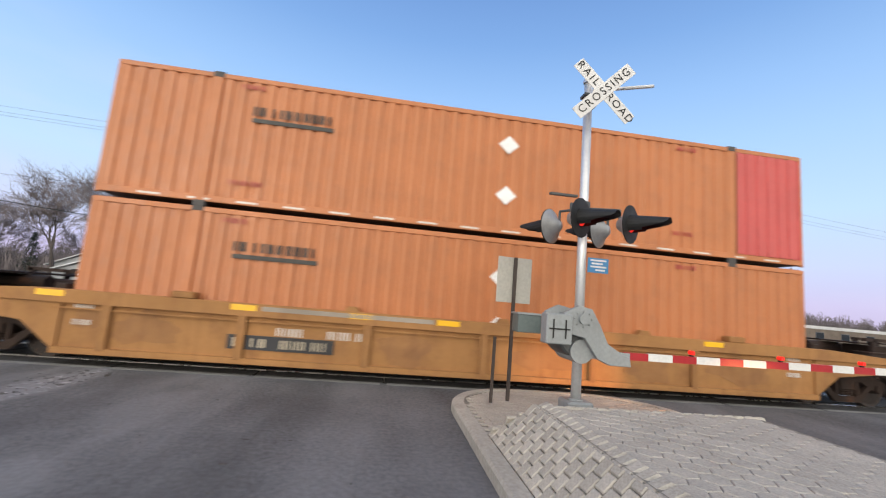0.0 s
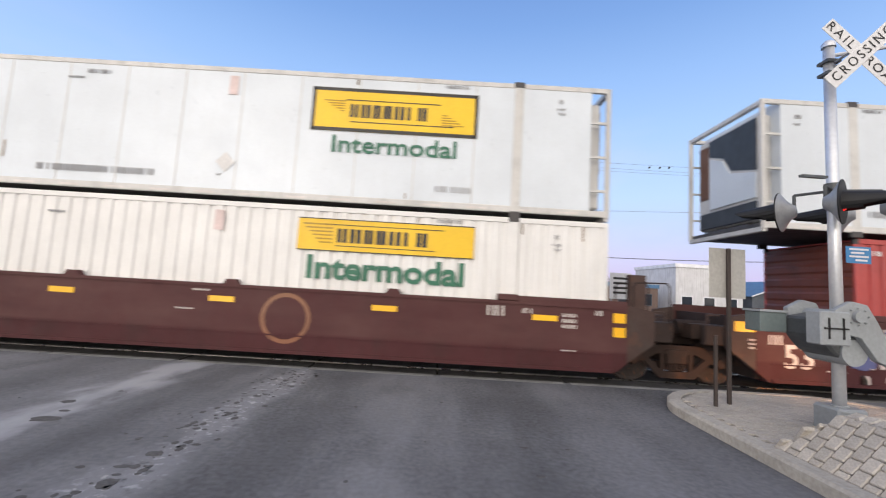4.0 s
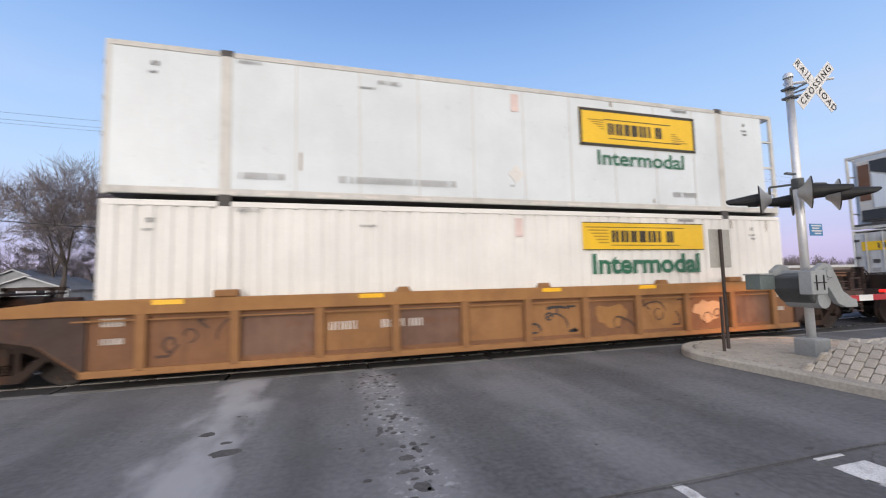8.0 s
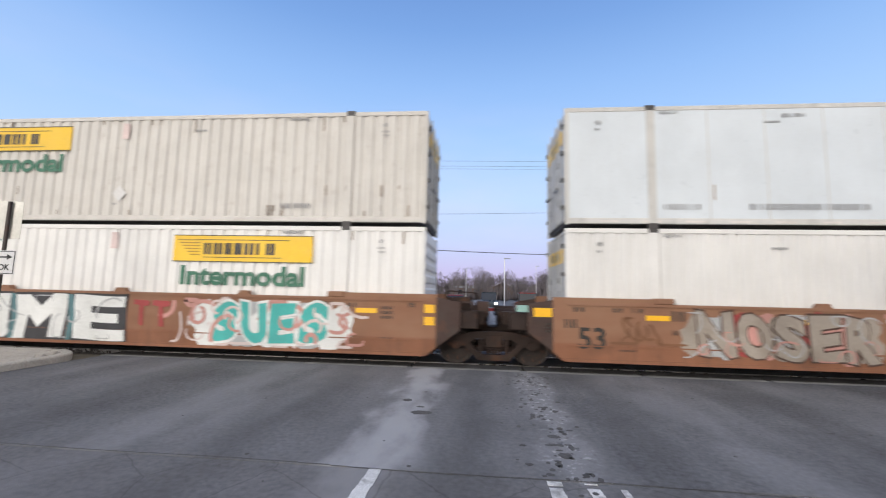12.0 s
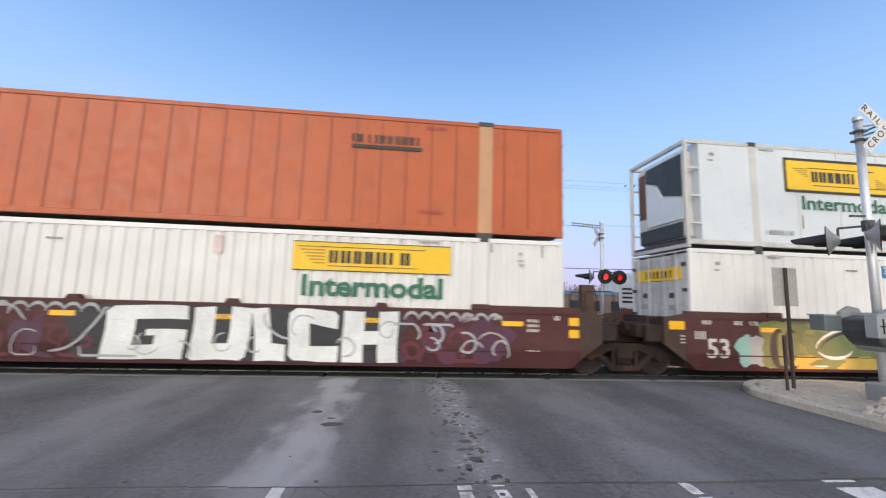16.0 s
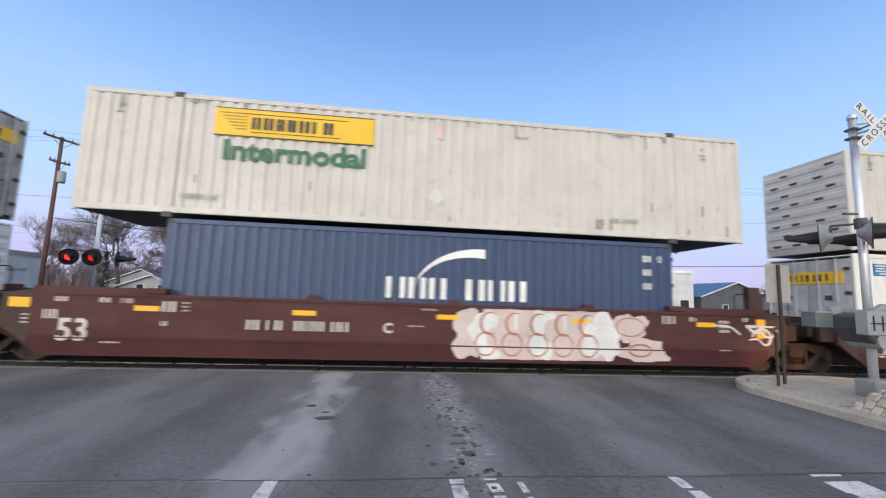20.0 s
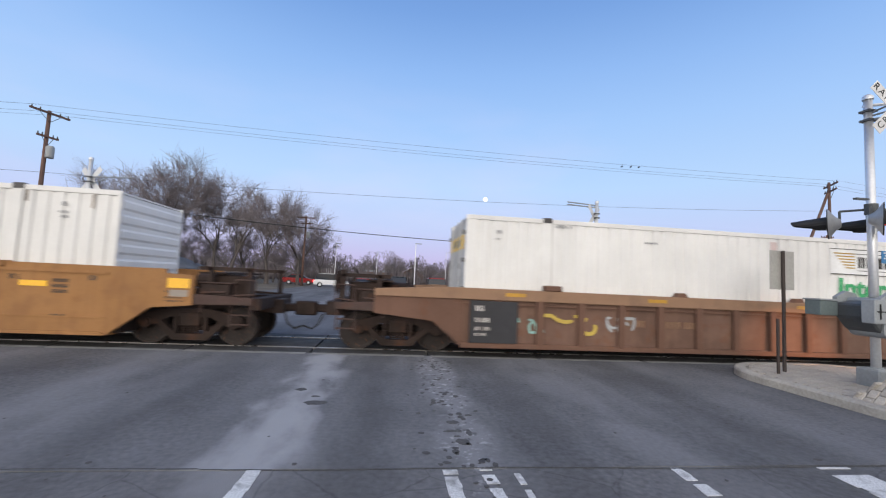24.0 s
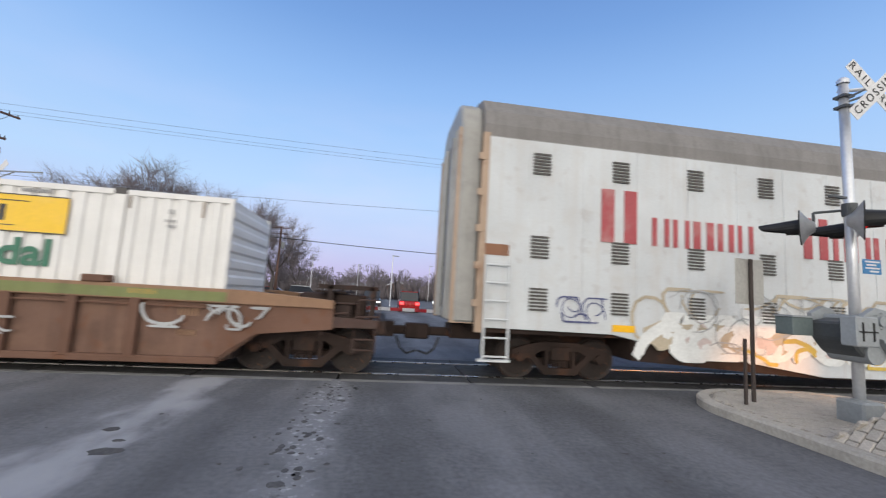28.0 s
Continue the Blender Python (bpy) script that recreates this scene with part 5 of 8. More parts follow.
BLUE40 = container("sea_container", "dark blue corrugated sea container with white lettering bars", C_BLUE, length=L40, doors=1, door_mat=C_BLUE)
s = Shape()
letterbars(s, -1.15, 1.28, 3, 0.5, 0.5, yl - 0.006, yl + 0.002, 0.16, 7)
part("logo_mark", s, LOGO_W, BLUE40, "white bars in place of a name")
s = Shape()
letterbars(s, 0.75, 1.28, 3, 0.5, 0.5, yl - 0.006, yl + 0.002, 0.16, 12)
part("logo_mark", s, LOGO_W, BLUE40, "white bars in place of a name")
upper, lower = [], []
for k in range(13):
    a0, w0 = math.radians(170 - 84 * k / 12), 0.03 + 0.2 * k / 12
    upper.append((1.1 + 1.6 * math.cos(a0), 1.4 + 1.12 * math.sin(a0)))
    lower.append((upper[-1][0], upper[-1][1] - w0))
arc = Shape().prism(upper + lower[::-1], yl - 0.006, yl + 0.002)
part("swoosh", arc, LOGO_W, BLUE40)
print_rows(BLUE40, yl, [(5.3, 2.4, 2, 0.16), (5.3, 2.05, 2, 0.16), (5.3, 1.7, 2, 0.16), (5.7, 2.4, 1, 0.16)], LOGO_W)
JB_P = container("freight_container", "white corrugated freight container with a faded pale yellow logo panel", C_WHITE, logo=1, rails=C_WHITE, faded=LOGO_PALE)
CR_P = container("freight_container", "grimy cream corrugated freight container with a faded pale logo panel", C_CREAM, logo=-1, rails=C_CREAM, doors=1, door_mat=C_DOOR_OLD, faded=LOGO_PALE)
LOADS = {"JB_P": JB_P, "CR_P": CR_P, "JB_R": JB_R, "JB_L": JB_L, "CR_L": CR_L, "RF_L": RF_L, "RF_R": RF_R, "RF_P": RF_P, "JB_F": JB_F, "OR_A": OR_A, "OR_T": OR_T, "OR_B": OR_B, "OR_L": OR_L, "RED40": RED40, "BLUE40": BLUE40}


# ---- trucks ----
def wheelset_mesh():
    s = Shape().tube((0, -0.95, 0), (0, 0.95, 0), 0.075, sides=10)
    for y in (-0.755, 0.755):
        k = 1 if y > 0 else -1
        s.lathe([(0.06, -0.07), (0.12, -0.05), (0.38, -0.03), (0.44, -0.05), (0.44, 0.06), (0.47, 0.062), (0.47, 0.09), (0.38, 0.09), (0.3, 0.02), (0.12, 0.04), (0.06, 0.04)], (0, y, 0), (0, -k, 0), 24)
        for a in range(3):
            q = a * 2.1
            s.tube((0.085 * math.cos(q), y + k * 0.075, 0.085 * math.sin(q)), (0.085 * math.cos(q), y + k * 0.2, 0.085 * math.sin(q)), 0.02, sides=6)
    return s.mesh("wheelset")


WHEELSET = wheelset_mesh()
WHEELSET.materials.append(WHEEL)
def side_frame_mesh(y):
    s = Shape()
    for y in (y,):
        s.prism([(-1.08, 0.62), (-1.08, 0.44), (-0.9, 0.36), (-0.72, 0.46), (-0.4, 0.62), (0.4, 0.62), (0.72, 0.46), (0.9, 0.36), (1.08, 0.44), (1.08, 0.62), (0.8, 0.72), (0.4, 0.8), (-0.4, 0.8), (-0.8, 0.72)], y, y + 0.1)
        s.prism([(-0.74, 0.5), (-0.36, 0.12), (0.36, 0.12), (0.74, 0.5), (0.62, 0.56), (0.3, 0.26), (-0.3, 0.26), (-0.62, 0.56)], y, y + 0.1)
        for x in (-0.34, 0.26):
            s.box(x, x + 0.08, y, y + 0.1, 0.22, 0.64)
        for x in (-0.13, 0.0, 0.13):
            for k in range(7):
                s.lathe([(0.055, 0.0), (0.065, 0.02), (0.055, 0.04)], (x, y + 0.05, 0.28 + 0.045 * k), (0, 0, 1), 8)
        for x in (-0.9, 0.9):
            s.lathe([(0.0, -0.06), (0.1, -0.06), (0.1, 0.06)], (x, y + (0.02 if y < 0 else 0.08), 0.475), (0, 1 if y < 0 else -1, 0), 12)
    return s.mesh("side_frame")


FRAMES = [side_frame_mesh(-1.02), side_frame_mesh(0.92)]
for me in FRAMES:
    me.materials.append(TRUCK)
BOLSTER = Shape().box(-0.22, 0.22, -1.05, 1.05, 0.42, 0.72).box(-0.3, 0.3, -0.35, 0.35, 0.7, 0.86).mesh("bolster", 0.02)
BOLSTER.materials.append(TRUCK)
BRAKE = Shape().box(-0.5, 0.5, -0.75, -0.6, 0.3, 0.42).box(-0.5, 0.5, 0.6, 0.75, 0.3, 0.42).tube((-0.55, 0, 0.4), (0.55, 0, 0.34), 0.03).mesh("brake_gear")
BRAKE.materials.append(TRUCK)
WHEELS = []


def truck(parent, x):
    f = part("truck", BOLSTER, None, parent, "dark rusty two-axle truck")
    f.location = (x, 0, 0.02)
    for me in FRAMES:
        part("side_frame", me, None, f)
    part("brake_gear", BRAKE, None, f)
    for dx in (-0.9, 0.9):
        w = part("wheelset", WHEELSET, None, f)
        w.location = (dx, 0, 0.44)
        WHEELS.append((w, parent, dx))


def coupler(parent, side, x):
    s = Shape().box(min(side * (x - 0.9), side * (x + 0.12)), max(side * (x - 0.9), side * (x + 0.12)), -0.1, 0.1, 0.76, 0.95)
    s.box(min(side * x, side * (x + 0.3)), max(side * x, side * (x + 0.3)), -0.18, 0.14, 0.68, 1.02)
    part("coupler", s, TRUCK, parent, "dark cast coupler", bevel=0.03)
    hose = [(side * (x - 0.2), -0.35, 0.75), (side * (x - 0.1), -0.37, 0.5), (side * (x + 0.05), -0.36, 0.38), (side * (x + 0.25), -0.33, 0.45)]
    part("air_hose", Shape().path(hose, 0.025, 6), BLACK, parent)


def end_platform(parent, side, m, hoop):
    """The open end over the outer truck: deck, boxes, grab irons; hoop: a tall post with a bent handrail."""
    def span(x0, x1, *r):
        return (min(side * x0, side * x1), max(side * x0, side * x1)) + r
    s = Shape()
    s.box(*span(8.2, 10.2, -0.55, 0.55, 0.78, 1.25))
    s.box(*span(8.9, 11.3, -0.3, 0.3, 0.72, 1.05))
    s.box(*span(10.85, 11.1, -1.4, 1.4, 0.86, 1.12))
    s.box(*span(9.8, 11.05, -1.35, -0.75, 1.05, 1.09))
    s.box(*span(9.8, 11.05, 0.75, 1.35, 1.05, 1.09))
    part("end_deck", s, END_GRIME, parent, bevel=0.01)
    for y in (-1.47, 1.43):
        part("end_sill", Shape().prism([(side * 9.72, 0.95), (side * 10.95, 0.97), (side * 10.95, 1.12), (side * 9.72, 1.17)], y, y + 0.04), m if hoop else END_BROWN, parent)
    part("end_plate", Shape().box(*span(10.5, 10.93, -1.478, -1.466, 0.99, 1.09)), END_BROWN, parent, "worn step plate")
    part("valve_box", Shape().box(*span(9.82, 10.42, -1.34, -1.0, 1.09, 1.4)), END_GRIME, parent, bevel=0.02)
    part("box_lid", Shape().box(*span(9.8, 10.5, -1.38, -0.96, 1.4, 1.425)), END_BROWN, parent, bevel=0.006)
    part("air_tank", Shape().tube((side * 9.3, -0.2, 1.42), (side * 10.3, -0.2, 1.42), 0.17, sides=14), TRUCK, parent, "dark air tank")
    part("air_tank", Shape().tube((side * 9.1, 0.5, 1.4), (side * 10.1, 0.5, 1.4), 0.14, sides=12), TRUCK, parent, "dark air tank")
    for px, pz in ((9.9, 1.2), (10.5, 1.16)):
        part("pipe", Shape().path([(side * px, -1.42, pz - 0.4), (side * px, -1.42, pz), (side * (px + 0.45), -1.42, pz + 0.03)], 0.02, 6), END_BROWN, parent)
    part("grab_iron", Shape().path([(side * 10.55, -1.4, 1.09), (side * 10.55, -1.4, 1.5), (side * 10.95, -1.4, 1.5), (side * 10.95, -1.4, 1.09)], 0.016, 6), END_BROWN, parent)
    for z in (0.55, 0.75):
        part("step", Shape().tube((side * 10.9, -1.42, z), (side * 10.5, -1.42, z), 0.018, sides=6), END_BROWN, parent)
    for x in (10.9, 10.5):
        part("step_hanger", Shape().tube((side * x, -1.42, 0.5), (side * x, -1.42, 1.0), 0.02, sides=6), END_BROWN, parent)
    if hoop:
        part("tall_post", Shape().box(*span(9.19, 9.35, -0.08, 0.08, 1.2, 2.62)), END_BROWN, parent, bevel=0.012)
        rail_ = [(side * 9.3, -0.05, 2.52), (side * 9.9, -0.12, 2.5), (side * 10.33, -0.2, 2.24), (side * 10.36, -0.2, 2.14), (side * 10.36, -0.2, 1.05)]
        part("hand_rail", Shape().path(rail_, 0.022, 6), END_GRIME, parent, "thin bent handrail")
        part("end_post", Shape().box(*span(9.85, 9.93, -0.5, -0.42, 1.2, 2.0)), END_BROWN, parent)
    else:
        for x in (9.95, 10.75):
            part("end_post", Shape().box(*span(x, x + 0.1, -1.32, -1.22, 1.09, 1.74)), END_GRIME, parent)
            part("end_post", Shape().box(*span(x, x + 0.1, 1.22, 1.32, 1.09, 1.74)), END_GRIME, parent)
        for y in (-1.32, 1.22):
            part("end_beam", Shape().box(*span(9.75, 10.9, y, y + 0.1, 1.68, 1.76)), END_GRIME, parent)
        part("walkway", Shape().box(*span(9.7, 10.3, -1.2, 1.2, 1.6, 1.64)), END_GRIME, parent)
        part("equipment_box", Shape().box(*span(10.05, 10.7, -1.15, -0.5, 1.09, 1.58)), TRUCK, parent, bevel=0.02)
    if side < 0:
        part("brake_stand", Shape().box(*span(10.85, 11.0, -0.5, -0.3, 1.09, 1.85)), END_GRIME, parent, bevel=0.02)
        rim = Shape()
        n, c = 24, 8
        for k in range(n):
            a0 = 2 * math.pi * k / n
            for q in range(c):
                b0_ = 2 * math.pi * q / c
                rr = 0.28 + 0.022 * math.cos(b0_)
                rim.v.append((side * 11.06 + 0.022 * math.sin(b0_), -0.4 + rr * math.cos(a0), 1.55 + rr * math.sin(a0)))
        for k in range(n):
            for q in range(c):
                rim.f.append((k * c + q, k * c + (q + 1) % c, (k + 1) % n * c + (q + 1) % c, (k + 1) % n * c + q))
        wheel = part("brake_wheel", rim, TRUCK, parent, "dark round handbrake wheel", smooth=True)
        for k in range(5):
            a0 = 2 * math.pi * k / 5
            part("spoke", Shape().tube((side * 11.06, -0.4, 1.55), (side * 11.06, -0.4 + 0.28 * math.cos(a0), 1.55 + 0.28 * math.sin(a0)), 0.014, sides=5), TRUCK, wheel)
    coupler(parent, side, 11.55)


def articulation(parent, side, tall):
    s = Shape()
    s.box(min(side * 8.1, side * 9.6), max(side * 8.1, side * 9.6), -0.4, 0.4, 0.8, 1.25)
    s.box(min(side * 8.8, side * 9.5), max(side * 8.8, side * 9.5), -1.2, -0.5, 1.0, 1.3)
    s.tube((side * 8.9, -0.75, 1.2), (side * 9.6, -0.75, 1.2), 0.16, sides=12)
    s.tube((side * 9.1, 0.7, 1.25), (side * 9.65, 0.7, 1.25), 0.14, sides=12)
    part("articulation", s, TRUCK, parent, "dark joint between two wells")
    if side > 0 and tall:
        part("tall_post", Shape().box(8.9, 9.26, -0.5, -0.3, 1.2, 2.28), END_BROWN, parent, bevel=0.01)
        for y in (-1.1, -0.2):
            part("hand_rail", Shape().path([(8.7, y, 1.2), (8.7, y, 2.0), (8.76, y, 2.08), (9.4, y, 2.1), (9.46, y, 2.02), (9.46, y, 1.2)], 0.016, 6), END_GRIME, parent)
    elif side > 0:
        part("equipment_box", Shape().box(8.75, 9.2, -1.15, -0.6, 1.2, 1.62), TRUCK, parent, bevel=0.02)
        part("equipment_box", Shape().box(9.3, 9.62, -0.9, -0.3, 1.15, 1.52), END_BROWN, parent, bevel=0.02)
        part("hand_rail", Shape().path([(8.6, -1.2, 1.2), (8.6, -1.2, 1.72), (8.66, -1.2, 1.76), (9.3, -1.2, 1.72), (9.34, -1.2, 1.66), (9.34, -1.2, 1.2)], 0.016, 6), END_GRIME, parent)
    part("cross_member", Shape().box(min(side * 8.42, side * 9.35), max(side * 8.42, side * 9.35), -1.4, -1.25, 0.9, 1.3), END_GRIME, parent, bevel=0.02)
    g_ = Shape().tube((side * 9.25, -1.3, 0.95), (side * 9.25, -1.3, 1.5), 0.02, sides=6).tube((side * 9.0, -1.3, 1.5), (side * 9.25, -1.3, 1.5), 0.02, sides=6)
    part("grab_iron", g_, END_BROWN, parent)


HALF = 1.5   # half width over the sides


def well_car(label, m, ribbed=False, left_free=True, right_free=True, chord=None, panel=None, post_step=1.46, top=1.56, bays=(), hoop=False, grimy=False, tall=True):
    """One well of a container car; its container sits between x = -8.08 and 8.08."""
    t = thing("well_car", label, "well car", group="well cars of the train")
    ends = {}
    for side, free in ((-1, left_free), (1, right_free)):
        ends[side] = 9.75 if free and not (grimy and side < 0) else 8.4
    def half_outline(e):
        """From the bottom edge of one end up and back to the middle of the top."""
        if ends[e] > 9:
            return [(e * 8.15, 0.26), (e * 8.95, 0.86), (e * 9.75, 0.93), (e * 9.75, 1.55), (e * 9.2, 1.58), (e * 9.18, 1.67), (e * 5.95, 1.67), (e * 5.85, 1.56)]
        return [(e * 8.15, 0.26), (e * 8.4, 0.45), (e * 8.4, 1.67), (e * 5.95, 1.67), (e * 5.85, 1.56)]
    for s in (-1, 1):
        if not ribbed:
            y0, y1 = sorted((s * HALF, s * (HALF - 0.1)))
            pl = part("side_sill", Shape().prism(half_outline(-1)[::-1] + half_outline(1), y0, y1), m, t)
            g0, g1 = sorted((s * (HALF - 0.006), s * (HALF - 0.1)))
            for e in (-1, 1):
                if ends[e] < 9:
                    part("end_web", Shape().prism([(e * 8.4, 0.46), (e * 8.95, 0.86)] + ([(e * 9.75, 0.93), (e * 9.75, 1.52)] if grimy and e < 0 else [(e * 8.95, 1.5)]) + [(e * 8.4, 1.6)], g0, g1), END_BROWN, t)
            for z0, z1, d in ((0.26, 0.33, 0.025), (0.60, 0.63, 0.014), (1.5, 1.556, 0.03)):
                q0, q1 = sorted((s * (HALF + d), s * (HALF - 0.01)))
                part("flange", Shape().box(-8.1, 8.1, q0, q1, z0, z1), m, pl)
        else:
            for k in range(int(15.9 / post_step)):
                if bays and s < 0:
                    q = -7.3 + k * post_step
                    y0, y1 = sorted((s * (HALF - 0.064), s * (HALF - 0.1)))
                    part("bay_panel", Shape().box(q + 0.1, q + post_step - 0.1, y0, y1, 0.42, top - 0.32), bays[k % len(bays)], t)
            q0, q1 = sorted((s * (HALF + 0.0), s * (HALF - 0.1)))
            part("lip", Shape().box(-8.3, 8.3, q0, q1, top - 0.36, top - 0.335), m, t)
            y0, y1 = sorted((s * (HALF - 0.07), s * (HALF - 0.13)))
            pl = part("side_panel", Shape().prism([(-8.9, 0.86), (-8.15, 0.26), (8.15, 0.26), (8.9, 0.86), (8.9, top - 0.16), (-8.9, top - 0.16)], y0, y1), panel or m, t)
            reach = 9.4 if bays else 10.1
            a, b = (reach if left_free else 8.95), (reach if right_free else 8.95)
            y0, y1 = sorted((s * (HALF + 0.03), s * (HALF - 0.12)))
            part("top_chord", Shape().prism([(-a, top - 0.26), (b, top - 0.26), (b, top - 0.1), (8.5, top), (-8.5, top), (-a, top - 0.1)], y0, y1), chord or m, t, bevel=0.012)
            part("bottom_chord", Shape().box(-8.15, 8.15, y0, y1, 0.22, 0.34), m, t, bevel=0.012)
            y0, y1 = sorted((s * (HALF + 0.04), s * (HALF - 0.05)))
            post = Shape().box(-0.08, 0.08, y0, y1, 0.3, top - 0.24).mesh("rib_post", 0.012)
            post.materials.append(m)
            x = -7.3
            while x < 7.4:
                part("rib_post", post, None, pl).location.x = x
                x += post_step
            y0, y1 = sorted((s * (HALF - 0.02), s * (HALF - 0.1)))
            for e in (-1, 1):
                o = [(e * 8.1, 0.3), (e * 8.75, 0.78), (e * (a if e < 0 else b), 0.92), (e * (a if e < 0 else b), top - 0.24), (e * 8.1, top - 0.24)]
                part("end_gusset", Shape().prism(o, y0, y1), END_BROWN if bays else m, t)
    part("well_floor", Shape().box(-8.2, 8.2, -1.38, 1.38, 0.26, 0.34), m, t)
    for e in (-1, 1):
        part("bulkhead", Shape().box(min(e * 8.15, e * 8.35), max(e * 8.15, e * 8.35), -1.38, 1.38, 0.3, 1.5), END_GRIME, t)
        for s in (-1, 1):
            y0, y1 = sorted((s * (HALF + 0.05), s * (HALF - 0.2)))
            part("guide", Shape().box(min(e * 5.8, e * 6.2), max(e * 5.8, e * 6.2), y0, y1, top, top + 0.13), m, t, bevel=0.02)
    for x in (-2.75, 0.45, 3.7):
        part("chord_lug", Shape().prism([(x - 0.16, top - 0.01), (x + 0.16, top - 0.01), (x + 0.09, top + 0.1), (x - 0.09, top + 0.1)], -HALF - 0.02, -HALF + 0.14), m, t)
    for side, free in ((-1, left_free), (1, right_free)):
        if free:
            end_platform(t, side, m, hoop)
            truck(t, side * 9.55)
        else:
            articulation(t, side, tall)
            if side < 0:
                truck(t, -9.7)
    return t


def side_marks(t, yellow_end=True, number=True, white=None, free=(True, True), at=9.25, reflectors=((-6.15, 1.26), (-2.9, 1.26), (0.3, 1.26), (3.55, 1.26), (6.75, 1.26)), y=-HALF):
    """Reflectors, stencilled bars and the number of the well's length on the near side."""
    white = white or REFLECT_W
    for x, z in reflectors:
        part("reflector", Shape().box(x - 0.25, x + 0.25, y - 0.014, y - 0.002, z - 0.055, z + 0.055), REFLECT, t)
    if yellow_end:
        part("reflector", Shape().box(-9.68, -9.25, y - 0.008, y + 0.002, 1.28, 1.48) if free[0] else Shape().box(-8.82, -8.42, y - 0.002, y + 0.022, 1.22, 1.42), REFLECT, t, "yellow end marker")
    if free[1]:
        part("reflector", Shape().box(at, at + 0.43, y - 0.008, y + 0.002, 1.28, 1.48), REFLECT, t, "yellow end marker")
        s = Shape()
        for z, n in ((1.18, 6), (1.06, 5), (0.99, 6)):
            letterbars(s, at - 0.03, z, n, 0.035, 0.05, y - 0.006, y + 0.001, 0.3, int(z * 100))
        tagged(part("stencil", s, white, t), kind="stuff")
        part("plate", Shape().box(at + 0.05, at + 0.41, y - 0.007, y + 0.001, 1.1, 1.24), G_BUFF_GREY, t, "grey data plate")
    else:
        for z in (1.24, 0.96):
            part("reflector", Shape().box(8.12, 8.36, y - 0.008, y + 0.002, z, z + 0.19), REFLECT, t, "yellow end marker")
    s = Shape()
    left_rows = ((-7.95, 1.36, 3, 0.1), (-7.1, 1.36, 3, 0.1), (-6.68, 1.36, 3, 0.1), (-5.85, 1.2, 2, 0.22), (-5.85, 0.9, 2, 0.1), (-8.15, 1.0, 2, 0.19), (-8.55, 1.05, 4, 0.04), (-8.55, 0.97, 4, 0.04), (-8.55, 0.89, 4, 0.04), (-7.0, 0.52, 12, 0.035))
    right_rows = ((-5.45, 1.38, 5, 0.035), (-5.45, 1.3, 5, 0.035), (-5.45, 1.22, 5, 0.035), (-0.3, 1.4, 12, 0.035), (-0.6, 1.02, 14, 0.03), (5.6, 1.25, 2, 0.2), (6.3, 1.33, 3, 0.1), (7.75, 1.36, 2, 0.1), (7.1, 1.3, 5, 0.07), (7.1, 1.19, 5, 0.07), (7.1, 1.08, 5, 0.07), (7.1, 0.6, 6, 0.06))
    for x, z, n, h in left_rows + right_rows:
        letterbars(s, x, z, n, h, h * 0.7, y - 0.006, y + 0.001, 0.3, int(x * 10) + n)
    tagged(part("stencil", s, white, t), kind="stuff")
    if number:
        me = lettering("53", 0.64, 0.003, 0.012)
        me.transform(pose(-7.55, y - 0.008, 0.76))
        part("lettering", me, LOGO_K if white == LOGO_K else REFLECT_W, t, "length number")


def blob(cx, cz, rx, rz, seed, n=18, y=-HALF, lift=0.004):
    r = random.Random(seed)
    n = 30
    ph = [r.uniform(0, 6.28) for _ in range(3)]
    pts = []
    for k in range(n):
        a = 2 * math.pi * k / n
        q = 1 + 0.14 * math.sin(3 * a + ph[0]) + 0.1 * math.sin(5 * a + ph[1]) + 0.07 * math.sin(9 * a + ph[2]) + r.uniform(-0.05, 0.05)
        pts.append((cx + rx * q * math.cos(a), min(1.5, max(0.3, cz + rz * q * math.sin(a)))))
    return Shape().prism(pts, y - lift - 0.004, y)


def ribbon(shape, points, width, y):
    """A flat sprayed stroke along points in the XZ plane."""
    n = len(points)
    edge = []
    for k in range(n):
        (xa, za), (xb, zb) = points[max(0, k - 1)], points[min(n - 1, k + 1)]
        d = math.hypot(xb - xa, zb - za) or 1
        w = width / 2 * (0.6 if k in (0, n - 1) else 1)
        nx, nz = -(zb - za) / d * w, (xb - xa) / d * w
        x, z = points[k]
        edge.append(((x + nx, y, min(1.52, z + nz) if y > -1.51 else z + nz), (x - nx, y, z - nz)))
    for a, b in zip(edge, edge[1:]):
        shape.quad(a[1], b[1], b[0], a[0])
    return shape


def scrawl(t, x0, x1, z0, z1, m, seed, count, width=0.05, y=-HALF, lift=0.02, reach=0.5):
    """Loose spray strokes that loop about between the bounds."""
    r = random.Random(seed)
    for k in range(count):
        cx, cz = x0 + (x1 - x0) * (k + r.random()) / count, r.uniform(z0, z1)
        a, turn, pts = r.uniform(0, 6.28), r.choice((-1, 1)) * r.uniform(0.1, 0.5), []
        step = reach * r.uniform(0.1, 0.2)
        for q in range(12):
            pts.append((cx, min(z1, max(z0, cz))))
            cx, cz = cx + step * math.cos(a), cz + step * math.sin(a)
            a += turn + r.uniform(-0.25, 0.25)
        part("graffiti", ribbon(Shape(), pts, width * r.uniform(0.7, 1.3), y - lift - 0.0008 * (k % 6)), m, t)


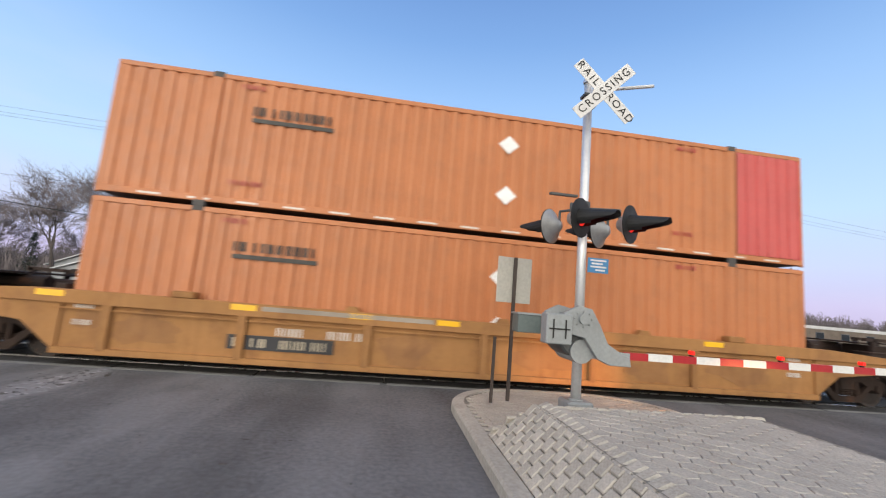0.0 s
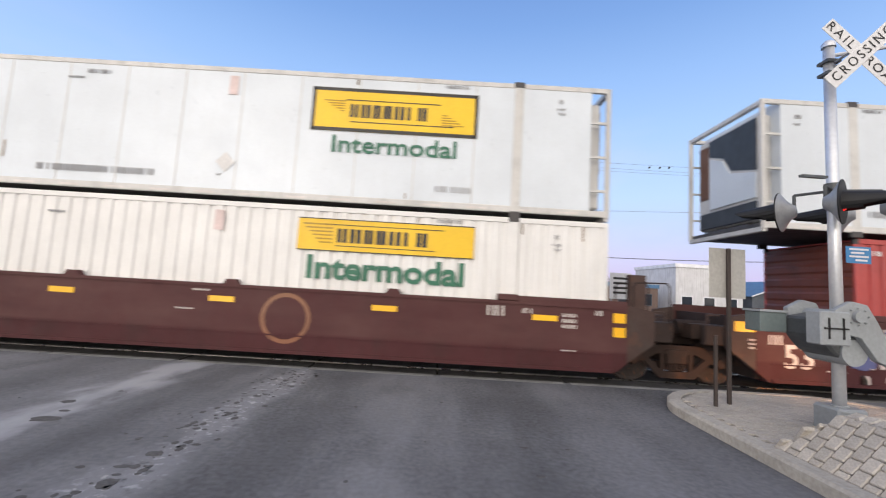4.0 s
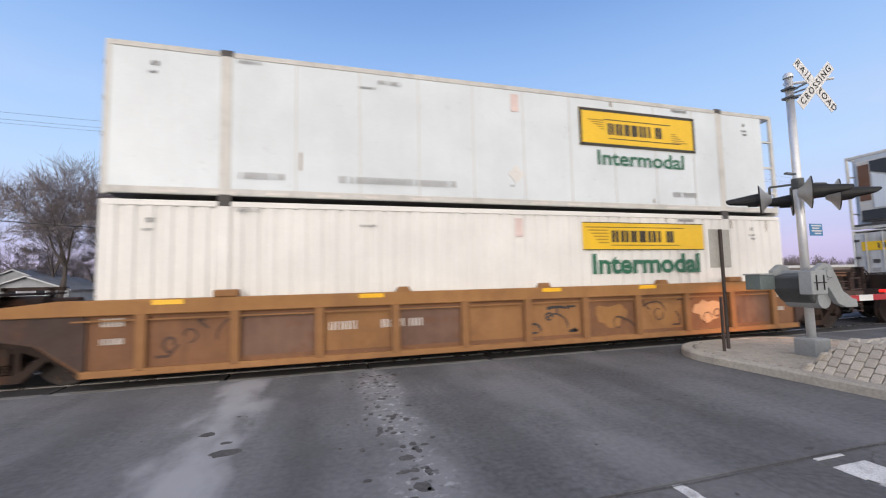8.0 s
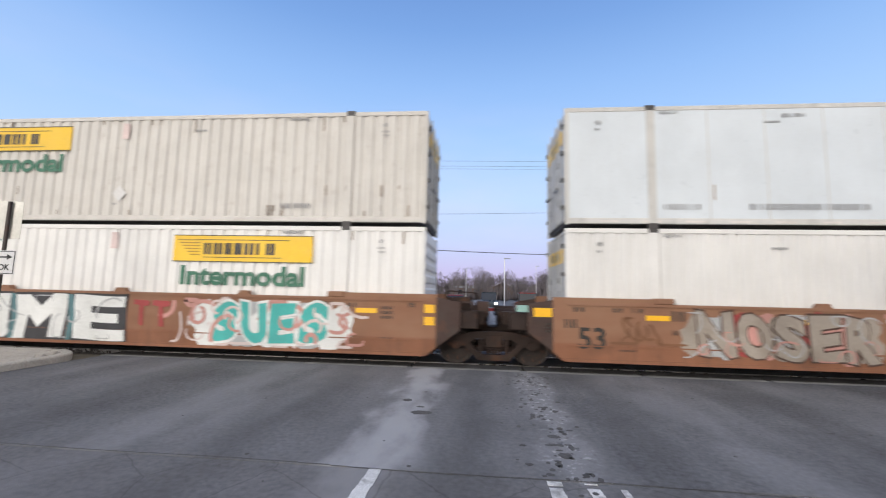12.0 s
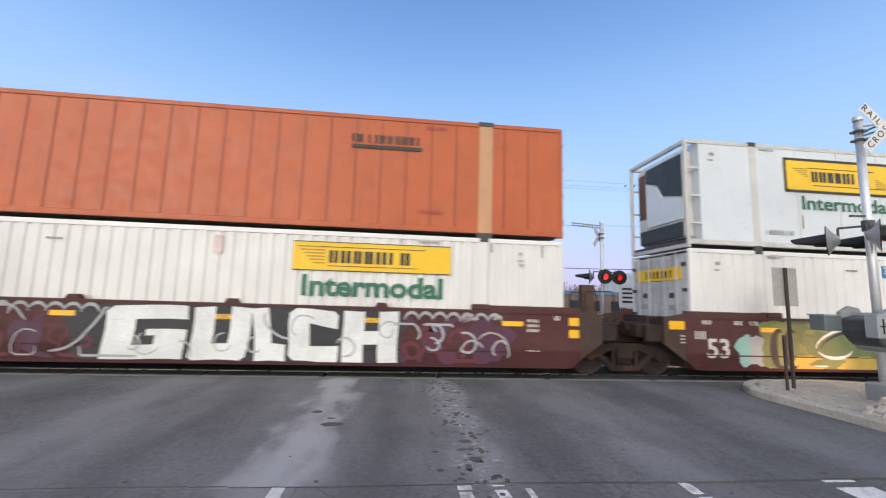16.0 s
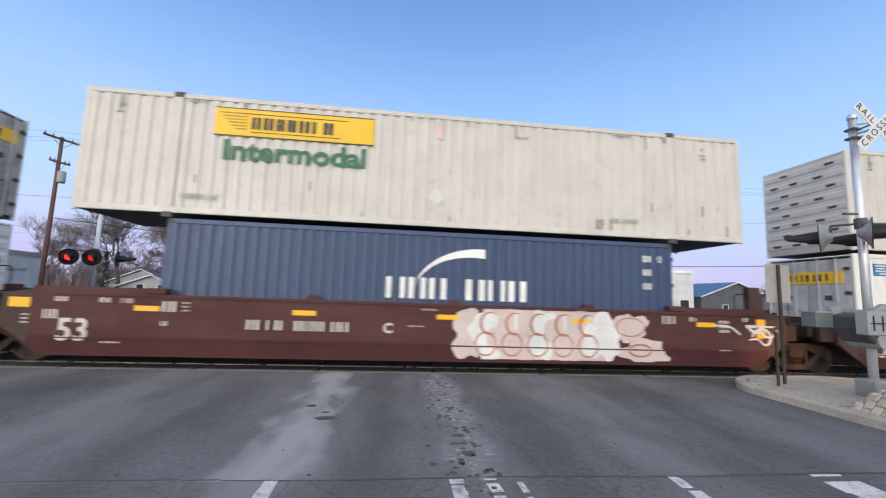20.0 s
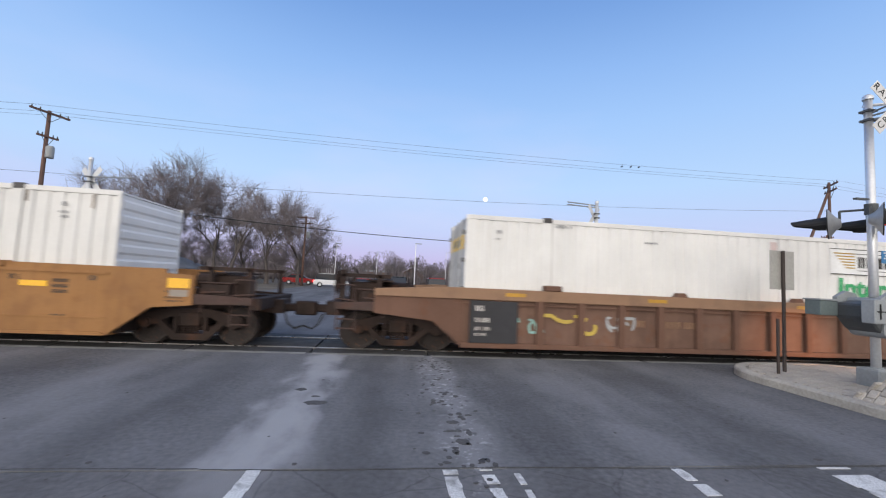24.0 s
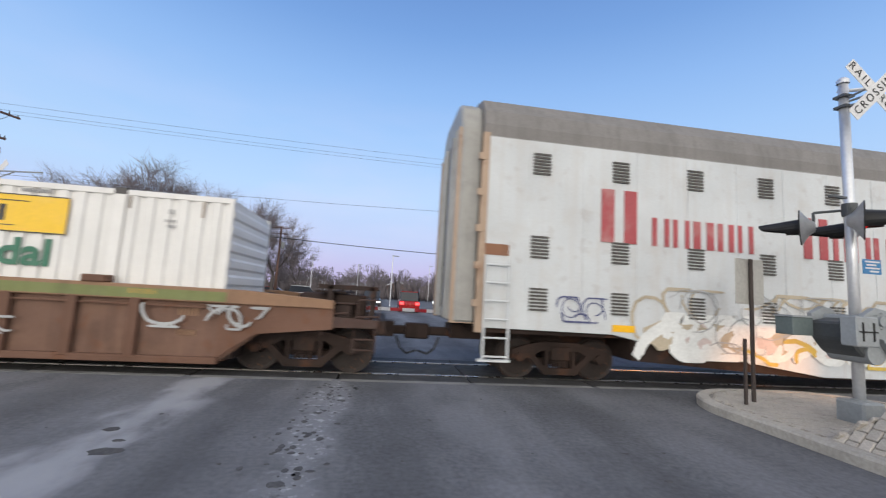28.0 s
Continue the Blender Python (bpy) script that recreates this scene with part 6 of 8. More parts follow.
def ring(t, cx, cz, rx, rz, m, width=0.05, y=-HALF, lift=0.022, a0=0, a1=360):
    pts = [(cx + rx * math.cos(math.radians(a0 + (a1 - a0) * q / 22)), cz + rz * math.sin(math.radians(a0 + (a1 - a0) * q / 22))) for q in range(23)]
    part("graffiti", ribbon(Shape(), pts, width, y - lift), m, t)


def patch(t, x0, x1, mats, seed, step=0.55, z=0.9, rz=0.6, y=-HALF, lift=0.002):
    """A sprayed ground of overlapping clouds."""
    k, x = 0, x0 + step * 0.6
    while x < x1 - step * 0.4:
        part("graffiti", blob(x, z, step * 1.05, rz, seed + k, y=y, lift=lift + 0.0005 * (k % 8)), mats[k % len(mats)], t)
        x += step
        k += 1


def fat_letters(t, word, cells, z0, z1, fill, rim, heavy=0.06, y=-HALF, seed=1, rim_heavy=0.05, lift=0.014):
    """Fat spray letters, one object each with its rim; cells: the left and right bound of each."""
    r = random.Random(seed)
    for k, (ch, (x0, x1)) in enumerate(zip(word, cells)):
        m_ = fill[k % len(fill)] if isinstance(fill, (list, tuple)) else fill
        body = lettering(ch, 1.0, 0.002, heavy)
        lo = [min(v.co[i] for v in body.vertices) for i in (0, 2)]
        hi = [max(v.co[i] for v in body.vertices) for i in (0, 2)]
        ph, sway = r.uniform(0, 6), r.uniform(-0.06, 0.06)
        rise = r.uniform(-0.04, 0.04)
        for heavy_, paint, out in ((heavy + rim_heavy, rim, lift), (heavy, m_, lift + 0.006)):
            if paint is None:
                continue
            me = lettering(ch, 1.0, 0.002, heavy_)
            for v in me.vertices:
                a, b = (v.co.x - lo[0]) / (hi[0] - lo[0]), (v.co.z - lo[1]) / (hi[1] - lo[1])
                a2, b2 = a + 0.05 * math.sin(4 * b + ph) + sway * (b - 0.5), b + 0.035 * math.sin(5 * a + ph) + rise
                v.co = (x0 + (x1 - x0) * a2, v.co.y + y - out, min(1.51 if y > -1.51 else 9, z0 + (z1 - z0) * b2))
            part("graffiti", me, paint, t)


def crescent(t, cx, cz, rx, rz, a0, a1, width, m, y=-HALF, lift=0.02):
    """A sprayed arc, thick in the middle and pointed at both ends."""
    s, n = Shape(), 20
    rim = []
    for q in range(n + 1):
        a, w = math.radians(a0 + (a1 - a0) * q / n), width / 2 * math.sin(math.pi * q / n) + 0.006
        rim.append([(cx + (rx + d) * math.cos(a), y - lift, min(1.5, max(0.3, cz + (rz + d) * math.sin(a)))) for d in (w, -w)])
    for p, q in zip(rim, rim[1:]):
        s.quad(p[1], q[1], q[0], p[0])
    part("graffiti", s, m, t)


GLYPHS = {
    "G": [((0, 0.74), (1, 0.74), (1, 1), (0.1, 1), (0, 0.9)), ((0, 0), (0.36, 0), (0.36, 0.74), (0, 0.74)), ((0.36, 0), (1, 0), (1, 0.26), (0.36, 0.26)), ((0.62, 0.26), (1, 0.26), (1, 0.55), (0.5, 0.55), (0.5, 0.43), (0.62, 0.43))],
    "U": [((0, 0.08), (0.1, 0), (0.36, 0), (0.36, 1), (0, 1)), ((0.36, 0), (0.64, 0), (0.64, 0.3), (0.36, 0.3)), ((0.64, 0), (0.92, 0), (1, 0.08), (1, 1), (0.64, 1))],
    "M": [((0, 0), (0.27, 0), (0.27, 1), (0, 1)), ((0.27, 0.55), (0.5, 0.24), (0.73, 0.55), (0.73, 1), (0.5, 0.72), (0.27, 1)), ((0.73, 0), (1, 0), (1, 1), (0.73, 1))],
    "E": [((0, 0), (0.36, 0), (0.36, 1), (0, 1)), ((0.36, 0), (1, 0), (1, 0.25), (0.36, 0.25)), ((0.36, 0.4), (0.88, 0.4), (0.88, 0.61), (0.36, 0.61)), ((0.36, 0.76), (1, 0.76), (1, 1), (0.36, 1))],
    "L": [((0, 0), (0.55, 0), (0.55, 1), (0, 1)), ((0.55, 0), (1, 0), (1, 0.32), (0.55, 0.32))],
    "C": [((0, 0.1), (0.12, 0), (0.42, 0), (0.42, 1), (0.12, 1), (0, 0.9)), ((0.42, 0), (1, 0), (1, 0.34), (0.42, 0.28)), ((0.42, 0.72), (1, 0.66), (1, 0.92), (0.9, 1), (0.42, 1))],
    "H": [((0, 0), (0.38, 0), (0.38, 1), (0, 1)), ((0.38, 0.36), (0.64, 0.36), (0.64, 0.62), (0.38, 0.62)), ((0.64, 0), (1, 0), (1, 1), (0.64, 1))],
}


def block_letters(t, word, cells, z0, z1, fill, back, lean=0.06, y=-HALF, seed=1, lift=0.014):
    """Square spray letters that fill the car's side, each cut out of a dark backing."""
    r = random.Random(seed)
    for ch, (x0, x1) in zip(word, cells):
        tilt, bow, ph = r.uniform(-lean, lean), r.uniform(0.01, 0.03), r.uniform(0, 6)

        def laid_at(u, v, grow=0.0):
            uu = 0.5 + (u - 0.5) * (1 + grow / (x1 - x0))
            vv = 0.5 + (v - 0.5) * (1 + grow / (z1 - z0))
            return (x0 + (x1 - x0) * uu + tilt * (vv - 0.5) + bow * math.sin(5 * vv + ph), min(1.505, max(0.285, z0 + (z1 - z0) * vv + bow * math.sin(4 * uu + ph))))

        n = 8
        hull = [(q / n, 0) for q in range(n)] + [(1, q / n) for q in range(n)] + [(1 - q / n, 1) for q in range(n)] + [(0, 1 - q / n) for q in range(n)]
        part("graffiti", Shape().prism([laid_at(u, v, 0.12) for u, v in hull], y - lift, y), back, t)
        s = Shape()
        for poly in GLYPHS[ch]:
            pts = []
            for (ua, va), (ub, vb) in zip(poly, poly[1:] + poly[:1]):
                pts += [laid_at(ua + (ub - ua) * q / 4, va + (vb - va) * q / 4) for q in range(4)]
            s.prism(pts, y - lift - 0.006, y - lift + 0.001)
        part("graffiti", s, fill, t)


# left end of each load at the clip's start, kind of car, loads below and on top
SPEED, GAIN = 14.1058, 0.00763


def gone(t):
    return SPEED * t + GAIN * t * t


CARS = [
    ("yard_end", -23.8, "yellow", True, True, None, None),
    ("A", -0.18, "tan", True, True, "OR_A", "OR_T"),
    ("B", 23.44, "yellow", True, True, "OR_B", "CR_L"),
    ("C", 47.14, "maroon", True, False, "JB_R", "RF_R"),
    ("E", 66.5, "maroon", False, False, "RED40", "RF_L"),
    ("F", 85.78, "maroon", False, True, "JB_L", "RF_P"),
    ("G", 109.47, "ribyellow", True, True, "JB_R", "RF_R"),
    ("H", 133.22, "brown", True, False, "JB_L", "RF_L"),
    ("I", 152.66, "brown", False, False, "JB_R", "CR_L"),
    ("J", 172.09, "brown", False, True, "JB_R", "RF_R"),
    ("K", 195.83, "maroon", True, False, "JB_R", "RF_R"),
    ("L", 215.28, "maroon", False, False, "JB_R", "OR_L"),
    ("M", 234.75, "maroon", False, True, "JB_R", "RF_L"),
    ("N", 258.44, "maroon", True, False, "JB_P", "CR_P"),
    ("O", 277.84, "maroon", False, False, "BLUE40", "CR_L"),
    ("P", 297.23, "maroon", False, True, "JB_R", "CR_L"),
    ("Q", 320.86, "gold", True, True, "JB_R", None),
    ("R", 344.47, "rusty", True, False, "JB_F", None),
    ("S", 363.89, "rusty", False, False, "JB_R", None),
    ("T", 383.37, "rusty", False, True, "JB_R", None),
]
CAR_LABELS = {"yellow": "yellow smooth-sided well car with stained paint", "tan": "tan yellow well car with upright side ribs", "maroon": "maroon smooth-sided well car with white stencils",
              "brown": "orange-brown smooth-sided well car", "ribyellow": "yellow ribbed well car with brown stained panels", "gold": "golden yellow smooth-sided well car", "rusty": "rusty brown ribbed well car"}
RIDING = []   # thing, start x, y, z


def ride(ob, x, z):
    ob.location = (x, TRACK_Y, z)
    RIDING.append((ob, x, TRACK_Y, z))


used = set()
for key, x0, kind, lf, rf, low, high in CARS:
    label = CAR_LABELS[kind]
    m_ = {"yellow": W_YELLOW, "gold": W_YELLOW, "tan": W_YELLOW, "maroon": W_MAROON, "brown": W_BROWN, "ribyellow": W_TAN, "rusty": W_RUSTY}[kind]
    note = {"E": ", teal and white spray paint", "F": ", a beige spray-painted patch", "H": ", pink and black spray-painted letters", "I": ", white spray-painted letters", "J": ", grey spray-painted letters",
            "K": ", pink and black spray paint", "L": ", big white spray-painted letters", "M": ", green spray paint all along", "N": ", yellow and white spray paint", "O": ", pale spray-painted patch",
            "P": ", thin white scrawl", "Q": ", brown and green spray paint", "T": ", teal spray-painted letters"}.get(key, "")
    ribbed = kind in ("tan", "ribyellow", "rusty")
    car = well_car(label + note, m_, ribbed, lf, rf, chord={"tan": W_YELLOW, "ribyellow": W_YELLOW, "rusty": W_CHORD}.get(kind),
                   panel={"tan": W_YELLOW, "ribyellow": W_PANEL, "rusty": W_RUST_PANEL}.get(kind), hoop=key in "KMNP", grimy=kind in ("yellow", "gold"), tall=kind != "brown", post_step={"tan": 2.45, "ribyellow": 1.46, "rusty": 1.0}.get(kind, 1.46), top={"tan": 1.4, "ribyellow": 1.5}.get(kind, 1.56), bays=[W_PANEL, W_RUST_PANEL, W_TAN, W_RUST_PANEL, W_TAN, W_TAN, W_PANEL, W_TAN, W_PANEL, W_RUST_PANEL] if kind == "ribyellow" else ())
    ride(car, x0 + L53 / 2, 0.0)
    dark = kind in ("brown", "gold")
    if ribbed:
        for x in (-6.9, -3.4, 0.6, 3.2, 6.8) if kind != "tan" else (-8.3, -4.85, -2.55, -0.75, 2.3, 5.4):
            part("reflector", Shape().box(x - 0.24, x + 0.24, -HALF - 0.036, -HALF - 0.02, (1.26 if kind == "tan" else 1.4), (1.37 if kind == "tan" else 1.48)), REFLECT if kind != "rusty" else REFLECT_OLD, car)
        s = Shape()
        for x, z, n, h in ((-7.9, 1.05, 3, 0.14), (-7.9, 0.75, 4, 0.1), (7.4, 1.05, 3, 0.14), (7.4, 0.7, 4, 0.1), (-4.2, 0.8, 4, 0.16), (-3.2, 0.8, 6, 0.16)):
            letterbars(s, x, z, n, h, h * 0.7, -HALF + 0.055, -HALF + 0.075, 0.3, n)
        tagged(part("stencil", s, W_CHORD if kind == "rusty" else REFLECT_W, car), kind="stuff")
        if kind == "rusty":
            for x in ((-7.95, 6.9) if key != "T" else (-7.95,)):
                part("data_panel", Shape().box(x, x + 1.1, -HALF - 0.046, -HALF + 0.04, 0.34, 1.28), G_BLACK, car, "black data panel")
                s = Shape()
                for z, n, h in ((1.05, 2, 0.12), (0.8, 4, 0.1), (0.62, 5, 0.08), (0.5, 5, 0.06)):
                    letterbars(s, x + 0.12, z, n, h, h * 0.7, -HALF - 0.052, -HALF - 0.04, 0.3, n)
                tagged(part("stencil", s, REFLECT_W, car), kind="stuff")
    else:
        side_marks(car, yellow_end=kind == "maroon" or not lf, number=lf or kind == "maroon" or kind == "brown", white=LOGO_K if dark else None, free=(lf, rf), at=8.6 if key == "F" else 9.25)
    for slot, z in ((low, 0.38), (high, 0.405 + H53)):
        if slot:
            if slot in used:
                c = copy_thing(LOADS[slot], Matrix.Identity(4))
            else:
                c = LOADS[slot]
                used.add(slot)
            ride(c, x0 + L53 / 2, z)
    if key == "B":
        s = Shape()
        for x0_, x1_ in ((2.2, 2.8), (2.85, 3.45)):
            s.box(x0_, x1_, -HALF - 0.008, -HALF, 0.95, 1.12)
            s.box(x0_ + 0.2, x0_ + 0.4, -HALF - 0.008, -HALF, 0.55, 0.95)
        s.box(3.52, 3.72, -HALF - 0.008, -HALF, 0.55, 1.12)
        s.box(3.9, 4.1, -HALF - 0.008, -HALF, 0.55, 1.12)
        part("logo_mark", s, G_VIOLET, car, "dark violet bars in place of letters")
        scrawl(car, -2.5, -1.4, 0.45, 0.7, G_UMBER, 3, 9, 0.05, reach=0.4)
        scrawl(car, -5.2, -3.9, 0.35, 0.72, G_UMBER, 4, 8, 0.06, reach=0.4)
        part("number_panel", Shape().box(-5.4, -2.65, -HALF - 0.01, -HALF, 0.84, 1.08), G_BLACK, car, "black number panel")
        s = Shape()
        letterbars(s, -5.3, 0.88, 4, 0.16, 0.15, -HALF - 0.016, -HALF, 0.3, 5)
        letterbars(s, -4.0, 0.88, 6, 0.16, 0.15, -HALF - 0.016, -HALF, 0.3, 6)
        tagged(part("stencil", s, REFLECT_W, car), kind="stuff")
    elif key == "A":
        part("number_panel", Shape().box(-5.1, -3.05, -HALF + 0.05, -HALF + 0.075, 0.5, 0.78), G_BLACK, car, "black number panel")
        s = Shape()
        letterbars(s, -5.0, 0.55, 4, 0.17, 0.13, -HALF + 0.044, -HALF + 0.06, 0.3, 5)
        letterbars(s, -4.1, 0.55, 6, 0.17, 0.12, -HALF + 0.044, -HALF + 0.06, 0.3, 6)
        tagged(part("stencil", s, G_BEIGE, car), kind="stuff")
        part("chord_strip", Shape().box(-4.5, -1.05, -HALF - 0.036, -HALF - 0.02, 1.27, 1.36), G_BUFF_GREY, car, "worn grey strip on the chord")
        for k, (cx, cz, rx, rz) in enumerate(((-6.6, 0.75, 0.6, 0.3), (-1.6, 0.7, 0.5, 0.35), (1.4, 0.75, 0.7, 0.3), (3.9, 0.65, 0.5, 0.3), (6.2, 0.75, 0.8, 0.3), (-7.6, 0.9, 0.3, 0.2))):
            part("grime", blob(cx, cz, rx, rz, 980 + k, y=-HALF + 0.07), W_TAN, car)
    elif key == "G":
        scrawl(car, 0.2, 1.3, 0.5, 1.05, G_BLACK, 990, 7, 0.05, y=-HALF + 0.06, lift=0.005, reach=0.4)
        for k, (cx, rx) in enumerate(((2.2, 0.42), (3.7, 0.5), (5.1, 0.45))):
            part("graffiti", blob(cx, 0.8, rx, 0.26, 992 + k, y=-HALF + 0.058), (W_YELLOW, W_YELLOW, G_PEACH)[k], car)
        scrawl(car, 2.0, 5.6, 0.5, 1.1, G_UMBER, 996, 10, 0.04, y=-HALF + 0.055, lift=0.006, reach=0.4)
        scrawl(car, -6.9, -6.1, 0.5, 1.1, G_UMBER, 997, 5, 0.04, y=-HALF + 0.06, lift=0.005, reach=0.4)
    elif key == "C":
        s = Shape().lathe([(0.5, -0.006), (0.42, -0.006), (0.42, 0.0), (0.5, 0.0)], (1.6, -HALF - 0.002, 0.95), (0, 1, 0), 28)
        part("round_emblem", s, W_BROWN, car)
    elif key == "E":
        patch(car, -5.6, 0.3, [G_WHITE, G_WHITE, G_GREY], 70, 0.5, rz=0.64)
        scrawl(car, -6.5, -5.2, 0.4, 1.2, G_PALE, 5, 9, 0.16)
        for k, (cx, cz) in enumerate(((-6.3, 0.75), (-5.9, 1.05), (-5.6, 1.3))):
            part("graffiti", blob(cx, cz, 0.22, 0.16, 75 + k, lift=0.024), (G_BLUE, G_PALE, G_BLUE)[k], car)
        for k, (cx, hw_) in enumerate(((-4.95, 0.5), (-3.75, 0.55), (-2.5, 0.55), (-1.35, 0.5), (-0.35, 0.42))):
            part("graffiti", blob(cx, 0.55, hw_, 0.2, 60 + k, lift=0.01), G_OLIVE, car)
        fat_letters(car, "PALM", [(-5.35, -4.1), (-4.2, -2.95), (-2.9, -1.95), (-2.05, -0.35)], 0.66, 1.5, G_TEAL, G_WHITE, 0.085, seed=3)
        scrawl(car, -5.2, -0.4, 0.5, 0.9, G_WHITE, 71, 8, 0.06, lift=0.03, reach=0.4)
        part("graffiti", blob(0.35, 0.75, 0.3, 0.36, 72, lift=0.012), G_WHITE, car)
        for k, (cx, cz, rx, rz) in enumerate(((0.75, 0.6, 0.35, 0.22), (1.15, 0.95, 0.25, 0.2), (1.5, 0.6, 0.25, 0.22))):
            part("graffiti", blob(cx, cz, rx, rz, 95 + k, lift=0.016), G_PALE, car)
        for k, (cx, cz, rx, rz) in enumerate(((0.4, 1.3, 0.2, 0.12), (0.75, 1.12, 0.22, 0.08), (1.45, 0.72, 0.1, 0.22), (1.6, 0.42, 0.2, 0.08))):
            part("graffiti", blob(cx, cz, rx, rz, 85 + k, lift=0.024), G_BLUE, car)
        part("emblem_disc", Shape().lathe([(0.0, -0.004), (0.47, -0.004), (0.47, 0.0)], (3.97, -HALF - 0.001, 0.95), (0, 1, 0), 28), G_BUFF, car, "faded brown disc")
        emblem = part("round_emblem", Shape().lathe([(0.5, -0.006), (0.44, -0.006), (0.44, 0.0), (0.5, 0.0)], (3.97, -HALF - 0.002, 0.95), (0, 1, 0), 28), W_BROWN, car, "worn orange ring emblem")
        part("emblem_mark", Shape().box(3.78, 3.86, -HALF - 0.008, -HALF, 0.72, 1.18).box(3.94, 4.02, -HALF - 0.008, -HALF, 0.72, 1.18).box(4.1, 4.18, -HALF - 0.008, -HALF, 0.72, 1.18), W_BROWN, emblem)
    elif key == "F":
        patch(car, -6.0, -3.3, [G_BEIGE, G_BEIGE, G_GREY], 80, 0.45, 0.88, 0.52)
        scrawl(car, -5.8, -3.4, 0.45, 1.35, G_OLIVE, 9, 12, 0.03)
        scrawl(car, -5.8, -3.4, 0.45, 1.35, G_GREY, 19, 8, 0.06)
        ring(car, -2.95, 1.0, 0.36, 0.4, W_BROWN, 0.08)
    elif key == "H":
        patch(car, -2.8, -1.6, [G_AQUA, G_GREY], 350, 0.34, 0.9, 0.5)
        part("graffiti", Shape().box(-1.85, 6.25, -HALF - 0.003, -HALF, 0.31, 1.5), G_ROSE, car)
        patch(car, -2.1, 6.4, [G_ROSE], 360, 0.6, 0.9, 0.62, lift=0.004)
        for k in range(9):
            part("graffiti", blob(-1.3 + 0.85 * k, 0.85 + 0.15 * math.sin(2.2 * k), 0.5, 0.42, 720 + k, lift=0.0085 + 0.0006 * (k % 4)), G_PINK, car)
        part("graffiti", Shape().prism([(-2.6, 1.45), (0.35, 1.42), (0.5, 1.28), (-1.9, 1.2)], -HALF - 0.013, -HALF), G_PINK, car)
        for cx, cz, rx, rz, a0, a1, w in ((-0.75, 0.86, 0.55, 0.36, 140, 345, 0.26), (2.35, 0.98, 0.3, 0.42, 165, 370, 0.2), (3.95, 0.92, 0.32, 0.42, 165, 365, 0.2), (5.45, 0.95, 0.48, 0.36, 150, 350, 0.24)):
            crescent(car, cx, cz, rx, rz, a0, a1, w, G_BLACK, lift=0.02)
            crescent(car, cx - 0.02, cz - 0.03, rx + 0.14, rz + 0.13, a0 - 8, a1 + 6, 0.045, G_PALE, lift=0.024)
            crescent(car, cx + 0.02, cz + 0.02, rx - 0.14, rz - 0.1, a0, a1, 0.035, G_PALE, lift=0.024)
            crescent(car, cx + 0.1, cz + 0.32, rx + 0.25, 0.2, 25, 150, 0.04, G_PALE, lift=0.026)
        part("graffiti", Shape().prism([(0.45, 1.38), (1.25, 1.44), (1.1, 1.12), (0.6, 0.98)], -HALF - 0.02, -HALF), G_BLACK, car)
        part("graffiti", Shape().prism([(0.2, 0.34), (0.62, 0.34), (1.0, 0.9), (0.85, 0.98)], -HALF - 0.021, -HALF), G_BLACK, car)
        part("graffiti", Shape().prism([(1.15, 0.9), (1.45, 0.95), (1.75, 0.4), (1.5, 0.4)], -HALF - 0.02, -HALF), G_BLACK, car)
        part("graffiti", Shape().prism([(1.25, 0.92), (1.5, 1.0), (1.42, 0.72)], -HALF - 0.024, -HALF), G_GREY, car)
        for x in (0.15, 1.85, 3.15, 4.75):
            crescent(car, x, 0.9, 0.08, 0.56, 100, 260, 0.05, G_PALE, lift=0.026)
        scrawl(car, -1.6, 6.3, 0.4, 1.45, G_PALE, 363, 6, 0.022, lift=0.028, reach=0.7)
        for x0_, x1_ in ((-9.1, -7.9), (-7.1, -6.1)):
            scrawl(car, x0_, x1_, 0.75, 1.35, G_UMBER, int(x0_ * 10) + 950, 9, 0.05, lift=0.012)
        patch(car, 6.1, 7.9, [G_AQUA, G_PALE, G_ROSE], 364, 0.34, 0.95, 0.48)
        scrawl(car, 6.0, 7.2, 0.7, 1.45, G_BLACK, 365, 7, 0.06)
        scrawl(car, 6.2, 7.8, 0.5, 1.4, G_ROSE, 366, 8, 0.06)
    elif key == "I":
        patch(car, -5.9, -5.0, [G_AQUA, G_GREY], 370, 0.3, 0.9, 0.5)
        scrawl(car, -6.2, -5.7, 0.7, 1.3, G_GREY, 371, 4, 0.06)
        block_letters(car, "GUME", [(-5.4, -3.98), (-3.8, -2.52), (-2.38, -0.95), (-0.72, 0.66)], 0.36, 1.45, G_WHITE, G_BLACK, seed=4)
        for x in (-5.62, -3.95, -2.5, -0.9):
            part("graffiti", Shape().prism([(x, 0.34), (x + 0.14, 0.34), (x + 0.22, 0.9), (x + 0.12, 1.46), (x - 0.02, 1.46), (x + 0.06, 0.9)], -HALF - 0.022, -HALF), G_DUSK, car)
        scrawl(car, -5.3, 0.6, 0.4, 1.42, G_GREY, 375, 12, 0.035, lift=0.026, reach=0.5)
        fat_letters(car, "TT", [(0.9, 1.3), (1.4, 1.85)], 0.75, 1.35, G_RED, None, 0.03)
        scrawl(car, 1.9, 6.8, 0.45, 1.4, G_PINK, 372, 14, 0.08)
        patch(car, 2.6, 6.4, [G_WHITE, G_PALE, G_GREY], 373, 0.5, 0.85, 0.55)
        fat_letters(car, "SUES", [(2.95, 3.6), (3.7, 4.35), (4.4, 5.05), (5.15, 5.85)], 0.42, 1.36, G_TEAL, G_WHITE, 0.06, seed=6)
        scrawl(car, 2.0, 6.9, 0.4, 1.4, G_PALE, 374, 14, 0.06)
    elif key == "J":
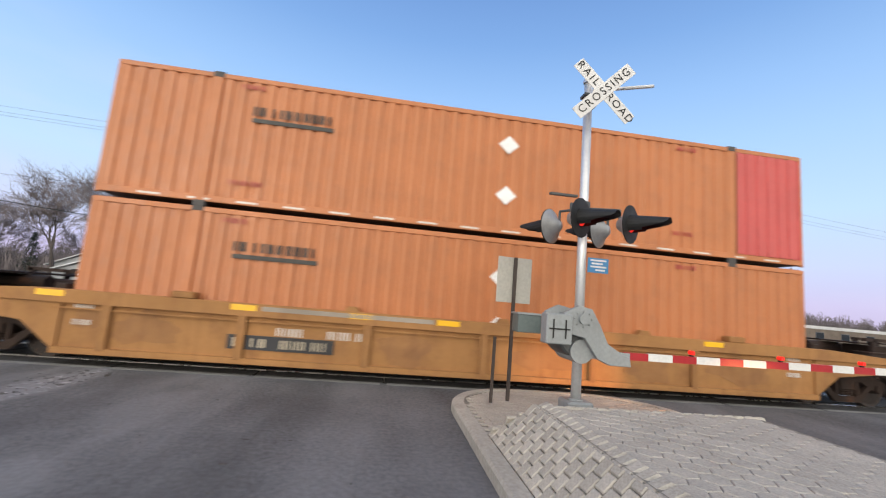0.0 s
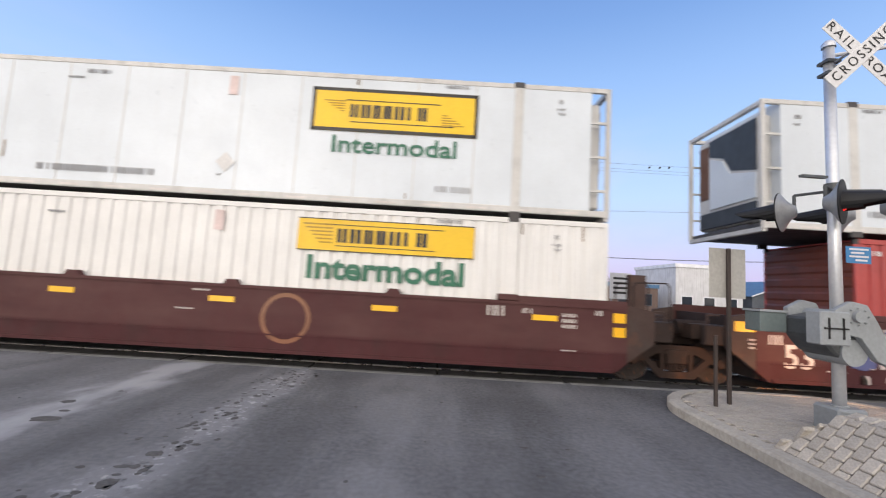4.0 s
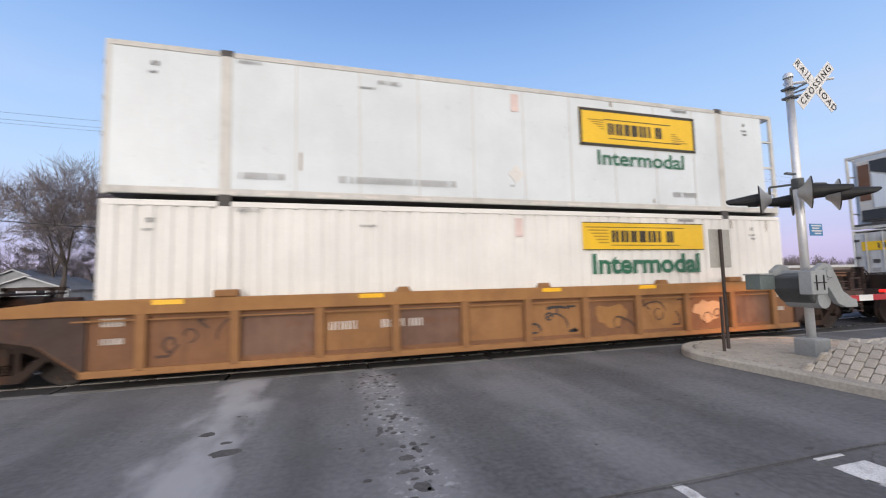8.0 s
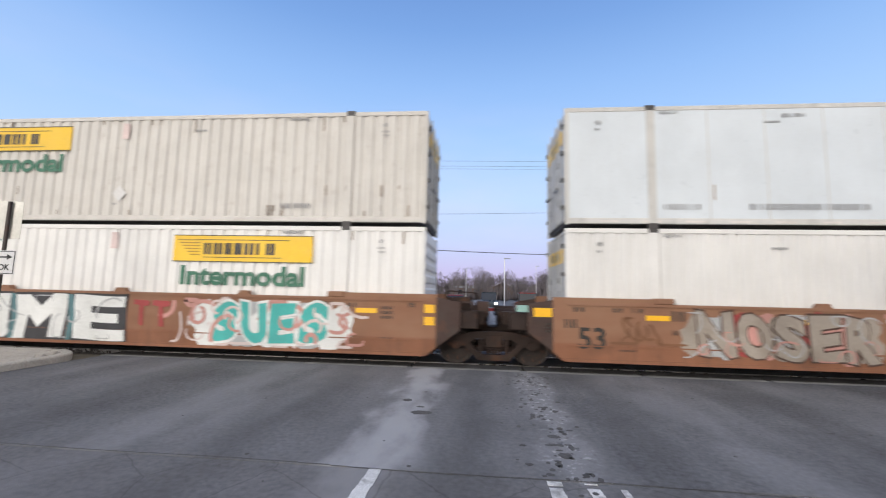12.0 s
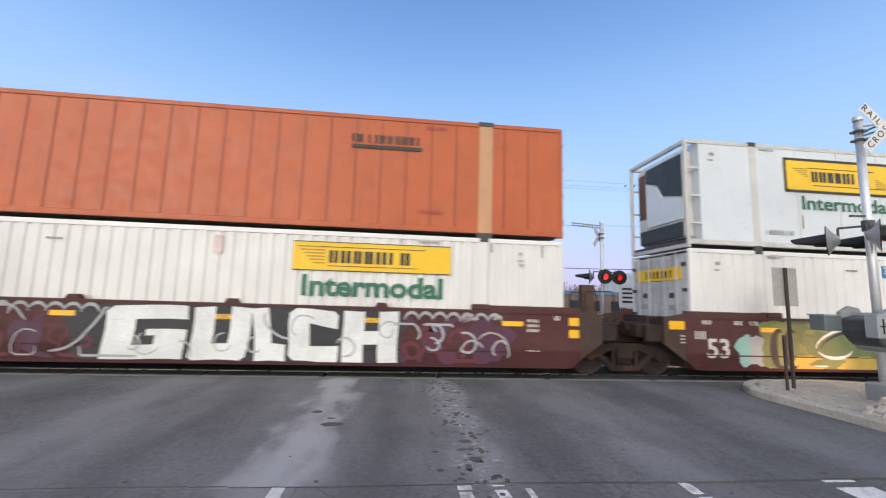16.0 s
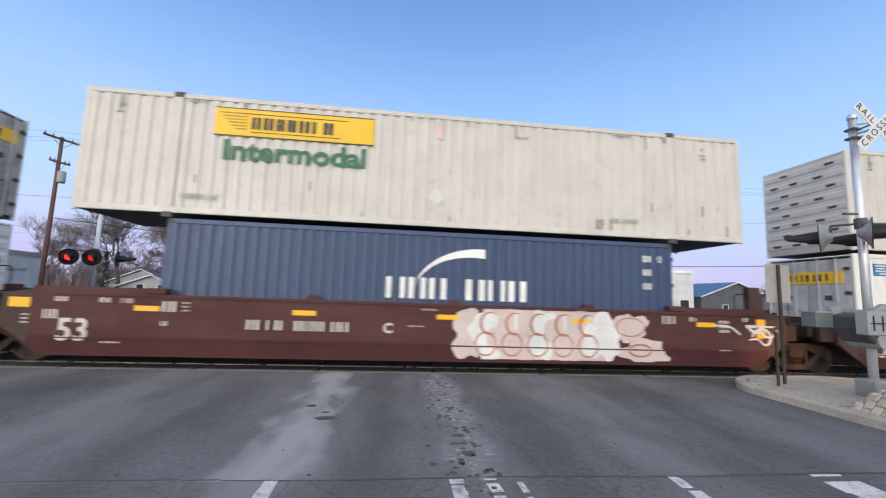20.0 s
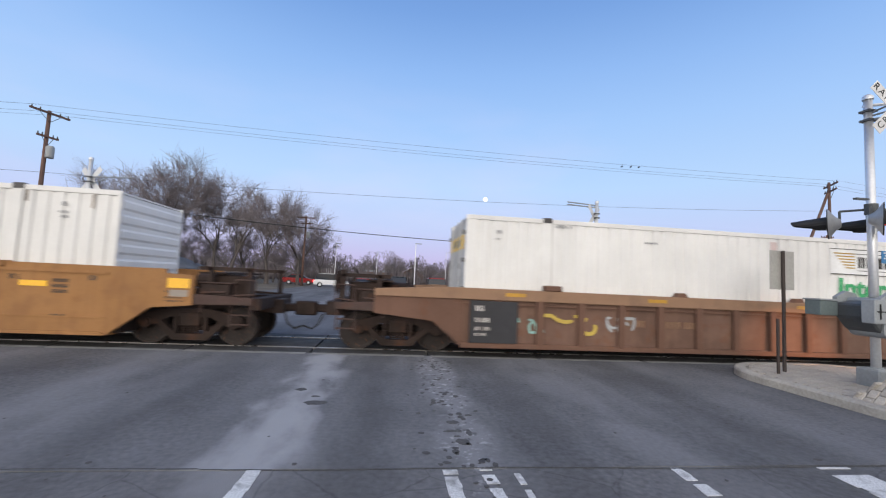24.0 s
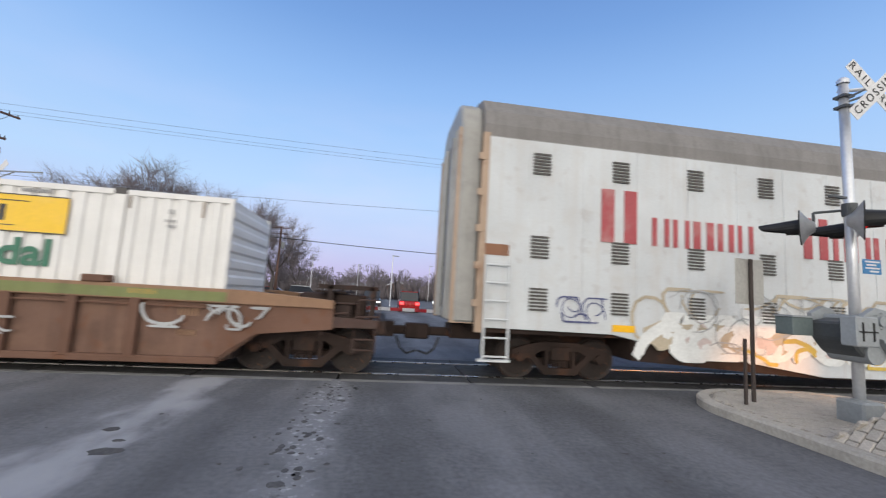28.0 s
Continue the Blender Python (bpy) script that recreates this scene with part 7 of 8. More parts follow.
        scrawl(car, -6.8, -6.1, 0.7, 1.25, W_PANEL, 380, 8, 0.05)
        patch(car, -5.5, -1.8, [G_BUFF_GREY, G_GREY, G_RED, G_PINK], 381, 0.4, 0.92, 0.46)
        fat_letters(car, "NOSER", [(-5.35, -4.6), (-4.55, -3.85), (-3.8, -3.15), (-3.1, -2.45), (-2.4, -1.75)], 0.46, 1.42, G_BUFF_GREY, G_UMBER, 0.055, seed=7, rim_heavy=0.03)
        scrawl(car, -5.6, -1.7, 0.45, 1.4, G_GREY, 383, 9, 0.03, lift=0.026, reach=0.5)
        scrawl(car, -5.5, -1.8, 0.45, 1.0, G_PINK, 384, 7, 0.03, lift=0.028, reach=0.4)
        for k in range(9):
            z = 1.42 - 0.105 * k
            x = -1.6 + 0.035 * k
            part("graffiti", Shape().prism([(x, z - 0.05), (x + 0.3, z + 0.02), (x + 0.3, z + 0.12 if k else z + 0.06), (x, z + 0.05)], -HALF - 0.012, -HALF), G_WHITE if k % 2 else G_PINK, car)
        scrawl(car, -1.0, -0.2, 0.4, 0.8, G_BLACK, 382, 7, 0.03)
        part("small_sign", Shape().box(-9.2, -8.9, -HALF + 0.01, -HALF + 0.03, 1.32, 1.47), G_AQUA, car)
    elif key == "K":
        patch(car, -8.2, -6.2, [G_PINK], 390, 0.45, 0.95, 0.55)
        scrawl(car, -8.1, -6.3, 0.45, 1.45, G_WHITE, 391, 8, 0.04, reach=0.8)
        patch(car, -6.4, -5.3, [W_PANEL, G_OLIVE], 392, 0.4, 0.85, 0.45)
        patch(car, -5.4, 5.0, [G_BLACK, G_BLACK, G_GREY], 393, 0.6, 0.92, 0.55)
        fat_letters(car, "BUNK", [(-5.3, -3.7), (-3.5, -1.9), (-1.6, 0.2), (0.5, 2.2)], 0.4, 1.42, G_BLACK, G_WHITE, 0.07, seed=8, rim_heavy=0.025)
        scrawl(car, -5.0, 5.0, 0.4, 1.45, G_WHITE, 394, 14, 0.03, reach=0.9)
        scrawl(car, -3.0, -1.5, 0.5, 0.9, G_PINK, 395, 5, 0.06)
    elif key == "L":
        for x0_ in (-6.9, -5.4):
            patch(car, x0_, x0_ + 1.2, [G_AQUA], 404 + int(x0_ * 10), 0.32, 1.1, 0.24)
        patch(car, -6.2, -5.4, [G_GREY], 407, 0.3, 0.55, 0.2)
        patch(car, -4.6, -2.2, [G_VIOLET, W_MAROON], 400, 0.5, 0.8, 0.42)
        patch(car, 3.9, 6.6, [G_VIOLET, W_MAROON], 406, 0.5, 0.85, 0.5)
        patch(car, -2.6, 4.3, [G_BLACK], 405, 0.5, 0.92, 0.62, lift=0.007)
        block_letters(car, "GULCH", [(-2.05, -0.42), (-0.3, 0.88), (0.98, 1.62), (1.72, 2.78), (2.88, 4.1)], 0.33, 1.46, G_WHITE, G_BLACK, 0.12, seed=5)
        scrawl(car, -2.0, 4.1, 0.4, 1.4, G_GREY, 408, 9, 0.04, lift=0.026, reach=0.45)
        for k in range(7):
            crescent(car, -4.4 + 0.34 * k, 1.2, 0.2, 0.26, 20, 160, 0.06, G_GREY, lift=0.018)
            crescent(car, 4.4 + 0.32 * k, 1.2, 0.18, 0.26, 20, 160, 0.06, G_GREY, lift=0.018)
        scrawl(car, -4.6, -2.3, 0.4, 1.0, G_WINE, 401, 8, 0.09, reach=0.6)
        scrawl(car, -5.0, -2.3, 0.4, 1.4, G_GREY, 402, 7, 0.04, lift=0.026, reach=0.9)
        scrawl(car, 4.2, 6.5, 0.4, 1.1, G_WINE, 403, 8, 0.1, reach=0.6)
        scrawl(car, 4.3, 6.6, 0.45, 1.2, G_GREY, 409, 8, 0.045, lift=0.026, reach=0.6)
    elif key == "M":
        patch(car, -6.95, -5.7, [G_AQUA, G_GREY], 410, 0.34, 0.75, 0.36)
        part("graffiti", Shape().box(-5.6, 6.1, -HALF - 0.003, -HALF, 0.31, 1.5), G_OLIVE, car)
        patch(car, -6.2, 6.4, [G_OLIVE, G_MOSS], 411, 0.6, 0.9, 0.62, lift=0.004)
        patch(car, -5.4, 2.2, [G_YELLOW, G_OLIVE, G_YELLOW], 412, 0.7, 0.46, 0.17, lift=0.009)
        for k in range(7):
            part("graffiti", blob(-4.8 + 1.7 * k, 0.95 + 0.2 * math.sin(k * 1.7), 0.5, 0.32, 520 + k, lift=0.0105), G_MOSS, car)
        # black figure and the first letter's arch
        for x in (-5.9, -5.55):
            crescent(car, x, 0.8, 0.18, 0.45, 60, 300, 0.2, G_BLACK, lift=0.016)
        crescent(car, -3.2, 0.75, 1.75, 0.68, 12, 172, 0.1, G_WHITE, lift=0.018)
        crescent(car, -3.2, 0.72, 1.62, 0.62, 15, 170, 0.08, G_BLACK, lift=0.021)
        ring(car, -2.65, 0.95, 0.42, 0.2, G_BLACK, 0.12)
        part("graffiti", blob(-2.65, 0.95, 0.3, 0.12, 531, lift=0.016), G_PALE, car)
        crescent(car, -4.4, 0.85, 0.5, 0.25, 200, 350, 0.07, G_WHITE, lift=0.02)
        # pale wedges between the letters, each with a dark edge
        for k, (x0_, x1_) in enumerate(((-1.65, -0.8), (1.75, 2.75), (3.3, 4.75), (5.95, 6.9))):
            part("graffiti", Shape().prism([(x0_ + 0.25, 0.32), (x1_, 0.32), (x1_ - 0.2, 0.9), (x1_ + 0.05, 1.49), (x0_, 1.49), (x0_ + 0.2, 0.9)], -HALF - 0.013, -HALF), (G_GREY, G_PALE, G_GREY, G_GREY)[k], car)
            scrawl(car, x0_ + 0.1, x1_, 0.4, 1.42, G_WHITE, 600 + k, 6, 0.14, lift=0.018, reach=0.4)
            scrawl(car, x0_, x1_, 0.4, 1.45, G_BLACK, 700 + k, 3, 0.06, lift=0.024, reach=0.6)
        for x, w in ((-0.62, 0.16), (0.95, 0.1), (2.95, 0.12), (4.95, 0.1)):
            part("graffiti", Shape().prism([(x, 0.32), (x + w, 0.32), (x + w * 1.3, 0.9), (x + w * 0.8, 1.49), (x - w * 0.2, 1.49), (x + w * 0.2, 0.9)], -HALF - 0.016, -HALF), G_BLACK, car)
        part("graffiti", Shape().prism([(0.1, 0.75), (1.5, 0.72), (1.5, 0.86), (0.1, 0.9)], -HALF - 0.019, -HALF), G_BLACK, car)
        part("graffiti", Shape().prism([(0.1, 1.2), (0.7, 1.25), (0.6, 1.36), (0.1, 1.32)], -HALF - 0.019, -HALF), G_BLACK, car)
        crescent(car, 4.0, 1.0, 0.5, 0.22, 190, 350, 0.1, G_BLACK, lift=0.026)
        crescent(car, 5.5, 0.75, 0.45, 0.2, 10, 170, 0.06, G_PALE, lift=0.024)
        scrawl(car, -5.2, 5.8, 0.4, 1.45, G_MOSS, 415, 16, 0.12, lift=0.012)
        scrawl(car, -5.2, 5.8, 0.4, 1.45, G_WHITE, 416, 9, 0.035, lift=0.028, reach=0.35)
        scrawl(car, 6.0, 7.0, 0.5, 1.45, G_PALE, 417, 8, 0.05, lift=0.024)
    elif key == "N":
        scrawl(car, -5.3, -3.7, 0.95, 1.4, G_GREY, 420, 8, 0.04)
        fat_letters(car, "SER", [(1.0, 1.95), (1.95, 2.75), (2.75, 3.75)], 0.34, 1.44, [G_YELLOW, G_WHITE, G_YELLOW], G_BEIGE, 0.085, seed=2, rim_heavy=0.03)
        for cx in (0.75, 4.15):
            part("graffiti", Shape().prism([(cx - 0.3, 0.88), (cx - 0.12, 1.03), (cx, 1.25), (cx + 0.13, 1.03), (cx + 0.34, 0.9), (cx + 0.13, 0.76), (cx, 0.55), (cx - 0.13, 0.76)], -HALF - 0.012, -HALF), G_WHITE, car)
        scrawl(car, 4.2, 4.7, 0.7, 1.2, G_WHITE, 421, 3, 0.06)
        scrawl(car, 0.3, 0.7, 0.38, 0.6, G_YELLOW, 422, 3, 0.05)
    elif key == "O":
        part("graffiti", Shape().prism([(0.9, 0.9), (1.15, 1.48), (4.1, 1.48), (4.2, 0.34), (1.2, 0.34)], -HALF - 0.004, -HALF), G_PALE, car)
        patch(car, 0.6, 4.5, [G_PALE, G_WHITE, G_PALE], 430, 0.45, 0.9, 0.56, lift=0.005)
        part("graffiti", blob(4.75, 1.15, 0.46, 0.32, 431, lift=0.006), G_PALE, car)
        part("graffiti", blob(5.1, 0.58, 0.6, 0.28, 432, lift=0.008), G_PALE, car)
        for k in range(5):
            ring(car, 1.2 + 0.62 * k, 0.68, 0.24, 0.26, G_ROSE, 0.035)
            crescent(car, 1.3 + 0.6 * k, 1.15, 0.22, 0.25, 60, 300, 0.05, G_ROSE)
            part("graffiti", Shape().box(1.28 + 0.6 * k, 1.34 + 0.6 * k, -HALF - 0.016, -HALF, 1.02, 1.42), G_WHITE, car)
        ring(car, 5.0, 0.6, 0.28, 0.14, G_ROSE, 0.05)
        ring(car, 4.75, 1.15, 0.36, 0.22, G_ROSE, 0.03)
        scrawl(car, 7.6, 8.7, 0.8, 1.25, G_WHITE, 434, 6, 0.06)
    elif key == "P":
        pts = [(-4.8 + 0.11 * k, 1.33 + 0.1 * math.sin(1.1 * k) * math.cos(0.23 * k)) for k in range(41)]
        part("graffiti", ribbon(Shape(), pts, 0.03, -HALF - 0.034), G_WHITE, car)
        scrawl(car, 0.0, 1.3, 0.95, 1.25, G_GREY, 440, 4, 0.03)
        s = Shape()
        x = 1.75
        for k in range(4):
            s.prism([(x, 0.78), (x + 0.55, 0.78), (x + 0.65, 1.05), (x + 0.1, 1.05)], -HALF - 0.02, -HALF)
            x += 0.7
        s.box(1.6, 4.6, -HALF - 0.02, -HALF, 0.7, 0.73)
        part("logo_mark", s, REFLECT_W, car, "pale slanted bars in place of a name")
        scrawl(car, 4.5, 6.4, 0.45, 1.35, G_PALE, 441, 13, 0.055, reach=0.65)
        scrawl(car, 3.0, 4.2, 1.1, 1.5, G_GREY, 442, 6, 0.04, reach=0.4)
    elif key == "Q":
        part("end_stain", Shape().box(-10.05, -8.06, -HALF - 0.012, -HALF, 0.96, 1.5), W_RUSTY, car, "grimy unpainted end")
        part("reflector", Shape().box(-9.6, -8.4, -HALF - 0.02, -HALF - 0.01, 1.1, 1.2), REFLECT, car, "long yellow end marker")
        part("graffiti", blob(-5.25, 1.05, 0.32, 0.42, 450, lift=0.004), G_VIOLET, car)
        scrawl(car, -5.5, -5.0, 0.7, 1.4, G_GREY, 451, 5, 0.1)
        part("graffiti", Shape().box(-5.15, -0.95, -HALF - 0.005, -HALF, 0.44, 1.48), G_UMBER, car)
        patch(car, -5.3, -0.9, [G_UMBER, W_PANEL, G_UMBER], 452, 0.45, 0.88, 0.6)
        patch(car, -4.9, -0.9, [G_CLAY, W_PANEL, G_CLAY], 453, 0.4, 1.27, 0.2, lift=0.008)
        scrawl(car, -5.0, -1.0, 1.15, 1.5, G_ROSE, 454, 10, 0.05)
        scrawl(car, -5.0, -1.0, 0.4, 0.9, W_MAROON, 458, 10, 0.08)
        patch(car, -1.1, 1.7, [G_OLIVE, W_TAN, G_BEIGE, G_AQUA], 455, 0.3, 0.9, 0.45)
        scrawl(car, -1.2, 1.7, 0.45, 1.4, G_OLIVE, 456, 8, 0.07)
        scrawl(car, -1.2, 1.7, 0.45, 1.4, G_BEIGE, 457, 8, 0.05)
        s = Shape()
        for k in range(3):
            s.box(2.15 + 0.62 * k, 2.65 + 0.62 * k, -HALF - 0.02, -HALF, 1.15, 1.32)
            s.box(2.32 + 0.62 * k, 2.48 + 0.62 * k, -HALF - 0.02, -HALF, 0.8, 1.15)
        part("logo_mark", s, G_RED, car)
    elif key == "R":
        for x0_, m_ in ((-7.0, G_AQUA), (-5.6, G_YELLOW), (-4.7, G_GREY)):
            scrawl(car, x0_, x0_ + 0.7, 0.6, 1.0, m_, int(x0_ * 10) + 900, 4, 0.07, y=-HALF + 0.055)
    elif key == "S":
        ribs = [(-1.98, 1.18), (-1.78, 1.12), (-1.55, 0.86), (-1.35, 0.78), (-1.15, 0.88), (-0.9, 1.16), (-0.72, 1.22)]
        part("graffiti", ribbon(Shape(), ribs, 0.1, -HALF + 0.05), G_UMBER, car)
        s = Shape()
        for k in range(3):
            s.box(1.05 + 0.34 * k, 1.3 + 0.34 * k, -HALF + 0.05, -HALF + 0.08, 0.95, 1.02)
            s.box(1.12 + 0.34 * k, 1.2 + 0.34 * k, -HALF + 0.05, -HALF + 0.08, 0.68, 0.95)
        part("logo_mark", s, G_FAINT, car)
    elif key == "T":
        fat_letters(car, "FOUGhT2", [(-2.97, -2.27), (-2.18, -1.66), (-1.55, -1.08), (-0.88, -0.26), (-0.12, 0.34), (0.42, 0.92), (1.08, 1.72)], 0.36, 1.2, G_MINT, G_WHITE, 0.04, y=-HALF - 0.04, seed=11, rim_heavy=0.022)
        part("graffiti", Shape().prism([(-2.95, 1.16), (-2.35, 1.16), (-2.75, 0.86)], -HALF - 0.07, -HALF - 0.04), G_MINT, car)
        part("graffiti", Shape().prism([(-2.95, 0.78), (-2.3, 0.74), (-2.95, 0.4)], -HALF - 0.07, -HALF - 0.04), G_MINT, car)
        scrawl(car, -2.8, 1.7, 0.4, 1.2, G_WHITE, 461, 8, 0.04, y=-HALF - 0.04, lift=0.026, reach=0.35)
        patch(car, 2.3, 4.0, [G_PEACH], 462, 0.3, 0.62, 0.26, y=-HALF - 0.04)
        part("graffiti", blob(2.75, 0.95, 0.26, 0.22, 466, y=-HALF - 0.04, lift=0.008), G_PEACH, car)
        scrawl(car, -3.8, -3.05, 0.4, 1.2, G_GREY, 463, 9, 0.05, y=-HALF - 0.04)
        scrawl(car, 4.2, 5.0, 0.45, 0.9, G_GREY, 464, 6, 0.04, y=-HALF - 0.04)
        part("chord_patch", Shape().box(2.6, 8.2, -HALF - 0.036, -HALF - 0.02, 1.33, 1.5), W_GREEN, car, "green repainted stretch of chord")
        scrawl(car, 7.3, 8.9, 0.85, 1.25, G_GREY, 465, 8, 0.05, y=-HALF - 0.02)
    if key == "F":
        for k, (cx, cz, rx, rz) in enumerate(((1.1, 1.0, 0.9, 0.13), (2.4, 0.98, 0.8, 0.14), (4.1, 1.28, 0.5, 0.14), (4.9, 1.25, 0.4, 0.16))):
            part("painted_over", blob(cx, cz, rx, rz, 960 + k, lift=0.003 + 0.001 * k), G_BUFF, car)
    if key == "J":
        for k, (cx, cz, rx, rz) in enumerate(((5.6, 1.22, 0.35, 0.14), (5.75, 0.95, 0.75, 0.13), (7.2, 1.28, 0.3, 0.14), (7.6, 1.0, 0.35, 0.12))):
            part("painted_over", blob(cx, cz, rx, rz, 970 + k, lift=0.003 + 0.001 * k), G_BUFF, car)
        scrawl(car, 5.0, 6.4, 0.8, 1.1, G_BEIGE, 975, 5, 0.04)
    if key in "FHJNOPQ":
        px = {"F": 2.15, "H": -4.98, "J": 1.98, "O": -4.2, "N": -4.2, "P": -3.97, "Q": -4.75}[key]
        wide = {"H": 3.2, "J": 3.2, "Q": 2.95}.get(key, 2.4)
        if key in "HJ":
            part("number_panel", Shape().box(px, px + wide, -HALF - 0.03, -HALF, 0.82, 1.14), G_BLACK, car, "black number panel")
        u = wide / 11.5
        s = Shape()
        letterbars(s, px + 0.1, 0.87, 4, 0.21, u * 0.75, -HALF - 0.036, -HALF, 0.3, 5)
        letterbars(s, px + 5.3 * u, 0.87, 6, 0.21, u * 0.75, -HALF - 0.036, -HALF, 0.3, 6)
        tagged(part("stencil", s, REFLECT_W, car), kind="stuff")
        if key in "NOP":
            me = lettering({"N": "A", "O": "C", "P": "B"}[key], 0.3, 0.003, 0.012)
            me.transform(pose(px + 3.15, -HALF - 0.03, 0.97))
            part("lettering", me, REFLECT_W, car, "unit letter")
for key, ob in LOADS.items():
    if key not in used:
        for o in (*ob.children_recursive, ob):
            bpy.data.objects.remove(o)

# ---- the car carrier at the train's end ----
AR_X = 404.29
AR_L = 27.4
AR_WHITE = painted("carrier_white", (0.56, 0.585, 0.605), dirty=0.25, streak=0.3, rust=0.12, dirt=(0.45, 0.40, 0.36))
AR_POST = painted("carrier_post", (0.40, 0.29, 0.21), dirty=0.5, streak=0.6, rust=0.4)
AR_ROOF = mat("carrier_roof", (0.20, 0.19, 0.185), 0.7, vary=0.1, streak=0.3)
AR_RED = mat("carrier_red", (0.36, 0.07, 0.08), 0.6, vary=0.15, dirty=0.4, dirt=(0.5, 0.4, 0.38))
AR_VENT = mat("carrier_vent", (0.08, 0.075, 0.07), 0.7)
AR_END = painted("carrier_end", (0.34, 0.335, 0.32), dirty=0.55, streak=0.7, rust=0.15)
ar = thing("car_carrier", "tall white covered car carrier with grey roof and red bars", "rail car")
hl = AR_L / 2
for s in (-1, 1):
    y0, y1 = sorted((s * 1.5, s * 1.44))
    o = [(-hl, 1.1), (-hl + 2.9, 1.08), (-hl + 3.6, 0.95), (-hl + 8.0, 0.36), (hl - 8.0, 0.36), (hl - 3.6, 0.95), (hl - 2.9, 1.08), (hl, 1.1), (hl, 5.05), (-hl, 5.05)]
    sw = part("side_wall", Shape().prism(o, y0, y1), AR_WHITE, ar)
    seams = Shape()
    x = -hl + 1.0
    while x < hl - 0.5:
        seams.box(x, x + 0.025, min(s * 1.5, s * 1.512), max(s * 1.5, s * 1.512), 1.15, 5.0)
        x += 1.22
    part("panel_seam", seams, AR_WHITE, sw)
    part("corner_post", Shape().box(-hl - 0.02, -hl + 0.12, min(s * 1.4, s * 1.53), max(s * 1.4, s * 1.53), 1.0, 5.1), AR_POST, ar, "rust-stained corner post")
roof = [(-1.5, 5.03), (-1.5, 5.3), (-1.42, 5.62), (-1.22, 5.93), (-0.7, 6.08), (0.7, 6.08), (1.22, 5.93), (1.42, 5.62), (1.5, 5.3), (1.5, 5.03)]
part("roof", Shape().prism(roof, -hl, hl, "x"), AR_ROOF, ar)
door_o = [(-1.34, 1.15), (1.34, 1.15), (1.34, 5.3), (1.2, 5.74), (0.8, 5.97), (-0.8, 5.97), (-1.2, 5.74), (-1.34, 5.3)]
part("end_door", Shape().prism(door_o, -hl - 0.45, -hl + 0.02, "x"), AR_END, ar, "grey folding end doors", bevel=0.06)
ds = Shape()
for y in (-0.9, -0.45, 0.45, 0.9):
    ds.tube((-hl - 0.46, y, 1.2), (-hl - 0.46, y, 5.3), 0.05, sides=8)
part("door_rib", ds, AR_END, ar)
for y, z0, z1 in ((-0.68, 3.2, 4.9), (-0.22, 1.4, 5.3), (0.22, 1.4, 5.3), (0.68, 1.5, 3.0)):
    part("door_slot", Shape().box(-hl - 0.465, -hl - 0.44, y - 0.05, y + 0.05, z0, z1), AR_VENT, ar, "dark upright slot")
for y in (-1.3, 1.18):
    part("door_edge", Shape().box(-hl - 0.5, -hl - 0.02, y, y + 0.12, 1.15, 5.25), AR_POST, ar, "rust-stained door edge")
for k in range(5):
    part("hinge", Shape().box(-hl - 0.1, -hl + 0.03, -1.56, -1.5, 1.5 + 0.75 * k, 1.64 + 0.75 * k), AR_POST, ar)
vent = Shape()
for k in range(7):
    vent.box(-0.19, 0.19, -1.53, -1.49, 0.07 * k, 0.07 * k + 0.04)
VENT = vent.mesh("vent")
VENT.materials.append(AR_VENT)
x = 1.27
while x < AR_L - 1:
    for z in (4.31, 2.55, 1.48):
        part("vent", VENT, None, ar).location = (-hl + x, 0, z)
    x += 1.79
for x, n, h, w, gap, seed in ((2.62, 1, 1.15, 0.75, 0.15, 2), (3.8, 5, 0.62, 0.46, 0.22, 4), (7.6, 1, 0.95, 0.62, 0.15, 6), (8.4, 3, 0.62, 0.46, 0.22, 9)):
    s = Shape()
    letterbars(s, -hl + x, 3.0, n, h, w, -1.522, -1.5, gap, seed)
    part("logo_mark", s, AR_RED, ar, "red bars in place of a name")
scrawl(ar, -hl + 1.75, -hl + 2.6, 1.3, 1.8, G_BLUE, 801, 9, 0.03, y=-1.515)
patch(ar, -hl + 3.9, -hl + 12.5, [G_BEIGE, G_WHITE, G_PALE], 800, 0.5, 1.15, 0.4, y=-1.512)
scrawl(ar, -hl + 4.0, -hl + 12.5, 0.9, 2.1, G_BEIGE, 802, 26, 0.07, y=-1.515, lift=0.004, reach=1.2)
scrawl(ar, -hl + 4.2, -hl + 12.5, 0.7, 1.5, G_WHITE, 803, 40, 0.2, y=-1.515, lift=0.01, reach=0.9)
scrawl(ar, -hl + 5.5, -hl + 12.5, 0.6, 1.3, G_YELLOW, 804, 9, 0.08, y=-1.515, lift=0.016, reach=0.6)
scrawl(ar, -hl + 4.0, -hl + 12.5, 0.8, 2.1, G_GREY, 805, 26, 0.025, y=-1.515, lift=0.022, reach=1.2)
lad = Shape()
for x in (0.12, 0.62):
    lad.box(-hl + x, -hl + x + 0.04, -1.6, -1.56, 0.45, 2.5)
for k in range(6):
    lad.tube((-hl + 0.12, -1.58, 0.55 + 0.36 * k), (-hl + 0.66, -1.58, 0.55 + 0.36 * k), 0.02, sides=6)
lad.box(-hl + 0.05, -hl + 0.7, -1.6, -1.45, 0.45, 0.49)
part("ladder", lad, AR_WHITE, ar, "white ladder")
part("rust_patch", Shape().box(-hl + 0.02, -hl + 0.62, -1.508, -1.5, 2.55, 2.78), W_BROWN, ar, "brown worn patch")
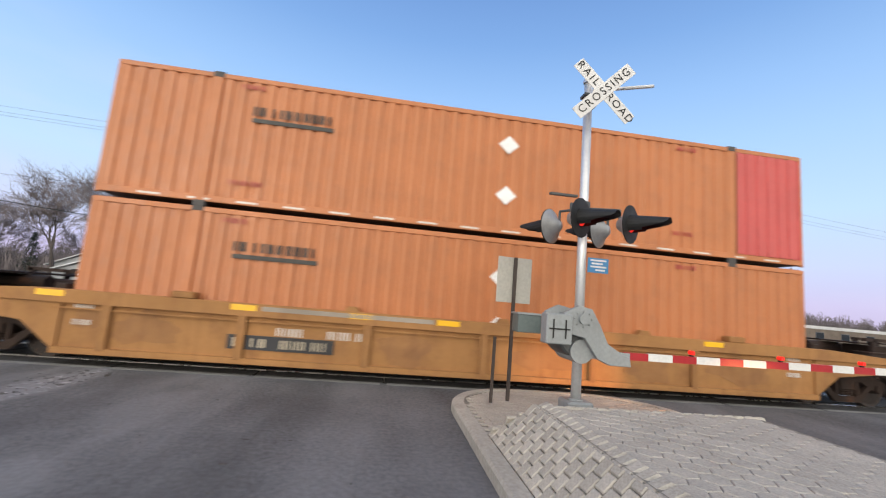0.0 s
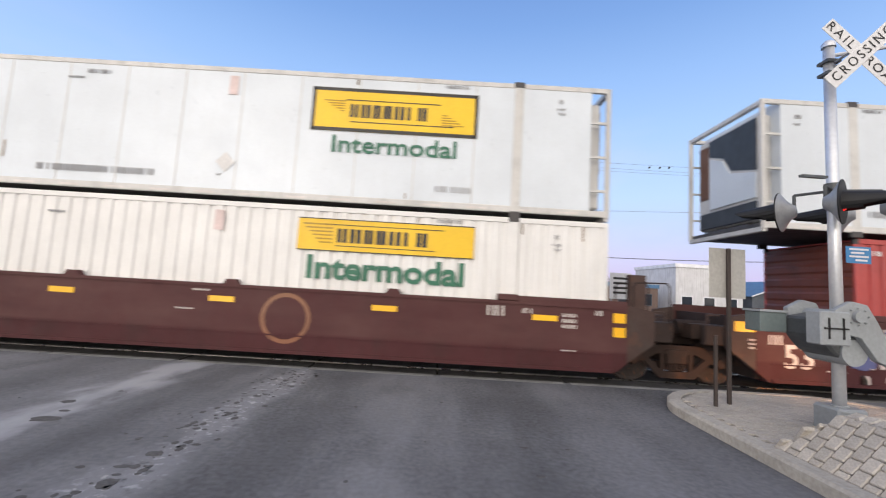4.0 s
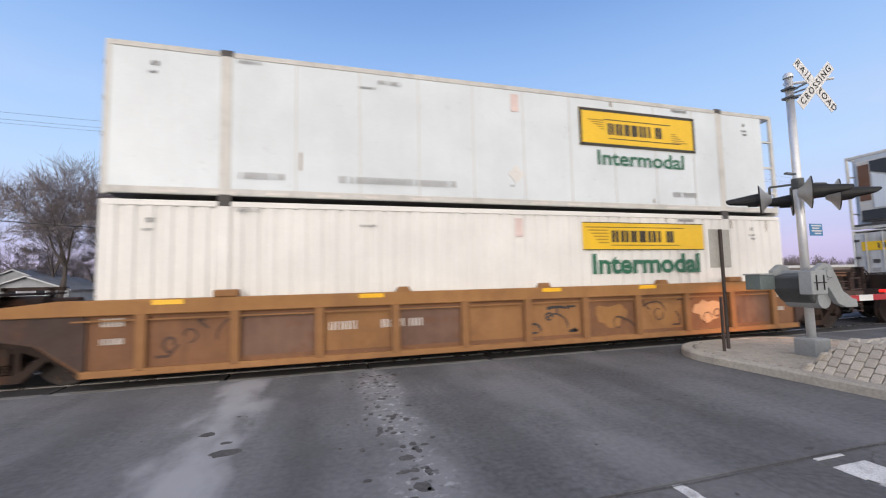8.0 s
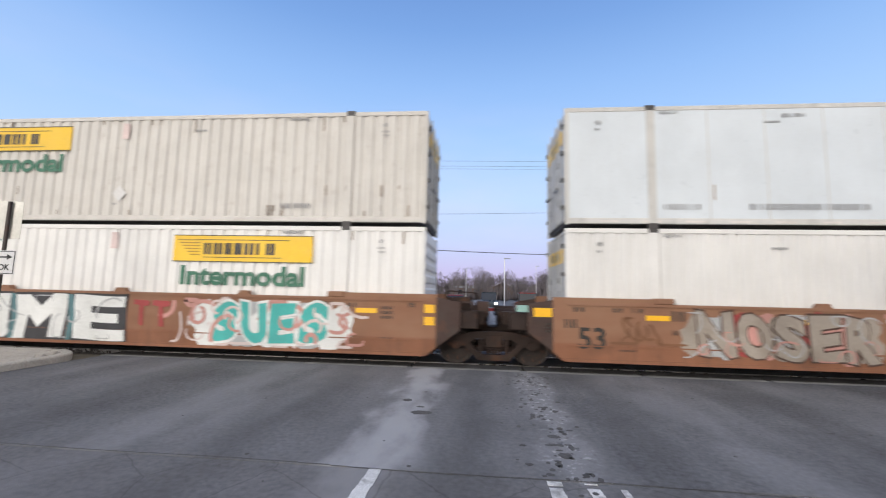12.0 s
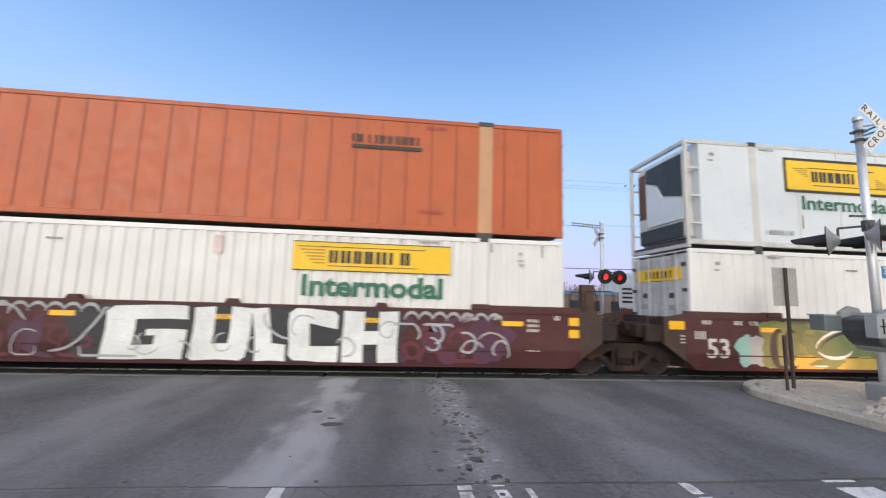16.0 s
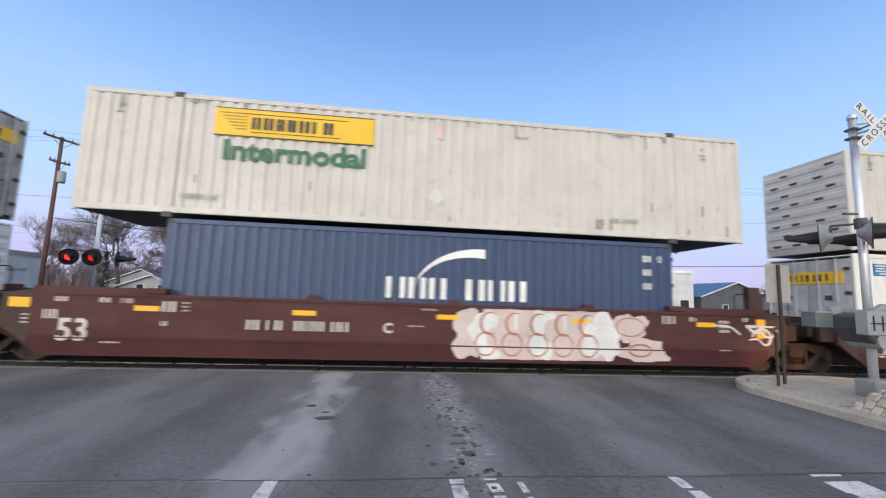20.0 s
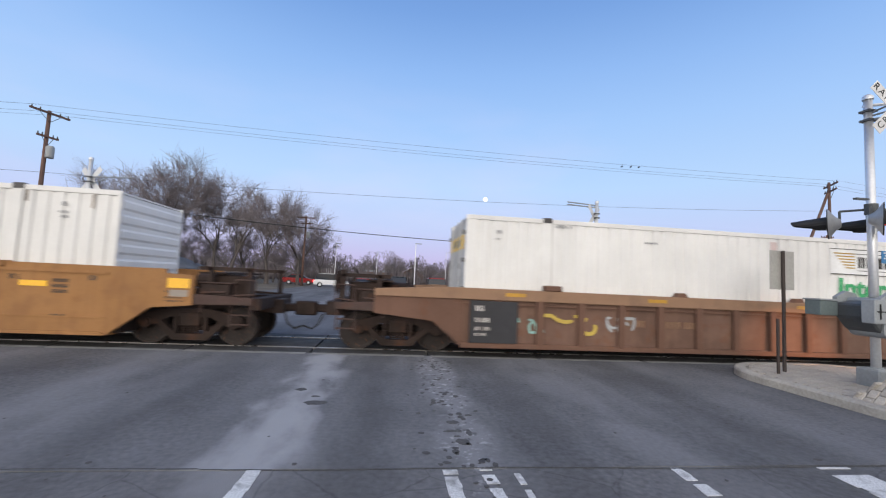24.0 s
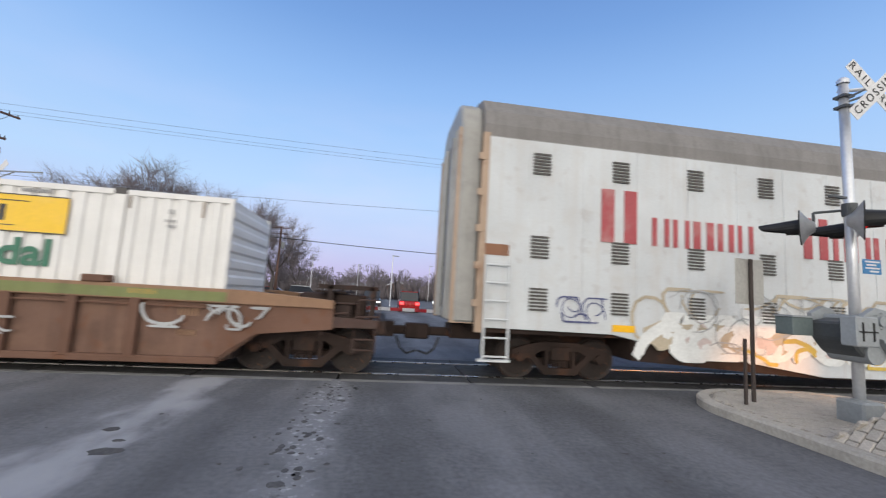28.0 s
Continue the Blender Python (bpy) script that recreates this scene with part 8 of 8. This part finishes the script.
part("reflector", Shape().box(-hl + 2.9, -hl + 3.4, -1.52, -1.5, 1.14, 1.28), REFLECT, ar)
part("frame", Shape().box(-hl - 0.3, hl + 0.3, -0.4, 0.4, 0.75, 1.05).box(-hl, hl, -1.4, 1.4, 1.0, 1.1), TRUCK, ar)
part("underframe", Shape().prism([(-hl + 3.4, 0.55), (-hl + 7.9, 0.31), (hl - 7.9, 0.31), (hl - 3.4, 0.55), (hl - 3.4, 1.0), (-hl + 3.4, 1.0)], -1.4, 1.4), TRUCK, ar, "dark underframe")
coupler(ar, -1, hl + 0.75)
truck(ar, -hl + 2.0)
truck(ar, hl - 2.0)
ride(ar, AR_X + hl, 0.0)

# ---- beyond the track: poles, wires, trees, buildings, traffic ----
BARK = mat("bark", (0.10, 0.085, 0.08), 0.9, vary=0.25, grain=0.2, bump=0.5)
TWIG = mat("twigs", (0.23, 0.2, 0.205), 0.9, vary=0.25, grain=0.1, bump=0)
WOODS = mat("woods", (0.145, 0.125, 0.13), 0.9, vary=0.3, scale=0.2, grain=0.1, bump=0)
WOOD_POLE = mat("pole_wood", (0.13, 0.075, 0.06), 0.85, vary=0.2, grain=0.2, streak=0.4, bump=0.4)
WIRE = mat("wire", (0.05, 0.05, 0.055), 0.6, vary=0)
NEEDLES = mat("needles", (0.035, 0.05, 0.04), 0.9, vary=0.3, grain=0.2)
WALL_PALE = mat("pale_wall", (0.48, 0.50, 0.54), 0.8, vary=0.1, streak=0.2)
WALL_BRICK = mat("brown_wall", (0.15, 0.105, 0.09), 0.85, vary=0.15, streak=0.2)
WALL_WHITE = mat("white_wall", (0.62, 0.62, 0.64), 0.8, vary=0.1, streak=0.3)
ROOF_GREY = mat("grey_roof", (0.24, 0.25, 0.28), 0.8, vary=0.15)
ROOF_BLUE = mat("blue_roof", (0.08, 0.17, 0.30), 0.6, vary=0.12)
TRIM_WHITE = mat("white_trim", (0.75, 0.76, 0.8), 0.6)
PANE = mat("dark_pane", (0.03, 0.035, 0.045), 0.1, vary=0.1, bump=0)


def bare_tree(x, y, height, seed, spread=0.5, label="tall bare winter tree with fine twigs"):
    """A trunk that forks into rising limbs, branches and sprays of fine twigs."""
    r = random.Random(seed)
    t = thing("tree", label, "tree", (x, y, -0.02), "bare trees")
    wood, twigs = Shape(), Shape()

    def around(d, fan):
        v = Vector((r.gauss(0, 1), r.gauss(0, 1), r.gauss(0, 1)))
        v = (v - d * v.dot(d)).normalized()
        return (d + v * fan).normalized()

    def grow(p, d, length, rad, depth):
        segs = 4 if depth < 2 else 3
        q = p
        for k in range(segs):
            d = (around(d, 0.14) + Vector((0, 0, 0.06 if depth else 0))).normalized()
            e = q + d * (length / segs)
            r0, r1 = rad * (1 - 0.5 * k / segs), rad * (1 - 0.5 * (k + 1) / segs)
            (wood if depth < 3 else twigs).tube(q, e, r0, r1, 7 if depth < 2 else 4, caps=False)
            q = e
            if depth == 4:
                for i in range(3):
                    twigs.tube(q, q + around(d, 0.9) * length * r.uniform(0.5, 1.1), 0.011, 0.006, 3, caps=False)
            elif depth and k:
                grow(q, around(d, 0.75), length * r.uniform(0.45, 0.62), max(0.016, r1 * 0.5), depth + 1)
        if depth < 4:
            for k in range(3 if depth else 4):
                grow(q, around(d, spread * r.uniform(0.7, 1.5)), length * r.uniform(0.6, 0.85) * (1.3 if depth == 0 else 1), max(0.018, r1 * r.uniform(0.6, 0.85)), depth + 1)

    grow(Vector((0, 0, 0)), Vector((0, 0, 1)), 3.0, 0.26, 0)
    f = height / max(p[2] for p in twigs.v)
    for s_ in (wood, twigs):
        s_.v = [(a * f, b * f, c * f) for a, b, c in s_.v]
    part("trunk", wood, BARK, t, "grey-brown trunk and limbs")
    part("crown", twigs, TWIG, t, "fine bare twigs")
    return t


for k, (x, y, h, sp) in enumerate(((-48, 62, 12, 0.6), (-37.8, 62, 17.2, 0.5), (-33.6, 67, 15, 0.5), (-30, 61, 18.2, 0.5), (-25.3, 64, 16.6, 0.5), (-22.0, 60, 15.5, 0.5), (-17.4, 61, 14.6, 0.5),
                                   (-13.6, 63, 12.6, 0.55), (-10.4, 65, 9.6, 0.6), (22.5, 84, 9, 0.6), (28, 86, 9, 0.6), (33, 88, 8, 0.6), (-58, 58, 11, 0.6), (-63, 60, 10, 0.6))):
    bare_tree(x, y, h, 40 + k, sp)
for k, (x, y, h) in enumerate(((-39, 72, 9), (-35, 74, 8), (-31.5, 71, 9.5), (-27, 73, 9), (-23.5, 70, 8.5), (-19.5, 72, 8), (-15.5, 70, 7.5), (-12, 72, 6.5))):
    bare_tree(x, y, h, 80 + k, 0.75, "young bare tree thick with twigs")

con = thing("conifer", "small dark evergreen beside the bare trees", "tree", (-35.8, 56, -0.02))
part("trunk", Shape().tube((0, 0, 0), (0, 0, 5.6), 0.14, 0.03, 8), BARK, con)
nd = Shape()
rc = random.Random(3)
for k in range(900):
    z = rc.uniform(0.5, 5.9)
    rad = (6.0 - z) * 0.3 * rc.uniform(0.3, 1.0)
    a = rc.uniform(0, 6.28)
    p = Vector((rad * math.cos(a), rad * math.sin(a), z))
    d = Vector((math.cos(a), math.sin(a), -0.25)) * rc.uniform(0.2, 0.4)
    w = Vector((-math.sin(a), math.cos(a), 0)) * 0.12
    nd.quad(p - w, p + w, p + d + w * 0.2, p + d - w * 0.2)
part("needles", nd, NEEDLES, con)

# distant woods along the horizon: rounded bare crowns of fine twigs over trunks
woods = Shape()
rw = random.Random(77)
for k in range(620):
    x = rw.uniform(-170, 230)
    y = rw.uniform(96, 165)
    h = rw.uniform(4.5, 8.2) * (1.0 if y < 130 else 1.25)
    woods.tube((x, y, 0), (x + rw.uniform(-0.4, 0.4), y, h * 0.55), 0.16, 0.09, 4, caps=False)
    wide = h * rw.uniform(0.28, 0.42)
    for j in range(34):
        a, up = rw.uniform(0, 6.28), rw.uniform(-0.5, 1.0)
        flat_r = wide * math.sqrt(max(0.05, 1 - up * up)) * rw.uniform(0.6, 1.05)
        e = (x + flat_r * math.cos(a), y + flat_r * math.sin(a) * 0.5, h * (0.66 + 0.33 * up))
        woods.tube((x, y, h * rw.uniform(0.25, 0.5)), e, 0.07, 0.03, 3, caps=False)
        for i in range(3):
            b_ = rw.uniform(0, 6.28)
            woods.tube(e, (e[0] + 0.7 * math.cos(b_), e[1], e[2] + 0.6 * math.sin(b_)), 0.045, 0.02, 3, caps=False)
tagged(part("far_woods", woods, WOODS), "bare grey-brown woods along the horizon", "woods", kind="stuff")
scrub = Shape()
for k in range(5200):
    x, y = rw.uniform(-160, 220), rw.uniform(93, 150)
    h = rw.uniform(1.2, 4.4)
    for q in range(2):
        dx = rw.uniform(-0.9, 0.9)
        scrub.quad((x - 0.16, y, 0), (x + 0.16, y, 0), (x + dx + 0.1, y, h), (x + dx - 0.1, y, h * 0.95))
tagged(part("far_scrub", scrub, WOODS), "low brown scrub before the woods", "scrub", kind="stuff")


def utility_pole(at, top, arms, can=None, label="brown wooden utility pole with cross arms"):
    t = thing("utility_pole", label, "utility pole", at, "utility poles")
    part("pole", Shape().tube((0, 0, 0), (0, 0, top), 0.17, 0.12, 10), WOOD_POLE, t, smooth=True)
    for z, half, turn in arms:
        m = pose(0, 0, 0, 0, 0, turn)
        a = part("cross_arm", Shape().box(-half, half, -0.17, -0.06, z - 0.07, z + 0.07).moved(m), WOOD_POLE, t)
        br_ = Shape().tube((-half * 0.55, -0.12, z - 0.05), (0, -0.15, z - 0.7), 0.02, sides=5).tube((half * 0.55, -0.12, z - 0.05), (0, -0.15, z - 0.7), 0.02, sides=5).moved(m)
        part("brace", br_, DARK_CASE, a)
        for q in (-0.9, -0.5, 0.5, 0.9):
            part("insulator", Shape().tube((q * half, -0.11, z + 0.07), (q * half, -0.11, z + 0.25), 0.05, 0.03, 6).moved(m), DARK_CASE, a)
    if can:
        part("transformer", Shape().lathe([(0, 0), (0.24, 0.0), (0.26, 0.06), (0.26, 0.8), (0.2, 0.9), (0, 0.92)], (0.42, -0.1, can), (0, 0, 1), 14), GREY_CASE, t, "grey transformer can", smooth=True)
    return t


LP, RP = Vector((-26.2, 34.8, 0)), Vector((44.0, 38.0, 0))
utility_pole(LP, 12.9, ((12.7, 1.3, 70), (10.9, 0.7, 70)), 9.3)
utility_pole(RP, 13.6, ((13.3, 1.5, 60), (12.7, 1.3, 60)), None)
strut = thing("pole_strut", "leaning wooden strut against the utility pole", "pole strut", (38.2, 37.8, 0))
part("strut", Shape().tube((0, 0, 0), (5.7, 0.2, 12.6), 0.16, 0.12, 8), WOOD_POLE, strut)
utility_pole((-34.6, 29.8, 0), 13.3, ((13.0, 1.0, 70), (11.0, 1.4, 15)), None)
utility_pole((-12.4, 60, 0), 9.6, ((9.4, 1.2, 0), (8.6, 1.0, 0)), 6.6)
utility_pole((13.6, 80, 0), 6.6, ((6.4, 1.1, 0),), None)
utility_pole((70.0, 60, 0), 12.0, ((11.6, 1.2, 0),), None)


def wire(a, b, sag, r=0.012):
    s = Shape()
    a, b = Vector(a), Vector(b)
    pts = [a.lerp(b, k / 24) - Vector((0, 0, sag * 4 * (k / 24) * (1 - k / 24))) for k in range(25)]
    u = (b - a).cross(Vector((0, 0, 1))).normalized()
    for p in pts:
        s.v += [tuple(p + u * r), tuple(p + Vector((0, 0, r))), tuple(p - u * r), tuple(p - Vector((0, 0, r)))]
    for k in range(24):
        for i in range(4):
            j = (i + 1) % 4
            s.f.append((4 * k + i, 4 * k + j, 4 * k + 4 + j, 4 * k + 4 + i))
    return tagged(part("power_line", s, WIRE), "thin dark overhead line between poles", "power line", "overhead lines")


for dx in (-1.1, 0.3, 1.1):
    wire(LP + Vector((0, dx, 12.95)), RP + Vector((0, dx, 13.5)), 0.45, 0.009)
    wire(LP + Vector((0, dx, 12.95)), (-95, 30 + dx, 12.5), 0.8, 0.009)
    wire(RP + Vector((0, dx, 13.5)), (120, 44 + dx, 13.0), 0.8, 0.009)
wire(LP + Vector((0, -0.2, 8.2)), RP + Vector((0, -0.2, 10.6)), 0.7)
wire(LP + Vector((0, -0.2, 6.6)), RP + Vector((0, -0.2, 6.4)), 1.5, 0.03)
wire((-12.4, 60, 9.4), (-70, 64, 9.0), 0.8)
wire(LP + Vector((0, -0.2, 8.2)), (-95, 22, 8.0), 0.7)
for k, (x, dz) in enumerate(((20.6, 0.06), (21.5, 0.1), (22.3, 0.14))):
    b_ = thing("bird", "small dark bird on the overhead line", "bird", (x, 36.9, 12.95 + dz))
    part("body", Shape().lathe([(0, -0.14), (0.05, -0.08), (0.075, 0.0), (0.05, 0.09), (0.0, 0.13)], (0, 0, 0.06), (0.9, 0, 0.5), 8), BLACK, b_, smooth=True)

moon_mat = mat("moon_glow", (1.0, 0.98, 0.93), 0.9, vary=0, grain=0, emit=1.05, bump=0)
mo = Shape().lathe([(0.0, -17), (9, -14.5), (14.7, -8.5), (17, 0), (14.7, 8.5), (9, 14.5), (0.0, 17)], (666.5, 3000, 622), (0, 0, 1), 20)
tagged(part("moon", mo, moon_mat, smooth=True), "small bright full moon low in the dusk sky", "moon", kind="structure")


WALL_DARK = mat("dark_wall", (0.09, 0.10, 0.12), 0.8, vary=0.15)


def house(at, w, d, eave, ridge, wall, roof, label, turn=0, windows=2):
    t = thing("house", label, "house", at, "buildings beyond the track")
    t.rotation_euler = (0, 0, radians(turn))
    o = [(-w / 2, 0), (w / 2, 0), (w / 2, eave), (0, ridge - 0.1), (-w / 2, eave)]
    part("wall", Shape().prism(o, 0, d), wall, t)
    for s in (-1, 1):
        a, b = (s * (w / 2 + 0.4), eave - 0.25), (0, ridge)
        part("roof", Shape().prism([a, b, (0, ridge + 0.14), (a[0], a[1] + 0.14)], -0.4, d + 0.4), roof, t)
        part("fascia", Shape().prism([a, b, (0, ridge + 0.16), (a[0], a[1] + 0.16)], -0.46, -0.4), TRIM_WHITE, t)
    for k in range(windows):
        x = -w / 2 + w * (k + 1) / (windows + 1)
        fr_ = part("window", Shape().box(x - 0.5, x + 0.5, -0.06, 0.02, 0.95, 2.05), TRIM_WHITE, t)
        part("pane", Shape().box(x - 0.42, x + 0.42, -0.075, -0.05, 1.03, 1.97), PANE, fr_)
    return t


house((-33.6, 62, 0), 8.2, 10, 1.75, 3.2, WALL_PALE, ROOF_GREY, "low pale house with white gable edges")
house((-39.5, 70, 0), 9, 9, 2.4, 4.3, WALL_PALE, ROOF_GREY, "pale blue-grey house with a gable roof")
house((54.6, 62, 0), 12.5, 10, 3.3, 5.6, WALL_DARK, ROOF_BLUE, "house with a dark blue gable roof")


def flat_building(at, w, d, h, wall, band, label, openings=4, trim=None):
    t = thing("building", label, "building", at, "buildings beyond the track")
    part("wall", Shape().box(-w / 2, w / 2, 0, d, 0, h), wall, t)
    part("parapet", Shape().box(-w / 2 - 0.15, w / 2 + 0.15, -0.15, d + 0.15, h, h + 0.5), band, t)
    for k in range(openings):
        x = -w / 2 + w * (k + 0.5) / openings
        f_ = part("window", Shape().box(x - 0.8, x + 0.8, -0.05, 0.05, 0.9, min(h - 0.5, 2.6)), trim or TRIM_WHITE, t)
        part("pane", Shape().box(x - 0.7, x + 0.7, -0.07, -0.04, 1.0, min(h - 0.6, 2.5)), PANE, f_)
    return t


WALL_PARK = mat("brown_shed_wall", (0.16, 0.13, 0.11), 0.8, vary=0.2, streak=0.2)
ROOF_PALE = mat("pale_roof_edge", (0.55, 0.56, 0.58), 0.6, vary=0.1, streak=0.2)
WALL_SHED = mat("pale_blue_wall", (0.40, 0.47, 0.56), 0.7, vary=0.08, streak=0.2)
flat_building((-50.5, 46, 0), 17, 9, 4.7, WALL_SHED, ROOF_GREY, "long pale blue shed with a dark roof edge", 3)
can_ = thing("canopy", "flat dark canopy on slim posts before the blue shed", "canopy", (-38.5, 41, 0))
part("canopy_roof", Shape().box(-5, 5, -1.5, 1.5, 2.75, 3.0), ROOF_GREY, can_, bevel=0.02)
for x in (-4.6, -2.3, 0.0, 2.3, 4.6):
    part("post", Shape().box(x - 0.08, x + 0.08, -1.4, -1.24, 0, 2.75), TRIM_WHITE, can_)
flat_building((28.8, 60, 0), 9.6, 8, 3.4, WALL_BRICK, ROOF_BLUE, "low shop with a blue roof band", 3, WALL_DARK)
flat_building((40.8, 60, 0), 9.4, 12, 6.6, WALL_WHITE, TRIM_WHITE, "white storage building with scrawled walls", 3)
flat_building((92, 62, 0), 44, 12, 2.6, WALL_PARK, ROOF_PALE, "long low shed with a pale roof edge", 9, WALL_DARK)
flat_building((24, 118, 0), 12, 8, 3.6, WALL_WHITE, ROOF_GREY, "far white roadside building")
flat_building((-4, 118, 0), 10, 8, 3.0, WALL_BRICK, ROOF_GREY, "far brown roadside building", 2, WALL_DARK)
house((-16, 112, 0), 7, 8, 2.6, 4.6, WALL_WHITE, ROOF_GREY, "far small white house")
house((6, 122, 0), 9, 8, 2.8, 5.0, WALL_BRICK, ROOF_GREY, "far brown gabled house")

for k, (x, y, h) in enumerate(((2.6, 52, 6.0), (-8.6, 64, 6.4), (12, 95, 8), (-3.5, 90, 7))):
    sl = thing("street_lamp", "slim pale street lamp beyond the crossing", "street lamp", (x, y, 0), "street lamps")
    part("pole", Shape().tube((0, 0, 0), (0, 0, h), 0.07, 0.05, 8), ALU, sl)
    part("lamp_head", Shape().box(-0.1, 0.7, -0.1, 0.1, h - 0.05, h + 0.05), GREY_CASE, sl, bevel=0.02)
sgn = thing("white_sign", "white roadside sign board on two posts", "sign", (11.6, 21.5, 0))
part("board", Shape().box(-0.5, 0.5, -0.02, 0.02, 1.7, 2.9), SIGN_WHITE, sgn)
for x in (-0.4, 0.4):
    part("post", Shape().box(x - 0.03, x + 0.03, 0.02, 0.07, 0, 2.9), GREY_CASE, sgn)
bs = Shape()
for k in range(4):
    bs.box(-0.35, 0.35 - 0.1 * (k % 2), -0.03, -0.02, 2.6 - 0.22 * k, 2.7 - 0.22 * k)
part("notice_text", bs, LOGO_K, sgn)


def motor_car(at, turn, paint, label, tall=False):
    t = thing("car", label, "car", at, "cars waiting beyond the track")
    t.rotation_euler = (0, 0, radians(turn))
    h = 1.8 if tall else 1.45
    body = [(-2.2, 0.32), (2.2, 0.32), (2.25, 0.6), (2.2, 0.85), (1.1, 0.98), (-2.0, 1.0), (-2.25, 0.75)]
    part("body", Shape().prism(body, -0.88, 0.88), paint, t, bevel=0.05)
    cab = [(-2.0 if tall else -1.75, 0.98), (1.15, 0.96), (0.5, h - 0.04), (-1.2 if not tall else -1.75, h)]
    part("cabin", Shape().prism(cab, -0.78, 0.78), PANE, t, "dark glass", bevel=0.04)
    part("roof", Shape().box(-1.2 if not tall else -1.75, 0.5, -0.74, 0.74, h - 0.03, h + 0.03), paint, t, bevel=0.02)
    for x in (-1.4, 1.4):
        for y in (-0.8, 0.8):
            wq = part("wheel", Shape().tube((x, y - 0.1, 0.33), (x, y + 0.1, 0.33), 0.33, sides=16), BLACK, t)
            part("rim", Shape().tube((x, y - 0.105, 0.33), (x, y + 0.105, 0.33), 0.19, sides=10), ALU, wq)
    for y in (-0.68, 0.68):
        part("tail_light", Shape().box(-2.29, -2.2, y - 0.17, y + 0.17, 0.68, 0.9), RED_TAIL, t, bevel=0.01)
        part("headlight", Shape().box(2.16, 2.27, y - 0.17, y + 0.17, 0.58, 0.76), HEADLIGHT, t, bevel=0.01)
    return t


PAINT_RED = mat("car_red", (0.35, 0.02, 0.02), 0.25, vary=0.05)
PAINT_WHITE = mat("car_white", (0.7, 0.7, 0.72), 0.25, vary=0.05)
PAINT_DARK = mat("car_dark", (0.05, 0.07, 0.09), 0.25, vary=0.05)
PAINT_SILVER = mat("car_silver", (0.4, 0.42, 0.45), 0.3, 0.3, vary=0.05)
motor_car((-2.7, 42, 0), 90, PAINT_RED, "red car with lit tail lights")
motor_car((0.6, 46, 0), -90, PAINT_DARK, "dark car with white headlights on", True)
motor_car((4.0, 41, 0), 90, PAINT_RED, "red van with lit tail lights", True)
motor_car((-8.2, 58, 0), 8, PAINT_WHITE, "white van parked by the road", True)
motor_car((10.5, 56, 0), 175, PAINT_SILVER, "silver car beyond the crossing")
motor_car((17.5, 52, 0), 3, PAINT_WHITE, "white car parked by the shop")
motor_car((-14, 66, 0), 5, PAINT_RED, "red car parked beyond the trees")


# ---- what moves ----
def motions():
    times = (0, 4, 8, 12, 16, 20, 24, 28)
    starts = {}
    for ob, x, y, z in RIDING:
        starts[ob] = x
        walk(ob, [(t, pose(x - gone(t), y, z)) for t in times])
    for w, car, dx in WHEELS:
        x = starts[car] + w.parent.location.x
        seen = [k / 30 for k in range(841) if abs(x - gone(k / 30)) < 19]
        if not seen:
            continue
        rows = []
        if seen[0] > 0:
            rows.append((0, pose(dx, 0, 0.44)))
        for t in seen:
            a = -math.degrees((gone(t) - gone(seen[0])) / 0.44)
            rows.append((t, pose(dx, 0, 0.44, 0, a % 360, 0)))
        if seen[-1] < 28:
            rows.append((28, rows[-1][1]))
        walk(w, rows)


motions()
